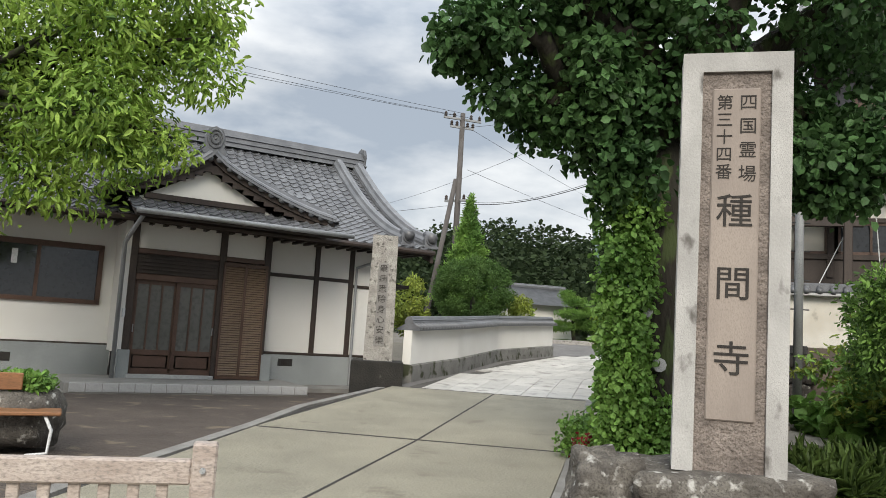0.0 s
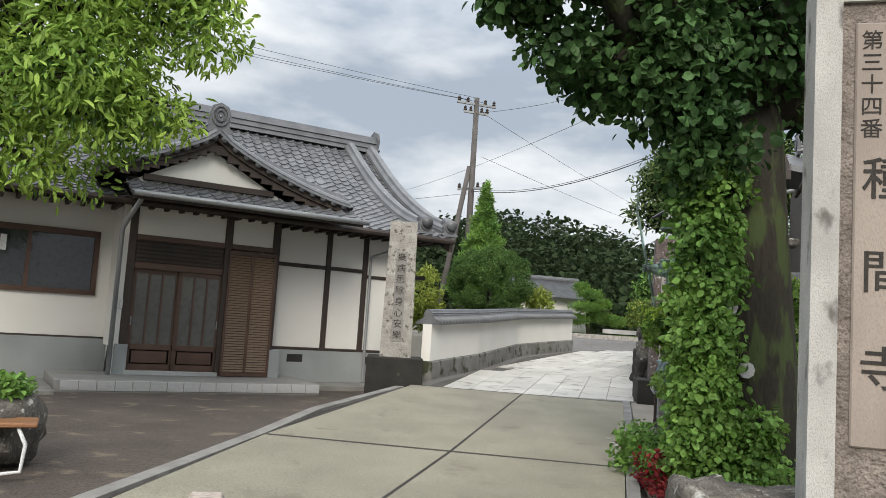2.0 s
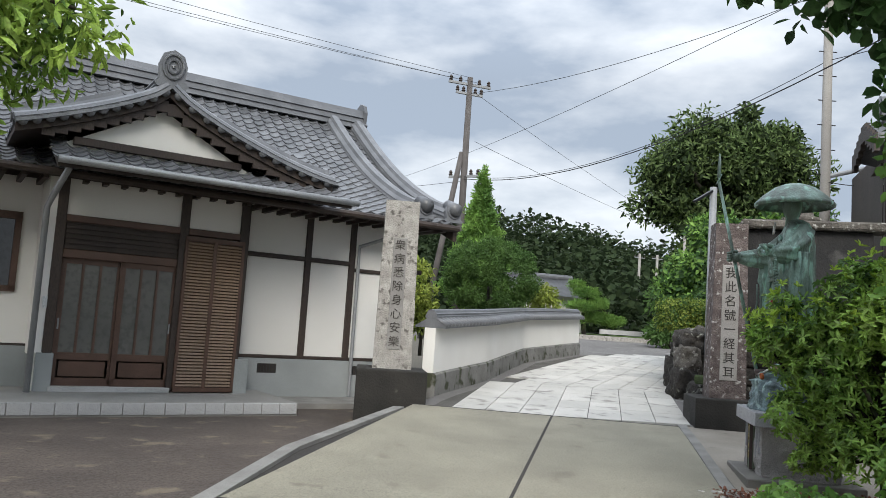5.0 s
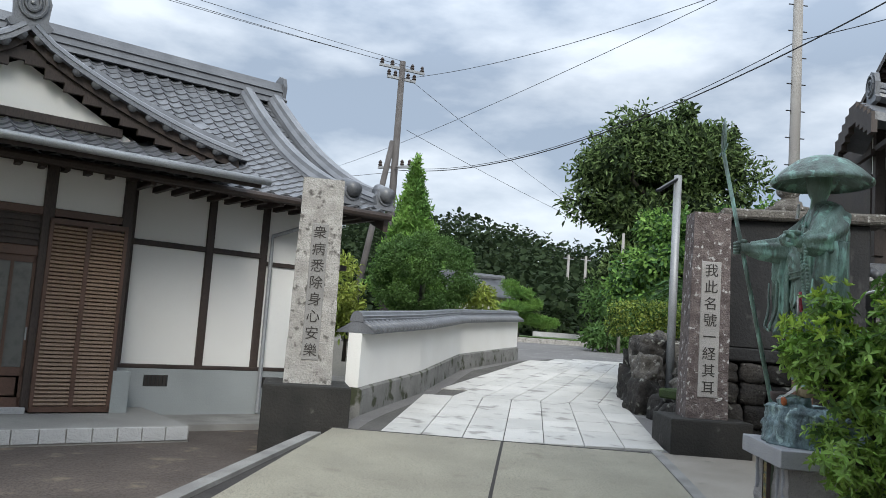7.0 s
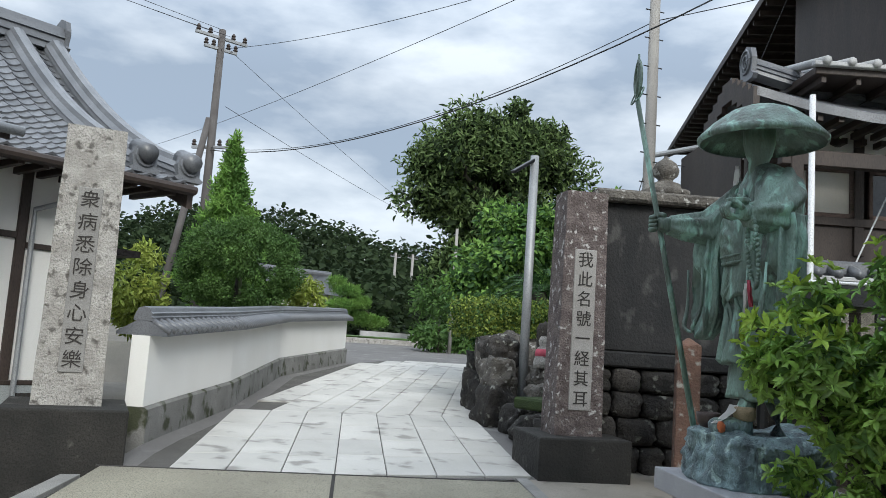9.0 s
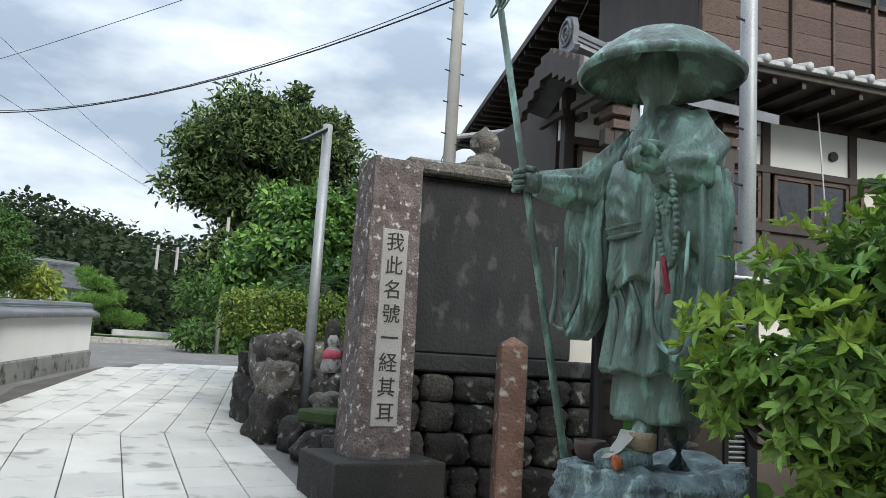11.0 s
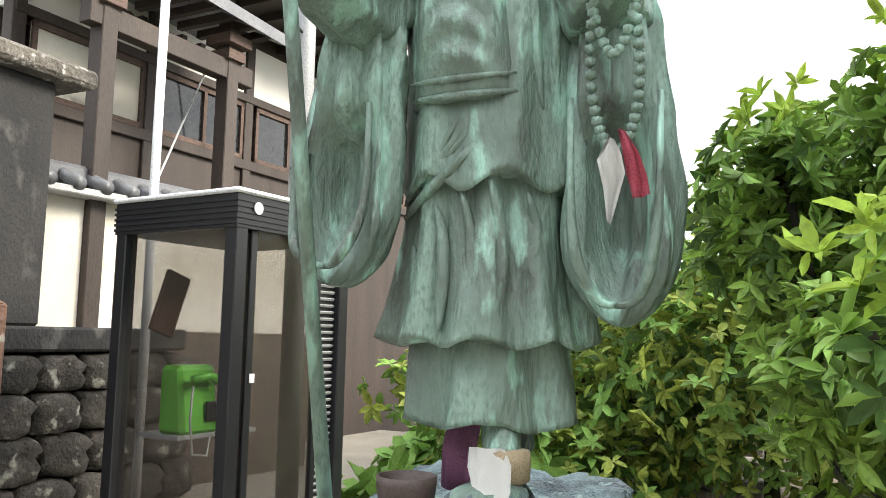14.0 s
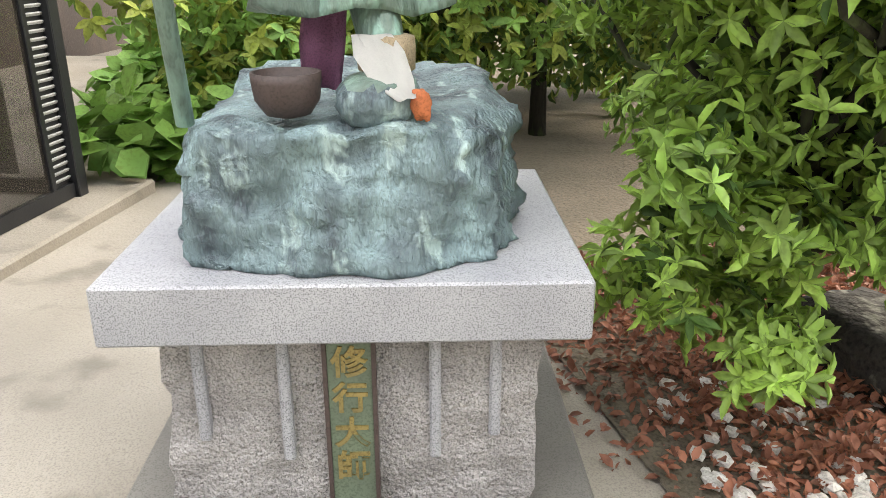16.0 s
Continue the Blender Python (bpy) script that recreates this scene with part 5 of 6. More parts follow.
# ---- slab monument, its stone wall and the posts ----
MON = pose(4.45, 17.12, 0, 0, 0, -16)
monument = thing("memorial_slab", MON, "large blackened stone slab monument with a stone cap", "monument")
part("face", slab(-0.1, 1.78, 0.0, 0.3, 1.38, 3.16, 0.02), DARKSTONE, monument, "soot-black weathered face")
part("cap", slab(-0.2, 2.02, -0.16, 0.46, 3.16, 3.3, 0.03), LICHEN, monument, "lichen-grey cap stone")
part("plinth", slab(-0.2, 3.2, -0.07, 0.42, 1.2, 1.38, 0.02), DARKSTONE, monument)
fin = part("finial", lathe(bmesh.new(), [(0.3, 3.3), (0.3, 3.38), (0.2, 3.4), (0.18, 3.47), (0.1, 3.5), (0.09, 3.53), (0.15, 3.58), (0.165, 3.65), (0.13, 3.73), (0.05, 3.79), (0.01, 3.83)], 20, (0.75, 0.2)), LICHEN, monument, "round stone finial", smooth=True)
rubble = thing("rubble_wall", MON, "dark rubble stone retaining wall spotted with lichen", "stone wall", kind="structure")
q = random.Random(12)
zz = 0.0
for row in range(4):
    h = (0.34, 0.32, 0.3, 0.27)[row]
    x = -0.25 - q.uniform(0, 0.2)
    while x < 3.2:
        w = q.uniform(0.3, 0.52)
        b2 = bmesh.new()
        boulder(b2, x + w / 2, 0.16, -0.05 + zz + h / 2, w / 2 * 0.98, 0.24, h / 2 * 1.0, q.randint(0, 99), 3, 0.14, 0.85)
        part("stone", b2, DARKROCK, rubble, smooth=True)
        x += w
    zz += h
part("wall_core", joined((-0.2, 3.2, 0.15, 0.5, -0.3, 1.2)), DARKROCK, rubble)
post = bmesh.new()
box(post, -0.125, 0.125, -0.125, 0.125, -0.2, 1.5)
pv = [post.verts.new((x, y, 1.5)) for x, y in ((-0.12, -0.12), (0.12, -0.12), (0.12, 0.12), (-0.12, 0.12))]
apex = post.verts.new((0, 0, 1.585))
for k in range(4):
    post.faces.new((pv[k], pv[(k + 1) % 4], apex))
bevelled(post, 0.012)
solid("stone_post", post, BROWNPOST, "short rust-brown stone post with a pointed top", "stone post", pose(4.94, 16.16, 0, 0, 0, -30))

# ---- rocks and small figures beside the road ----
q = random.Random(3)
ROCKS = [(4.3, 20.3, 0.3, 0.33, 0.45, 0.45), (4.4, 20.4, 0.85, 0.3, 0.4, 0.35), (4.55, 20.7, 1.25, 0.33, 0.42, 0.28), (4.5, 19.5, 0.25, 0.4, 0.4, 0.35), (4.75, 19.4, 0.62, 0.3, 0.35, 0.22), (4.3, 18.7, 0.2, 0.4, 0.42, 0.3), (4.25, 18.05, 0.18, 0.3, 0.32, 0.32),
         (5.0, 21.3, 0.9, 0.6, 0.6, 0.65), (4.85, 21.8, 0.45, 0.5, 0.6, 0.5), (5.3, 22.6, 0.6, 0.6, 0.6, 0.75), (5.1, 19.9, 0.85, 0.4, 0.5, 0.3), (5.35, 19.0, 0.55, 0.5, 0.5, 0.4), (5.6, 20.4, 1.05, 0.5, 0.5, 0.35), (5.9, 23.7, 0.5, 0.6, 0.7, 0.8), (5.5, 21.5, 1.15, 0.6, 0.6, 0.4)]
for k, r in enumerate(ROCKS):
    b2 = bmesh.new()
    boulder(b2, r[0] + 0.16, r[1], r[2], r[3] * 0.78, r[4] * 0.8, r[5] * 0.88, k + 20, 4, 0.34, 0.6)
    solid("garden_rock", b2, LICHEN if k % 3 == 1 else DARKROCK, "lichen-mottled rock stacked beside the road" if k % 3 == 1 else "dark rock stacked beside the road", "rock", group="rocks beside the road", smooth=True)
solid("moss_stone", slab(-0.3, 0.3, -0.3, 0.3, 0.0, 0.16, 0.03), MOSS, "flat mossy green stone on the rocks", "stone", pose(4.62, 18.9, 0.5, 0, 0, 20))
for k, (x, y, z, s) in enumerate(((5.0, 19.75, 1.05, 1.0), (4.7, 18.55, 0.6, 0.7))):
    b2 = bmesh.new()
    lathe(b2, [(0.13, 0), (0.14, 0.08), (0.11, 0.2), (0.09, 0.3), (0.05, 0.33), (0.07, 0.37), (0.075, 0.42), (0.04, 0.48)], 16)
    o = solid("small_stone_figure", b2, OLDSTONE, "small worn stone figure standing among the rocks", "statue", pose(x, y, z) @ Matrix.Scale(s, 4), smooth=True)
b2 = bmesh.new()
boulder(b2, 5.12, 20.0, 1.45, 0.11, 0.07, 0.32, 7, 3, 0.2, 0.3)
solid("standing_stone", b2, DARKROCK, "narrow pointed dark standing stone", "stone", smooth=True)
solid("bib", lathe(bmesh.new(), [(0.08, 0.0), (0.125, 0.01), (0.11, 0.1), (0.07, 0.14)], 16), CLOTH_PINK, "faded pink bib on the stone figure", "cloth", pose(5.0, 19.75, 1.22), smooth=True)

# ---- telephone booth ----
BOOTH = pose(5.1, 14.72, -0.06, 0, 0, -22)
booth = thing("phone_booth", BOOTH, "black-framed glass telephone booth with a white roof edge", "phone booth")
BX, BY, BH = 0.92, 0.92, 2.22
for x, y in ((0, 0), (BX, 0), (BX, BY), (0, BY)):
    part("post", slab(x - 0.045, x + 0.045, y - 0.045, y + 0.045, 0, BH - 0.2, 0.006), BLACKMETAL, booth)
part("header", joined((-0.05, BX + 0.05, -0.05, BY + 0.05, BH - 0.22, BH - 0.03)), BLACKMETAL, booth, "black louvred header")
for k in range(5):
    part("louvre", joined((-0.057, BX + 0.057, -0.057, BY + 0.057, BH - 0.2 + 0.032 * k, BH - 0.185 + 0.032 * k)), BLACKMETAL, booth)
part("roof", slab(-0.07, BX + 0.07, -0.07, BY + 0.07, BH - 0.03, BH, 0.01), WHITEPAINT, booth, "white roof edge")
framed("base_frame", [(0, BX, -0.02, 0.02, 0.02, 0.1), (0, BX, BY - 0.02, BY + 0.02, 0.02, 0.1), (-0.02, 0.02, 0, BY, 0.02, 0.1), (BX - 0.02, BX + 0.02, 0, BY, 0.02, 0.1)], BLACKMETAL, booth)
for nm, b in (("pane", (0.03, BX - 0.24, -0.004, 0.004, 0.1, BH - 0.22)), ("pane", (-0.004, 0.004, 0.03, BY - 0.03, 0.1, BH - 0.22)), ("pane", (BX - 0.004, BX + 0.004, 0.03, BY - 0.03, 0.1, BH - 0.22)), ("pane", (0.03, BX - 0.03, BY - 0.004, BY + 0.004, 0.1, BH - 0.22))):
    p = part(nm, joined(b), GLASS, booth, "clear glass")
    p.visible_shadow = False
part("mullion", slab(0.1, 0.15, -0.02, 0.02, 0.1, BH - 0.22, 0.004), BLACKMETAL, booth)
part("mullion", slab(BX - 0.24, BX - 0.2, -0.02, 0.02, 0.1, BH - 0.22, 0.004), BLACKMETAL, booth)
vent = part("side_louvre", joined((BX - 0.2, BX - 0.04, 0.01, 0.02, 0.1, BH - 0.22)), BLACKMETAL, booth, "louvred side panel")
lv = mesh_of("slat", slab(-0.075, 0.075, -0.012, 0.0, -0.012, 0.006, 0.002, pose(0, 0, 0, 30)), STEELGREY)
for k in range(44):
    ob = new("slat", lv)
    ob.parent = vent
    ob.matrix_basis = pose(BX - 0.12, 0.004, 0.14 + 0.042 * k)
part("shelf", slab(0.15, 0.8, 0.55, BY - 0.02, 0.78, 0.81, 0.005), STEELGREY, booth)
part("crest", tube(bmesh.new(), [(0.1, -0.058, BH - 0.1), (0.1, -0.064, BH - 0.1)], 0.035, 16), WHITEPAINT, booth, "round white mark")
part("notice", slab(0.12, 0.16, -0.03, -0.026, 1.15, 1.2, 0.001), WHITEPAINT, booth)
bm = slab(-0.15, 0.15, -0.13, 0.1, 0.0, 0.42, 0.03)
for v in bm.verts:
    if v.co.z > 0.25:
        v.co.y = v.co.y * 0.75 + 0.02
phone = thing("public_phone", BOOTH @ pose(0.33, 0.68, 0.8), "bright green public telephone inside the booth", "telephone")
part("body", bm, PHONEGREEN, phone, "green plastic body")
part("receiver", tube(bmesh.new(), [(-0.1, -0.15, 0.33), (0.0, -0.17, 0.36), (0.1, -0.15, 0.33)], [0.035, 0.022, 0.035], 10), PHONEGREEN, phone, smooth=True)
part("cord", tube(bmesh.new(), [(-0.1, -0.15, 0.3), (-0.13, -0.17, 0.1), (-0.1, -0.17, -0.1), (0.02, -0.16, -0.12), (0.08, -0.12, 0.0)], 0.008, 6), STEELGREY, phone)
part("panel", slab(0.03, 0.12, -0.142, -0.12, 0.08, 0.2, 0.004), BLACKMETAL, phone)
solid("phone_book", slab(-0.09, 0.09, -0.02, 0.02, -0.2, 0.2, 0.006), BROWNWOOD, "brown board hanging inside the phone booth", "board", BOOTH @ pose(0.3, 0.86, 1.6, 0, 18, 0))
solid("booth_footing", slab(-0.28, 1.3, -0.28, 1.3, -0.14, 0.015, 0.015), WETFLOOR, "pale concrete footing under the phone booth", "slab", BOOTH)

# ---- white storehouse wall behind the booth ----
YW = thing("yard_wall", pose(6.35, 17.0, 0, 0, 0, -22), "stained white yard wall with tile coping", "wall", kind="structure")
part("lower_boards", joined((0, 3.4, 0, 0.2, -0.2, 1.36)), mat("dark_wet_plaster", (0.14, 0.11, 0.09), (0.09, 0.075, 0.065), 0.9, 1.5, 40, 0.3), YW, "dark stained lower wall")
part("plaster", joined((0, 3.4, 0.03, 0.18, 1.36, 2.42)), OLDPLASTER, YW)
part("coping", bevelled(joined((-0.05, 3.45, -0.18, 0.4, 2.42, 2.48)), 0.01), TILEWHITE, YW)
rb = bmesh.new()
tube(rb, [(0, -0.2, 2.5), (0, 0.1, 2.62)], 0.06, 8)
rme = mesh_of("coping_tile", rb, TILE, True)
for k in range(13):
    ob = new("coping_tile", rme)
    ob.parent = YW
    ob.matrix_basis = pose(0.1 + 0.25 * k, 0, 0)
part("coping_ridge", slab(-0.05, 3.45, 0.02, 0.26, 2.5, 2.7, 0.03), TILE, YW)


# ---- timber house behind the statue ----
house = thing("timber_house", pose(8.5, 17.2, 0, 0, 0, -18.5), "old two-storey dark timber house with white plaster bands", "house")
L = 19.4
part("lower_wall", joined((-1.6, L, 0.0, 0.2, -0.3, 3.3)), DARKWOOD, house, "dark lower boards")
part("plaster_band", joined((-1.6, L, 0.0, 0.2, 4.2, 4.85)), PLASTER, house, "white plaster band")
part("upper_core", joined((0.4, L, 0.1, 3.0, 4.85, 8.3), (-1.6, L, 0.25, 3.0, -0.3, 4.85)), DARKWOOD, house)
for k in range(14):
    x = -1.55 + 1.5 * k
    part("post", slab(x - 0.07, x + 0.07, -0.04, 0.1, 2.9, 4.85), DARKWOOD, house)
part("band_rail", slab(-1.6, L, -0.05, 0.1, 4.12, 4.22), DARKWOOD, house)
part("band_rail", slab(-1.6, L, -0.05, 0.1, 3.3, 3.42), DARKWOOD, house)
for k in range(13):
    x = -1.4 + 1.5 * k
    w = framed("window", [(x, x + 1.28, -0.02, 0.03, 3.42, 3.48), (x, x + 1.28, -0.02, 0.03, 4.06, 4.12), (x, x + 0.05, -0.02, 0.03, 3.42, 4.12), (x + 1.23, x + 1.28, -0.02, 0.03, 3.42, 4.12), (x + 0.62, x + 0.67, -0.02, 0.03, 3.42, 4.12)], OLDWOOD, house, "weathered brown window frame")
    part("pane", joined((x, x + 1.28, 0.01, 0.02, 3.45, 4.1)), OLDPLASTER if k % 3 == 0 else DARKGLASS, w)
    if k < 9:
        part("lamp_knob", tube(bmesh.new(), [(x + 1.0, -0.05, 4.5), (x + 1.0, 0.05, 4.5)], 0.07, 10), DARKWOOD, house)
# lower eave with pale edge tiles
part("eave", bevelled(joined((-1.2, L, -1.1, 0.2, 5.05, 5.15)), 0.01), DARKWOOD, house, "dark eave boards")
part("eave_edge", slab(-1.25, L, -1.18, -1.08, 5.14, 5.2, 0.01), TILEWHITE, house, "pale tile edge")
ed = bmesh.new()
tube(ed, [(0, -1.2, 5.2), (0, 0.1, 5.5)], 0.06, 8)
eme = mesh_of("eave_tile", ed, TILEWHITE, True)
for k in range(64):
    ob = new("eave_tile", eme)
    ob.parent = house
    ob.matrix_basis = pose(-1.1 + 0.32 * k, 0, 0)
for k in range(45):
    part("rafter", joined((-1.1 + 0.45 * k, -1.04 + 0.45 * k, -1.05, 0.1, 4.96, 5.06)), DARKWOOD, house)
bd = mesh_of("board", slab(0, 1.45, -0.012, 0.012, 0, 0.26, 0.004), OLDWOOD)
for k in range(12):
    if k >= 5:
        part("plaster_bay", joined((0.47 + 1.5 * k, 1.9 + 1.5 * k, 0.05, 0.09, 5.5, 6.9)), PLASTER, house, "white plaster bay")
    for j in range(5 if k < 5 else 0):
        ob = new("board", bd)
        ob.parent = house
        ob.matrix_basis = pose(0.45 + 1.5 * k, 0.07 + 0.004 * (j % 2), 5.5 + 0.265 * j)
    part("batten", slab(0.4 + 1.5 * k, 0.47 + 1.5 * k, 0.0, 0.1, 5.4, 6.95), OLDWOOD, house)
    part("batten", slab(1.15 + 1.5 * k, 1.2 + 1.5 * k, 0.02, 0.09, 5.4, 6.85), OLDWOOD, house)
    x = 0.45 + 1.5 * k
    w = framed("upper_window", [(x, x + 1.4, 0.02, 0.08, 6.9, 6.97), (x, x + 1.4, 0.02, 0.08, 7.85, 7.92), (x, x + 0.05, 0.02, 0.08, 6.9, 7.9), (x + 0.7, x + 0.75, 0.02, 0.08, 6.9, 7.9)], DARKWOOD, house, "upper window frame")
    part("pane", joined((x, x + 1.42, 0.05, 0.06, 6.95, 7.88)), OLDPLASTER if k % 2 and k > 2 else DARKGLASS, w)
part("upper_eave", joined((0.9, L, -1.2, 2.5, 8.3, 8.42)), DARKWOOD, house)
part("upper_roof", under_roof(0.9, L, [(-1.3 + 0.25 * k, 8.5 + 0.13 * k) for k in range(21)]), TILE, house)
# high eave on the road side, seen from below
side = thing("side_roof", pose(7.75, 16.85, 0, 0, 0, -27), "dark overhanging timber eave of the old house", "roof")
SR = [(0.0, 8.3), (1.2, 8.85), (2.6, 9.5), (4.0, 10.2)]
rb = bmesh.new()
rows = [[rb.verts.new((x, y, z - h)) for y, h in ((-1.2, 0), (17, 0), (17, 0.16), (-1.2, 0.16))] for x, z in SR]
for a, b in zip(rows, rows[1:]):
    for k in range(4):
        rb.faces.new((a[k], a[(k + 1) % 4], b[(k + 1) % 4], b[k]))
rb.faces.new(rows[0])
rb.faces.new(rows[-1][::-1])
part("deck", rb, DARKWOOD, side)
for k in range(37):
    part("rafter", joined((0.05, 1.7, -1.1 + 0.47 * k, -1.03 + 0.47 * k, 8.04, 8.14)), DARKWOOD, side)
part("wall", joined((1.7, 1.9, 0.9, 16.5, -0.3, 9.0)), DARKWOOD, side, "dark boarded side wall")
part("white_bay", joined((1.66, 1.72, 1.0, 6, 3.9, 4.9)), PLASTER, side)
for k in range(7):
    part("lattice_bar", slab(1.6, 1.66, 1.0 + 0.3 * k, 1.06 + 0.3 * k, 6.2, 7.6, 0.005), GREYWOOD, side)
# small gate roof with its ridge-end tile
gate = thing("porch_roof", pose(6.75, 17.45, 0, 0, 0, -18.5), "small tiled porch roof with ornate ridge-end tile", "roof")
part("ridge", ridge_bar([(0.0, 0, 5.25), (1.0, 0.0, 5.0), (2.4, 0.0, 4.9)]), TILE, gate)
e = part("ridge_end_tile", oni(0.42, 0.5), TILE, gate)
e.matrix_basis = pose(-0.05, 0, 5.15, 0, 0, -90)
GR = [(-0.25, 5.2), (0.4, 5.05), (1.2, 4.95), (2.4, 4.9)]
for sgn in (-1, 1):
    rb = bmesh.new()
    rows = [[rb.verts.new((x, sgn * y, z - h - 0.45 * y)) for y, h in ((0, 0), (0.9, 0), (0.9, 0.12), (0, 0.12))] for x, z in GR]
    for a, b in zip(rows, rows[1:]):
        for k in range(4):
            rb.faces.new((a[k], a[(k + 1) % 4], b[(k + 1) % 4], b[k]))
    rb.faces.new(rows[0])
    rb.faces.new(rows[-1][::-1])
    part("slope", rb, TILE, gate)
    framed("barge_board", [(-0.3, -0.22, min(sgn * 0.18 * k, sgn * 0.18 * (k + 1)), max(sgn * 0.18 * k, sgn * 0.18 * (k + 1)), 4.83 - 0.085 * k, 5.13 - 0.085 * k) for k in range(5)], DARKWOOD, gate, "", "board")
    for k in range(9):
        part("rafter", joined((0.0 + 0.27 * k, 0.07 + 0.27 * k, min(sgn * 0.1, sgn * 0.85), max(sgn * 0.1, sgn * 0.85), 4.42, 4.5)), DARKWOOD, gate)
for x, y in ((0.4, -0.55), (0.4, 0.55), (1.9, -0.55)):
    part("column", slab(x - 0.08, x + 0.08, y - 0.08, y + 0.08, -0.1, 4.6), DARKWOOD, gate)
    framed("bracket", [(x - 0.16, x + 0.16, y - 0.16, y + 0.16, 4.25, 4.35), (x - 0.12, x + 0.12, y - 0.12, y + 0.12, 4.1, 4.2)], OLDWOOD, gate)
part("tie_beam", slab(0.2, 2.2, -0.62, -0.48, 3.9, 4.1), DARKWOOD, gate)


# ---- poles and cables ----
def pole(name, x, y, top, r0, r1, material, label, rungs=0, arms=(), lean=(0, 0)):
    t = thing(name, pose(x, y, g(y) - 0.1), label, "pole")
    part("shaft", tube(bmesh.new(), [(0, 0, 0), (lean[0], lean[1], top - g(y) + 0.1)], [r0, r1], 12), material, t, smooth=True)
    for k in range(rungs):
        z = 2.2 + 0.55 * k
        if z < top - 0.5:
            part("step_bolt", tube(bmesh.new(), [(-0.2, 0.0, z), (0.2, 0.0, z)], 0.012, 6), WIRE, t)
    for z, w, ang in arms:
        a = part("cross_arm", slab(-w, w, -0.05, 0.05, -0.05, 0.05, 0.005), STEELGREY, t)
        a.matrix_basis = pose(lean[0], lean[1], z - g(y) + 0.1, 0, 0, ang)
        for k in (-0.9, -0.45, 0.45, 0.9):
            i = part("insulator", lathe(bmesh.new(), [(0.05, 0.05), (0.09, 0.1), (0.05, 0.16), (0.08, 0.2), (0.03, 0.28)], 10), DARKWOOD, a)
            i.matrix_basis = pose(w * k, 0, 0)
    return t


pole("utility_pole", 0.55, 36.9, 11.6, 0.17, 0.12, POLEBROWN, "tall weathered utility pole with cross arms and insulators", 6, ((11.3, 0.95, 20), (10.9, 0.6, 20), (7.4, 0.7, -30)))
solid("pole_stay", tube(bmesh.new(), [(-0.8, 36.2, 0.6), (0.4, 36.9, 8.4)], [0.13, 0.11], 10), POLEBROWN, "leaning timber prop against the utility pole", "pole", smooth=True)
pole("concrete_pole", 7.7, 21.2, 9.5, 0.125, 0.09, POLECON, "pale concrete utility pole with step bolts", 12, ((9.0, 0.5, 30),))
solid("pole_bracket", tube(bmesh.new(), [(7.7, 21.2, 5.0), (8.9, 20.6, 5.3)], 0.05, 8), STEELGREY, "grey steel bracket arm on the concrete pole", "bracket")
lampp = pole("lamp_post", 4.9, 20.2, 4.4, 0.075, 0.07, STEELGREY, "slim grey lamp post with a tilted light bar")
lb = part("light_bar", slab(-0.05, 0.55, -0.05, 0.05, -0.02, 0.03, 0.008), BLACKMETAL, lampp, "dark tilted light bar")
lb.matrix_basis = pose(0, 0, 4.28, 0, 32, 200)
pole("metal_mast", 6.75, 14.95, 8.0, 0.085, 0.08, STEELGREY, "tall galvanised steel mast behind the statue", 9)
pole("white_pole", 6.4, 15.95, 4.5, 0.035, 0.035, WHITEPAINT, "thin white conduit pole beside the phone booth")
pole("street_post", 10.8, 39.7, 6.0, 0.08, 0.06, POLECON, "thin pale roadside post")
for dx in (0.0, 2.2):
    pole("far_pole", 25.8 + dx, 101.8, 11.5, 0.2, 0.15, POLECON, "distant concrete utility pole", 0, ((11, 0.9, 30),))
CABLES = [((0.2, 36.9, 11.5), (-40, 10, 12.2), 0.8), ((0.6, 36.9, 11.6), (-40, 10, 12.8), 0.8), ((0.9, 36.9, 11.4), (-40, 9, 11.4), 0.8), ((0.5, 36.9, 7.4), (7.7, 21.2, 7.6), 0.9), ((0.5, 36.9, 7.3), (11.0, 12.0, 9.8), 1.9), ((0.5, 36.9, 10.9), (7.7, 21.2, 9.2), 0.4),
          ((0.9, 36.9, 8.9), (40, 90, 10), 1.0), ((0.9, 36.9, 10.9), (40, 110, 14), 1.0), ((7.7, 21.2, 9.1), (20, 4, 11), 0.6), ((7.7, 21.2, 7.6), (16, 6, 9), 0.5), ((0.5, 36.9, 7.2), (-30, 55, 7), 0.6), ((7.7, 21.2, 9.3), (-10, 75, 12), 0.9), ((7.7, 21.2, 5.0), (30, 60, 6.2), 0.6), ((7.7, 21.2, 4.9), (8.5, 17.4, 4.5), 0.2), ((8.9, 20.6, 5.3), (8.3, 17.0, 9.2), 0.0)]
for a, b, sag in CABLES:
    pts = [Vector(a).lerp(Vector(b), t) - Vector((0, 0, 4 * sag * t * (1 - t))) for t in (k / 24 for k in range(25))]
    solid("cable", tube(bmesh.new(), pts, 0.009 if sag < 1.5 else 0.015, 5), WIRE, "black overhead cable strung between poles", "cable", group="overhead cables")
for a, b in (((8.0, 16.9, 2.6), (9.0, 16.6, 4.9)), ((9.3, 16.7, 2.6), (9.0, 16.5, 4.9)), ((10.6, 16.2, 2.6), (10.1, 16.1, 4.9)), ((11.2, 16.0, 2.6), (11.6, 15.6, 4.9))):
    solid("plant_string", tube(bmesh.new(), [a, b], 0.012, 5), WHITEPAINT, "pale string stretched up to the house eave", "string", group="strings on the house")

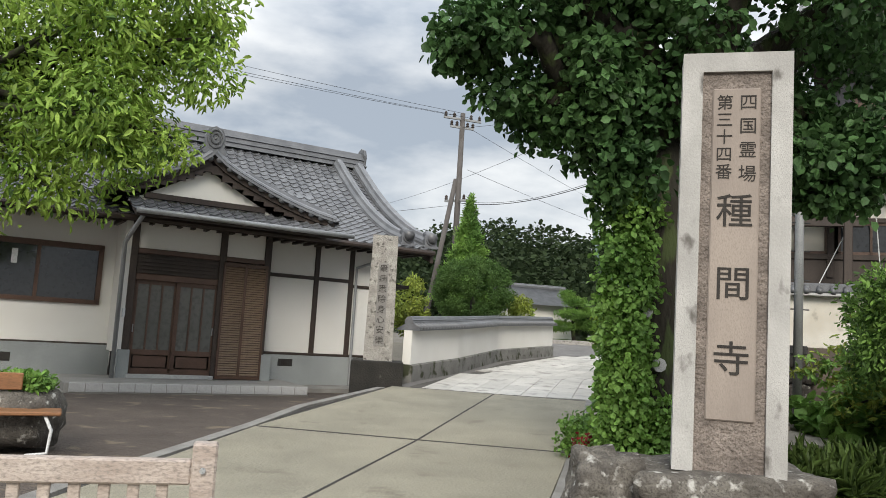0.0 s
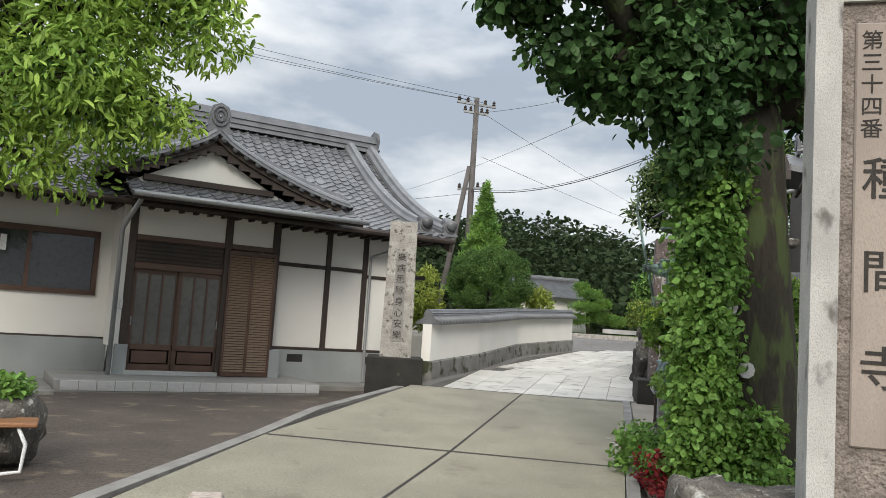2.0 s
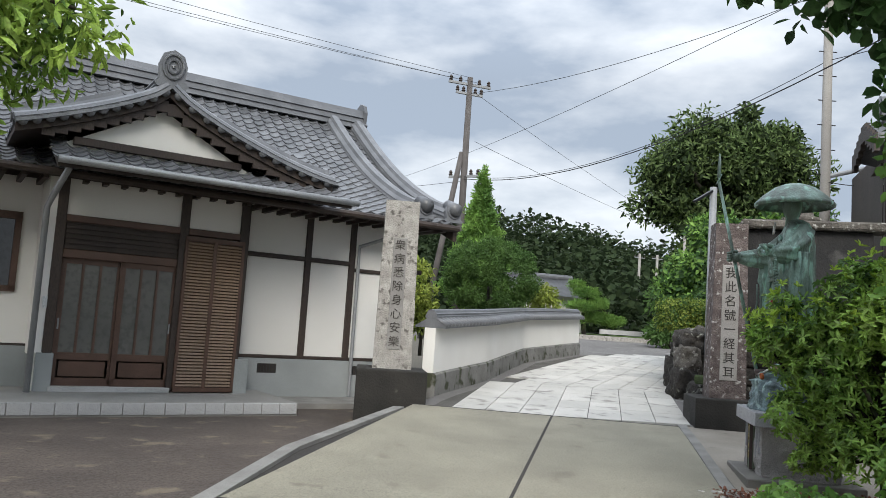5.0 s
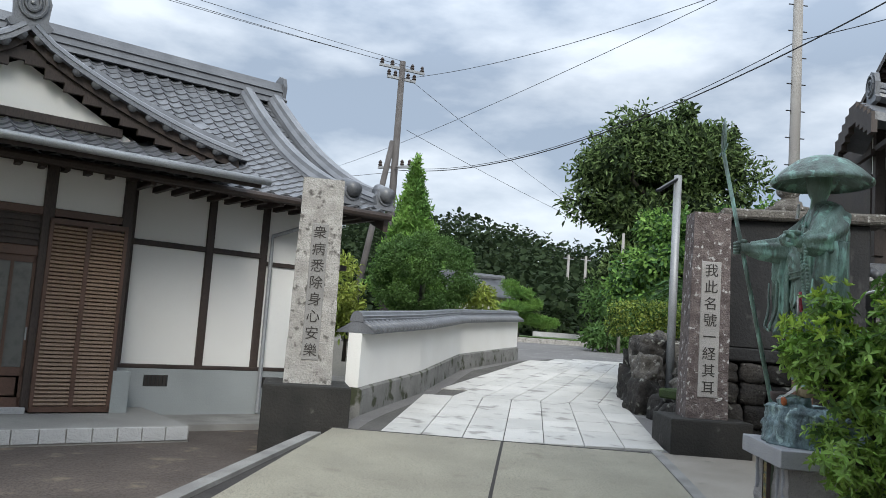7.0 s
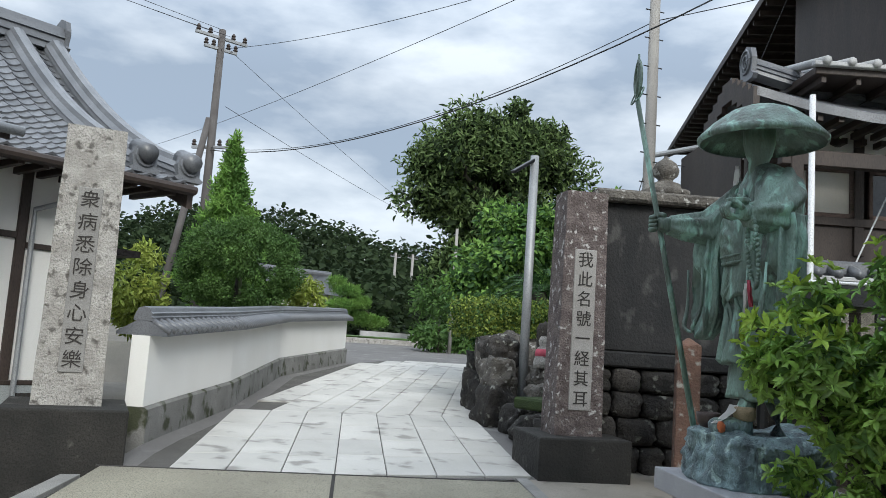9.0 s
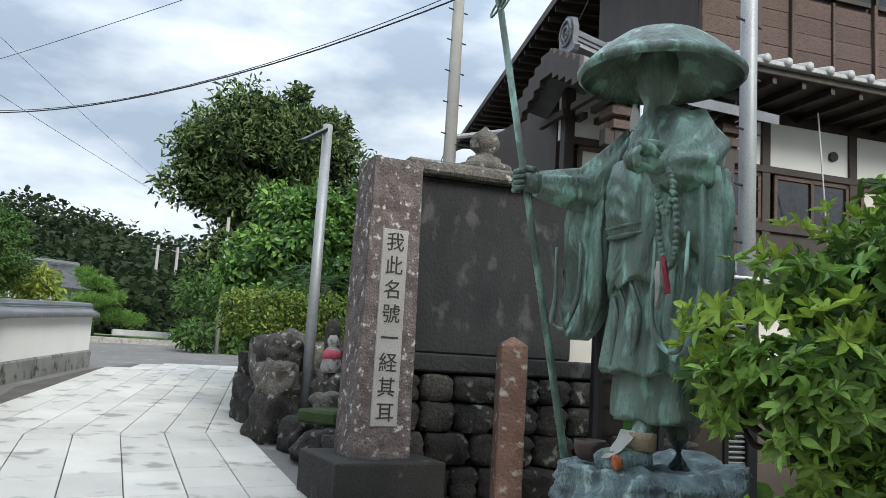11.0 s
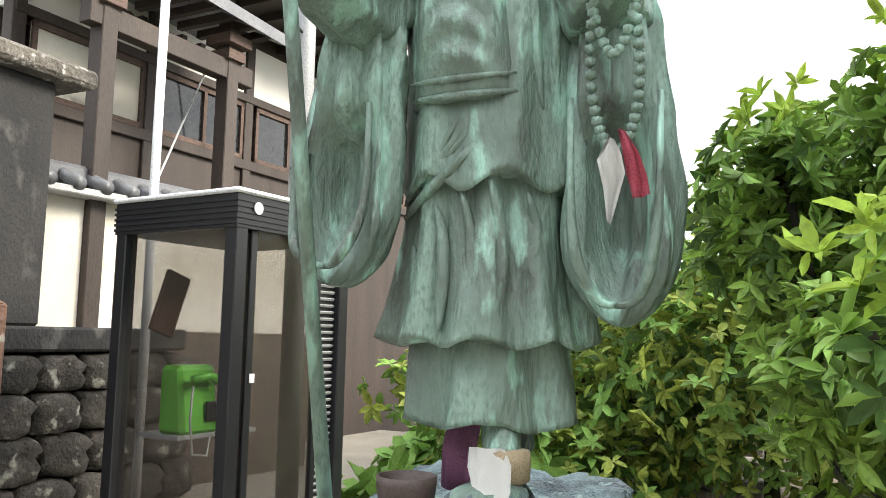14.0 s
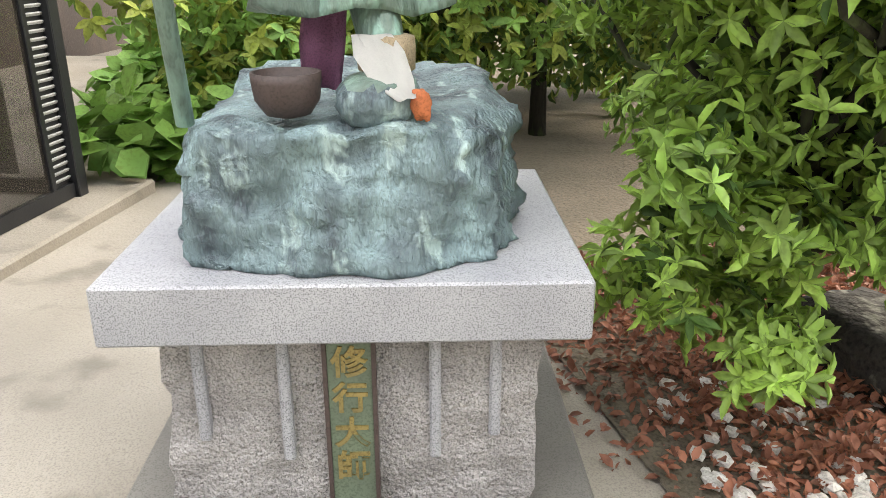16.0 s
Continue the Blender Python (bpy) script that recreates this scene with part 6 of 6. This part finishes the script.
# ---- plants ----
def tree(name, x, y, trunk_pts, r, crown_parts, label, bark=BARK, ends=(), seed=1, extra=None):
    t = thing(name, pose(0, 0, 0), label, "tree" if "tree" in name or name in ("conifer", "pine") else "plant")
    b = bmesh.new()
    tube(b, trunk_pts, [r * (1 - 0.5 * k / max(1, len(trunk_pts) - 1)) for k in range(len(trunk_pts))], 12)
    if ends:
        limbs(b, trunk_pts[-1], ends, r * 0.5, 0.015, seed)
    part("trunk", b, bark, t, smooth=True)
    for k, (nm, clumps, per, size, material, kw) in enumerate(crown_parts):
        crown(nm, clumps, per, size, material, seed * 10 + k, t, **kw)
    return t


# light green tree over the fence
fc = blob_clumps(11, 34, (-5.3, 8.9, 3.75), (1.7, 1.2, 1.35), 0.55) + blob_clumps(12, 24, (-3.75, 9.7, 4.6), (0.95, 0.9, 1.3), 0.45) + blob_clumps(13, 12, (-6.6, 8.6, 2.9), (1.0, 0.7, 0.7), 0.42) + blob_clumps(14, 34, (-6.3, 9.6, 6.0), (2.6, 1.4, 1.7), 0.7) + blob_clumps(15, 8, (-3.9, 9.6, 3.3), (0.7, 0.6, 0.4), 0.3)
fc += [(-4.6, 8.9, 2.55, 0.3, 0.3, 0.3), (-5.1, 8.8, 2.35, 0.28, 0.28, 0.3), (-5.7, 8.8, 2.4, 0.4, 0.4, 0.25)]
fc = [(1.12 * x, 1.15 * y, 1.2 + 1.15 * (z - 1.2), 1.15 * a, 1.15 * b, 1.15 * c) for x, y, z, a, b, c in fc]
# inner_crown: darker leaves deep in the clumps, crown shade painted by colour
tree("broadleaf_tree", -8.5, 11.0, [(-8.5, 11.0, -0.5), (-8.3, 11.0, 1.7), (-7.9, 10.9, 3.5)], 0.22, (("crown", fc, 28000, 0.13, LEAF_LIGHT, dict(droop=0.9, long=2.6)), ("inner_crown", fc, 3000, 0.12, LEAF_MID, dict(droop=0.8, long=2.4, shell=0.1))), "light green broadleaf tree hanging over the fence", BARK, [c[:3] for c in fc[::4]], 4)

# ivy-clad tree beside the drive
ic = blob_clumps(21, 46, (2.9, 8.9, 5.0), (2.3, 1.7, 1.7), 0.55) + blob_clumps(22, 16, (1.2, 8.4, 3.9), (0.75, 0.7, 0.45), 0.34) + blob_clumps(23, 14, (0.35, 8.2, 4.5), (0.6, 0.5, 0.5), 0.28) + blob_clumps(24, 12, (1.75, 8.5, 3.2), (0.35, 0.5, 0.5), 0.3) + blob_clumps(25, 24, (4.2, 8.8, 3.6), (0.9, 1.0, 0.7), 0.42)
ivy = [(2.0 + 0.12 * math.sin(3.1 * k), 8.55 + 0.1 * math.cos(2 * k), 0.15 + 0.145 * k, 0.3, 0.32, 0.2) for k in range(19)]
ivy += [(1.95, 8.35, 0.2 + 0.2 * k, 0.28 - 0.01 * k, 0.3, 0.2) for k in range(7)] + [(2.35, 8.3, 0.1 + 0.15 * k, 0.3, 0.2, 0.15) for k in range(4)]
tree("ivy_tree", 2.45, 8.9, [(2.6, 9.0, -0.35), (2.55, 8.95, 0.8), (2.5, 8.9, 2.2), (2.5, 8.9, 3.6)], 0.56, (("crown", ic, 34000, 0.1, LEAF_DARK, dict(long=1.15, droop=0.5)), ("ivy", ivy, 12000, 0.066, LEAF_IVY, dict(long=1.15, droop=0.5)), ("inner_crown", ic, 5000, 0.1, LEAF_DARK, dict(long=1.1, shell=0.1))), "big dark tree thickly covered in ivy", BARK, [c[:3] for c in ic[::5]], 6)
for x, y, z in ((2.2, 8.47, 1.55), (2.35, 8.42, 1.0)):
    solid("lichen_patch", tube(bmesh.new(), [(x, y, z), (x, y + 0.05, z)], 0.075, 9), TILEWHITE, "pale lichen patch on the dark trunk", "lichen")
crimson = thing("red_seedling", Matrix(), "small crimson-leaved seedlings beside the kerb", "plant")
crown("leaves", scatter(5, 9, (1.72, 2.0), (8.2, 9.6), (-0.2, 0.1), 0.1), 700, 0.05, REDLEAF, 5, crimson)
low = thing("ground_cover", Matrix(), "low green ground cover plants beside the kerb", "plant", kind="stuff")
crown("leaves", scatter(6, 40, (1.75, 2.6), (7.2, 10.8), (-0.2, 0.15), 0.2), 6000, 0.06, LEAF_IVY, 6, low, long=1.2)

# glossy shrub beside the statue
sc = blob_clumps(37, 7, (2.5, 12.25, 1.42), (0.16, 0.14, 0.16), 0.1) + blob_clumps(38, 24, (3.75, 12.05, 1.85), (0.6, 0.4, 0.5), 0.2) + blob_clumps(31, 30, (3.55, 11.5, 0.95), (1.05, 0.8, 0.8), 0.24, hollow=0.5) + blob_clumps(32, 24, (3.05, 11.75, 1.3), (0.5, 0.5, 0.6), 0.2) + blob_clumps(34, 12, (3.7, 11.3, 1.75), (0.6, 0.5, 0.35), 0.2) + blob_clumps(35, 9, (2.62, 12.0, 1.4), (0.2, 0.28, 0.35), 0.13) + blob_clumps(36, 12, (2.8, 11.7, 1.05), (0.3, 0.3, 0.6), 0.16) + scatter(33, 10, (2.75, 3.3), (11.9, 12.45), (0.2, 0.95), 0.17)
# inner leaves take a darker green: the shade inside the shrub is in their colour
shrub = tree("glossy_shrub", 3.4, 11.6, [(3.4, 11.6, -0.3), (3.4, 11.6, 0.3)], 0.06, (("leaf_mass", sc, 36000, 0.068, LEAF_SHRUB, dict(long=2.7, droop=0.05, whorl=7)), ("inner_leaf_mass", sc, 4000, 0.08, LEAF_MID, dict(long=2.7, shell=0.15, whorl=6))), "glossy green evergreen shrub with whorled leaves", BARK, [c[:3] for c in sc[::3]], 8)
crown("new_growth", [(c[0], c[1], c[2] + 0.15, 0.12, 0.12, 0.1) for c in sc if c[2] > 1.1], 1500, 0.068, LEAF_LIME, 9, shrub, "lime green new shoots", long=2.7, droop=-0.3, whorl=6)
# garden behind the statue and the booth
gb = scatter(41, 60, (6.0, 10.5), (8.0, 12.6), (0.2, 1.9), 0.5) + scatter(42, 30, (6.5, 9.5), (12.3, 14.2), (0.2, 1.1), 0.35)
garden = tree("garden_shrub", 7.5, 11, [(7.5, 11, -0.3), (7.5, 11, 1.0)], 0.08, (("leaf_mass", gb, 9000, 0.12, LEAF_IVY, dict(long=2.2, whorl=5)), ("bright_leaf_mass", gb, 9000, 0.11, LEAF_YELLOW, dict(long=2.2, whorl=5))), "dense mixed garden shrubs behind the statue", BARK, [c[:3] for c in gb[::6]], 12)
fuki = thing("round_leaf_plant", Matrix(), "large round-leaved ground plants beside the booth", "plant", kind="stuff")
crown("leaves", scatter(43, 40, (6.3, 8.6), (12.6, 14.3), (0.0, 0.35), 0.25), 1600, 0.2, LEAF_IVY, 43, fuki, long=0.95, flat=2.0)
# trees and shrubs right of the first stone
rc = blob_clumps(51, 26, (6.0, 9.8, 1.7), (0.9, 0.9, 0.75), 0.35)
# inner crown leaves are coloured darker, as shaded depth under the outer ones
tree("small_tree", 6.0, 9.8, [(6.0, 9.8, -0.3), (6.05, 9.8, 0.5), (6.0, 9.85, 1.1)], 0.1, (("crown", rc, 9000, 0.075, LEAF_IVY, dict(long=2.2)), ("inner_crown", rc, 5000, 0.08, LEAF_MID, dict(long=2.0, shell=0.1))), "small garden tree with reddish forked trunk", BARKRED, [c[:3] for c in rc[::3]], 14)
tc2 = scatter(52, 50, (6.8, 14), (9.5, 13), (0.3, 2.0), 0.6)
# darker second set of leaves gives the shrubs their inner shade by colour
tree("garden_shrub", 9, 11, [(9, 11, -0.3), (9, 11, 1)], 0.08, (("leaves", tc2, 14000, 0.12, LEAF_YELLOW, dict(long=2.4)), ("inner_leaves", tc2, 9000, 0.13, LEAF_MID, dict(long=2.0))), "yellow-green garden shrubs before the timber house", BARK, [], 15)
gr = thing("grass_tuft", Matrix(), "long green grass behind the first stone", "grass", kind="stuff")
crown("blades", scatter(53, 60, (3.6, 7.5), (7.8, 9.4), (-0.25, -0.1), 0.22), 9000, 0.3, GRASS, 53, gr, long=16, droop=-0.6)
lit = thing("leaf_litter", Matrix(), "reddish-brown fallen leaves on the bed", "leaf litter", kind="stuff")
crown("leaves", [(2.3 + 0.35 * (k % 7), 10.6 + 0.22 * (k // 7), g(11.5) + 0.02, 0.3, 0.3, 0.03) for k in range(56)], 12000, 0.045, LITTER, 54, lit, long=1.8, flat=3)
peb = thing("pebbles", Matrix(), "white and brown pebbles scattered on the bed", "pebbles", kind="stuff")
pb = bmesh.new()
q = random.Random(8)
for k in range(330):
    x, y = q.uniform(1.95, 3.4), q.uniform(10.9, 12.25)
    r = q.uniform(0.012, 0.032)
    boulder(pb, x, y, g(y) + 0.0, r * q.uniform(1, 1.5), r, r * 0.7, k, 1, 0.2, 0.3)
part("stones", pb, PEBBLE, peb)
b2 = bmesh.new()
boulder(b2, 3.3, 11.25, -0.1, 0.3, 0.2, 0.14, 77, 3, 0.15, 0.7)
solid("edging_rock", b2, DARKROCK, "dark flat edging rock under the shrub", "rock", smooth=True)
# path and steps in the garden
for k in range(3):
    solid("garden_step", slab(-0.8, 0.8, -0.2, 0.2, 0, 0.14, 0.02), OLDSTONE, "worn stone garden step", "step", pose(10.2 + 0.45 * k, 11.6 - 0.1 * k, -0.2 + 0.13 * k, 0, 0, -102), group="garden steps")

# clipped bush and conifer behind the wall
cb = blob_clumps(61, 150, (1.15, 28.0, 2.75), (1.3, 1.25, 1.1), 0.24, 0.3, 0.85)
tree("round_topiary_tree", 1.15, 28, [(1.15, 28, 0.2), (1.15, 28, 2.5)], 0.15, (("crown", cb, 44000, 0.06, LEAF_MID, dict(long=1.8)),), "dense round clipped evergreen behind the wall", BARK, [], 16)
cn = [(1.0 + 0.5 * (1 - k / 22) * math.sin(2.4 * k), 31.4 + 0.5 * (1 - k / 22) * math.cos(2.4 * k), 2.2 + 0.2 * k, 0.95 * (1 - k / 22.5) + 0.04, 0.95 * (1 - k / 22.5) + 0.04, 0.36) for k in range(22)]
tree("conifer", 1.0, 31.4, [(1.0, 31.4, 0.5), (1.0, 31.4, 6.4)], 0.12, (("crown", cn, 26000, 0.15, LEAF_IVY, dict(long=3.5, droop=-0.7)),), "slender pointed green conifer", BARK, [], 17)
yl = scatter(62, 10, (-1.4, -0.2), (27, 29), (1.3, 2.9), 0.45) + scatter(63, 6, (2.5, 3.3), (29, 30.5), (1.5, 2.5), 0.35)
tree("yellow_bush", -0.8, 28, [(-0.8, 28, 0.3), (-0.8, 28, 1.5)], 0.06, (("leaves", yl, 4500, 0.15, LEAF_YELLOW, dict(long=2.5)),), "yellow-green bush behind the garden wall", BARK, [], 18)
# tall tree and mixed greenery along the road
bt = blob_clumps(64, 60, (15.2, 47.0, 9.6), (4.4, 3.5, 3.2), 1.3) + blob_clumps(65, 20, (17.0, 47, 12.2), (1.8, 2, 2.0), 0.9) + blob_clumps(66, 20, (14.5, 46.0, 5.0), (2.8, 2, 1.6), 1.0)
# the inner crown's near-black green stands in for shade within the tree
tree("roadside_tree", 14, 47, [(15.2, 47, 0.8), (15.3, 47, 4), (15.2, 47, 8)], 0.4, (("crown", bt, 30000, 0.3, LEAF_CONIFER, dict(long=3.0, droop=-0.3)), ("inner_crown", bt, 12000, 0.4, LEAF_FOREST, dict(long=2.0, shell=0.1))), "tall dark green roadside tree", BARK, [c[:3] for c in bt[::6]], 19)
vm = blob_clumps(67, 40, (7.3, 25.6, 2.9), (1.5, 1.4, 1.9), 0.5) + blob_clumps(68, 14, (8.7, 25, 4.0), (1.2, 1.0, 1.0), 0.4)
# dark leaves fill the crown's depth, shading it by colour
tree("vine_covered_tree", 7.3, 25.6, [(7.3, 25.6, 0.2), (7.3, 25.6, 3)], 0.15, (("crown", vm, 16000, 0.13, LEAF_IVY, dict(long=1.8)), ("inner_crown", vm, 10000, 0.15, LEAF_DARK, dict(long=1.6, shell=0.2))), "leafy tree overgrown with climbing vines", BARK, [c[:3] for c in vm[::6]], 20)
hc = [(4.75 + 0.28 * i, 21.4 + 0.35 * j, 1.62 + 0.2 * k, 0.2, 0.24, 0.16) for i in range(5) for j in range(5) for k in range(3)]
# darker leaves among the yellow-green put shade between them into the colour
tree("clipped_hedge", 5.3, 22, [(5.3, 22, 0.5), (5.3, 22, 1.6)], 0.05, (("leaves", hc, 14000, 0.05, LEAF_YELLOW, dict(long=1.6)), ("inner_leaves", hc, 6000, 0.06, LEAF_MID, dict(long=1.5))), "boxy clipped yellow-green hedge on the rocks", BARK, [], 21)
# cycad: arching fronds of narrow leaflets
cy = thing("cycad", pose(6.6, 23.2, 2.0), "dark green cycad with arching feathery fronds", "plant")
part("trunk", lathe(bmesh.new(), [(0.2, -1.9), (0.22, 0.2), (0.12, 0.45)], 12), BARK, cy, smooth=True)
q = random.Random(4)
for k in range(26):
    ang, rise, ln = q.uniform(0, 6.28), q.uniform(0.2, 1.0), q.uniform(0.9, 1.4)
    b2 = bmesh.new()
    spine = [Vector((math.cos(ang) * ln * t, math.sin(ang) * ln * t, 0.45 + rise * ln * t - 0.75 * ln * t * t)) for t in (j / 12 for j in range(13))]
    tube(b2, spine, 0.012, 5)
    sd = Vector((-math.sin(ang), math.cos(ang), 0))
    for j in range(1, 13):
        for s2 in (-1, 1):
            for h in (0, 0.5):
                p0 = spine[j].lerp(spine[j - 1], h)
                w = (spine[j] - spine[j - 1]).normalized()
                p1 = p0 + (sd * s2 + w * 0.6 + Vector((0, 0, 0.2))) * 0.24 * math.sin(math.pi * (0.1 + 0.85 * j / 13))
                b2.faces.new([b2.verts.new(p) for p in (p0 - w * 0.014, p1, p0 + w * 0.014)])
    part("frond", b2, LEAF_DARK, cy)
# roadside plants at the bend
rp = scatter(69, 14, (9.7, 12.5), (39.5, 41.5), (0.9, 1.9), 0.5) + scatter(70, 20, (12, 20), (41, 50), (1, 4.0), 1.2)
tree("roadside_shrub", 10, 40, [(10.4, 40, 0.6), (10.4, 40, 2)], 0.08, (("leaves", rp, 16000, 0.22, LEAF_MID, dict(long=2.0)),), "wild green shrubs along the bend", BARK, [], 22)
pc = [(8.3 + dx, 48.4 + dy, 2.0 + dz, r, r, 0.3) for dx, dy, dz, r in ((-0.9, 0, 0.0, 0.9), (0.8, 0.3, 0.15, 0.9), (-0.3, -0.4, 0.75, 0.9), (0.7, 0.2, 0.95, 0.65), (0, 0, 1.5, 0.75), (-0.5, 0.3, 1.9, 0.45), (1.5, 0, 0.0, 0.7))]
tree("pine", 8.3, 48.4, [(8.3, 48.4, 0.9), (8.1, 48.3, 2.2), (8.4, 48.4, 3.4)], 0.14, (("needles", pc, 12000, 0.16, LEAF_IVY, dict(long=6, droop=-0.8)),), "layered cloud-pruned garden pine", BARK, [c[:3] for c in pc], 23)
gl = thing("far_grass", Matrix(), "green grass bank beyond the bend", "grass", kind="stuff")
part("bank", joined((7.0, 32, 50, 75, 0.9, 1.25)), mat("far_lawn", (0.12, 0.2, 0.05), (0.08, 0.14, 0.04), 0.95, 0.5, 20, 0.5), gl)
solid("far_kerb_wall", slab(5.0, 16, 44.8, 45.2, 0.9, 1.2, 0.02), OLDSTONE, "low rough stone edging at the bend", "wall", kind="structure")
solid("far_rail", joined((9.0, 30, 47.8, 48.0, 1.3, 1.55)), TILEWHITE, "pale concrete barrier beyond the bend", "barrier", kind="structure")

# wooded hills all around
HR = np.random.RandomState(9)
hill = []
for k in range(1500):
    ang = HR.uniform(-1.0, 1.25)
    d = HR.uniform(85, 170)
    f = (d - 85) / 85
    x, yy = d * math.sin(ang), d * math.cos(ang)
    ridge = 13.2 + 1.8 * math.sin(ang * 7 + 1) + 1.6 * math.sin(ang * 17) - 4.0 * max(0, -ang - 0.1)
    z = 1.0 + f * ridge * 1.25
    r = HR.uniform(2.4, 4.6)
    hill.append((x, yy, z + 1.5, r, r, r * 0.8))
wood = thing("wooded_hill", Matrix(), "dark green wooded hillside in the distance", "forest", kind="stuff")
crown("canopy", hill, 150000, 0.8, LEAF_FOREST, 71, wood, long=1.05, flat=3.0, shell=0.92)
hb = bmesh.new()
rows = []
for a in range(60):
    ang = -1.1 + 2.45 * a / 59
    ridge = 13.2 + 1.8 * math.sin(ang * 7 + 1) + 1.6 * math.sin(ang * 17) - 4.0 * max(0, -ang - 0.1)
    rows.append([hb.verts.new((d * math.sin(ang), d * math.cos(ang), 0.2 + (d - 80) / 90 * ridge * 1.2)) for d in (80, 110, 140, 172)])
for a, b in zip(rows, rows[1:]):
    for k in range(3):
        hb.faces.new((a[k], a[k + 1], b[k + 1], b[k]))
solid("hill_ground", hb, mat("forest_floor", (0.03, 0.045, 0.02), (0.02, 0.03, 0.015), 0.95, 0.2, 2, 0.5), "dark wooded slope under the trees", "hill", kind="structure")
# far roofs among the trees
for x, y, z, w, ang in ((6.0, 52, 3.4, 3.0, 20), (22.0, 62, 4.6, 3.0, -10)):
    fh = thing("far_house", pose(x, y, 0, 0, 0, ang), "distant grey-tiled house roof among the trees", "house")
    part("wall", joined((-w * 0.8, w * 0.8, -1.5, 1.5, 0.9, z)), PLASTER, fh)
    for sgn in (-1, 1):
        rb = bmesh.new()
        vv = [rb.verts.new(p) for p in ((-w, sgn * 2.2, z - 0.1), (w, sgn * 2.2, z - 0.1), (w * 0.8, 0, z + 1.1), (-w * 0.8, 0, z + 1.1))]
        rb.faces.new(vv)
        bmesh.ops.solidify(rb, geom=rb.faces[:], thickness=0.12)
        part("roof", rb, TILE, fh)
    part("ridge", ridge_bar([(-w * 0.8, 0, z + 1.05), (w * 0.8, 0, z + 1.05)]), TILE, fh)

# ---- fence, bench and planter by the start ----
fence = thing("timber_fence", pose(-1.22, 4.4, -0.31, 0, 0, 14), "bleached grey timber picket fence", "fence")
part("end_post", slab(-0.06, 0.07, -0.06, 0.06, 0, 0.84, 0.012), GREYWOOD, fence, "weathered end post")
part("bolt", tube(bmesh.new(), [(0.0, -0.08, 0.7), (0.0, -0.05, 0.7)], 0.016, 10), STEELGREY, fence)
part("rail", slab(-3.4, -0.06, -0.05, 0.03, 0.62, 0.75, 0.01), GREYWOOD, fence)
for k in range(22):
    part("picket", slab(-0.2 - 0.145 * k - 0.03, -0.2 - 0.145 * k + 0.03, -0.015, 0.015, 0.08, 0.64, 0.005), GREYWOOD, fence)
bench = thing("bench", pose(-4.35, 8.3, -0.3, 0, 0, 25), "orange-brown plank bench with white metal legs", "bench")
part("seat", slab(-1.2, 0.5, -0.2, 0.2, 0.4, 0.44, 0.01), BENCH, bench)
part("backrest", slab(-1.2, 0.1, 0.22, 0.25, 0.62, 0.8, 0.01), BENCH, bench)
part("leg", tube(bmesh.new(), [(0.35, -0.15, 0.4), (0.42, -0.15, 0.25), (0.4, -0.15, 0.02), (0.2, -0.15, 0.0)], 0.018, 8), WHITEPAINT, bench, "white bent tube leg", smooth=True)
part("leg", tube(bmesh.new(), [(-0.9, -0.15, 0.4), (-0.95, -0.15, 0.0)], 0.018, 8), WHITEPAINT, bench, smooth=True)
pt = thing("stone_planter", pose(-4.7, 8.9, -0.3), "rough stone planter with small green plants", "planter")
b2 = bmesh.new()
boulder(b2, 0, 0, 0.3, 0.6, 0.45, 0.33, 9, 3, 0.15, 0.7)
part("tub", b2, LICHEN, pt, smooth=True)
crown("foliage", [(0.15 * (k % 6) - 0.4, 0.12 * (k // 6) - 0.2, 0.68, 0.15, 0.15, 0.1) for k in range(18)], 2500, 0.07, LEAF_IVY, 91, pt)

strip("paving_bed", lambda y: (wall_edge(y) + 0.3, float(np.interp(y, [16.6, 18.2, 20.2, 34], [3.2, 3.5, 4.2, 10.2]))), [16.66, 17.6, 18.4, 19.7, 20.8, 22.7, 25.9, 30, 32.4], -0.02, mat("joint_sand", (0.08, 0.075, 0.065), (0.12, 0.11, 0.1), 0.95, 2, 40, 0.4), "dark sand joints under the pale pavers", "joint")
# ---- pale pavers: last, piece by piece ----
pave = thing("paving", Matrix(), "pale stone paving in long bands with dark joints", "pavement", kind="structure")
BEND = 20.8
for band in range(-3, 7):
    def left(y, b=band):
        if y <= BEND:
            return 1.24 + 0.53 * b + (y - 16.6) * 0.2355
        return 1.24 + 0.53 * b + (BEND - 16.6) * 0.2355 + (y - BEND) * 0.432
    q = random.Random(band + 50)
    y = 16.64
    while y < 32.5:
        y1 = min(y + q.uniform(0.85, 1.15), 32.6)
        if y < BEND < y1 + 0.3:
            y1 = BEND
        xa, xb = left((y + y1) / 2), left((y + y1) / 2) + 0.53
        edge = float(np.interp(y, [16.6, 18.2, 20.2, 34], [3.25, 3.45, 4.15, 10.2]))
        if xa > wall_edge(y) + 0.25 + 0.035 * (y - 17) and xb < edge + 0.62:
            part("paver", slab_piece([(left(y), y), (left(y) + 0.53, y), (left(y1) + 0.53, y1), (left(y1), y1)], 0.0, 0.08, 0.011), PAVER, pave)
        y = y1
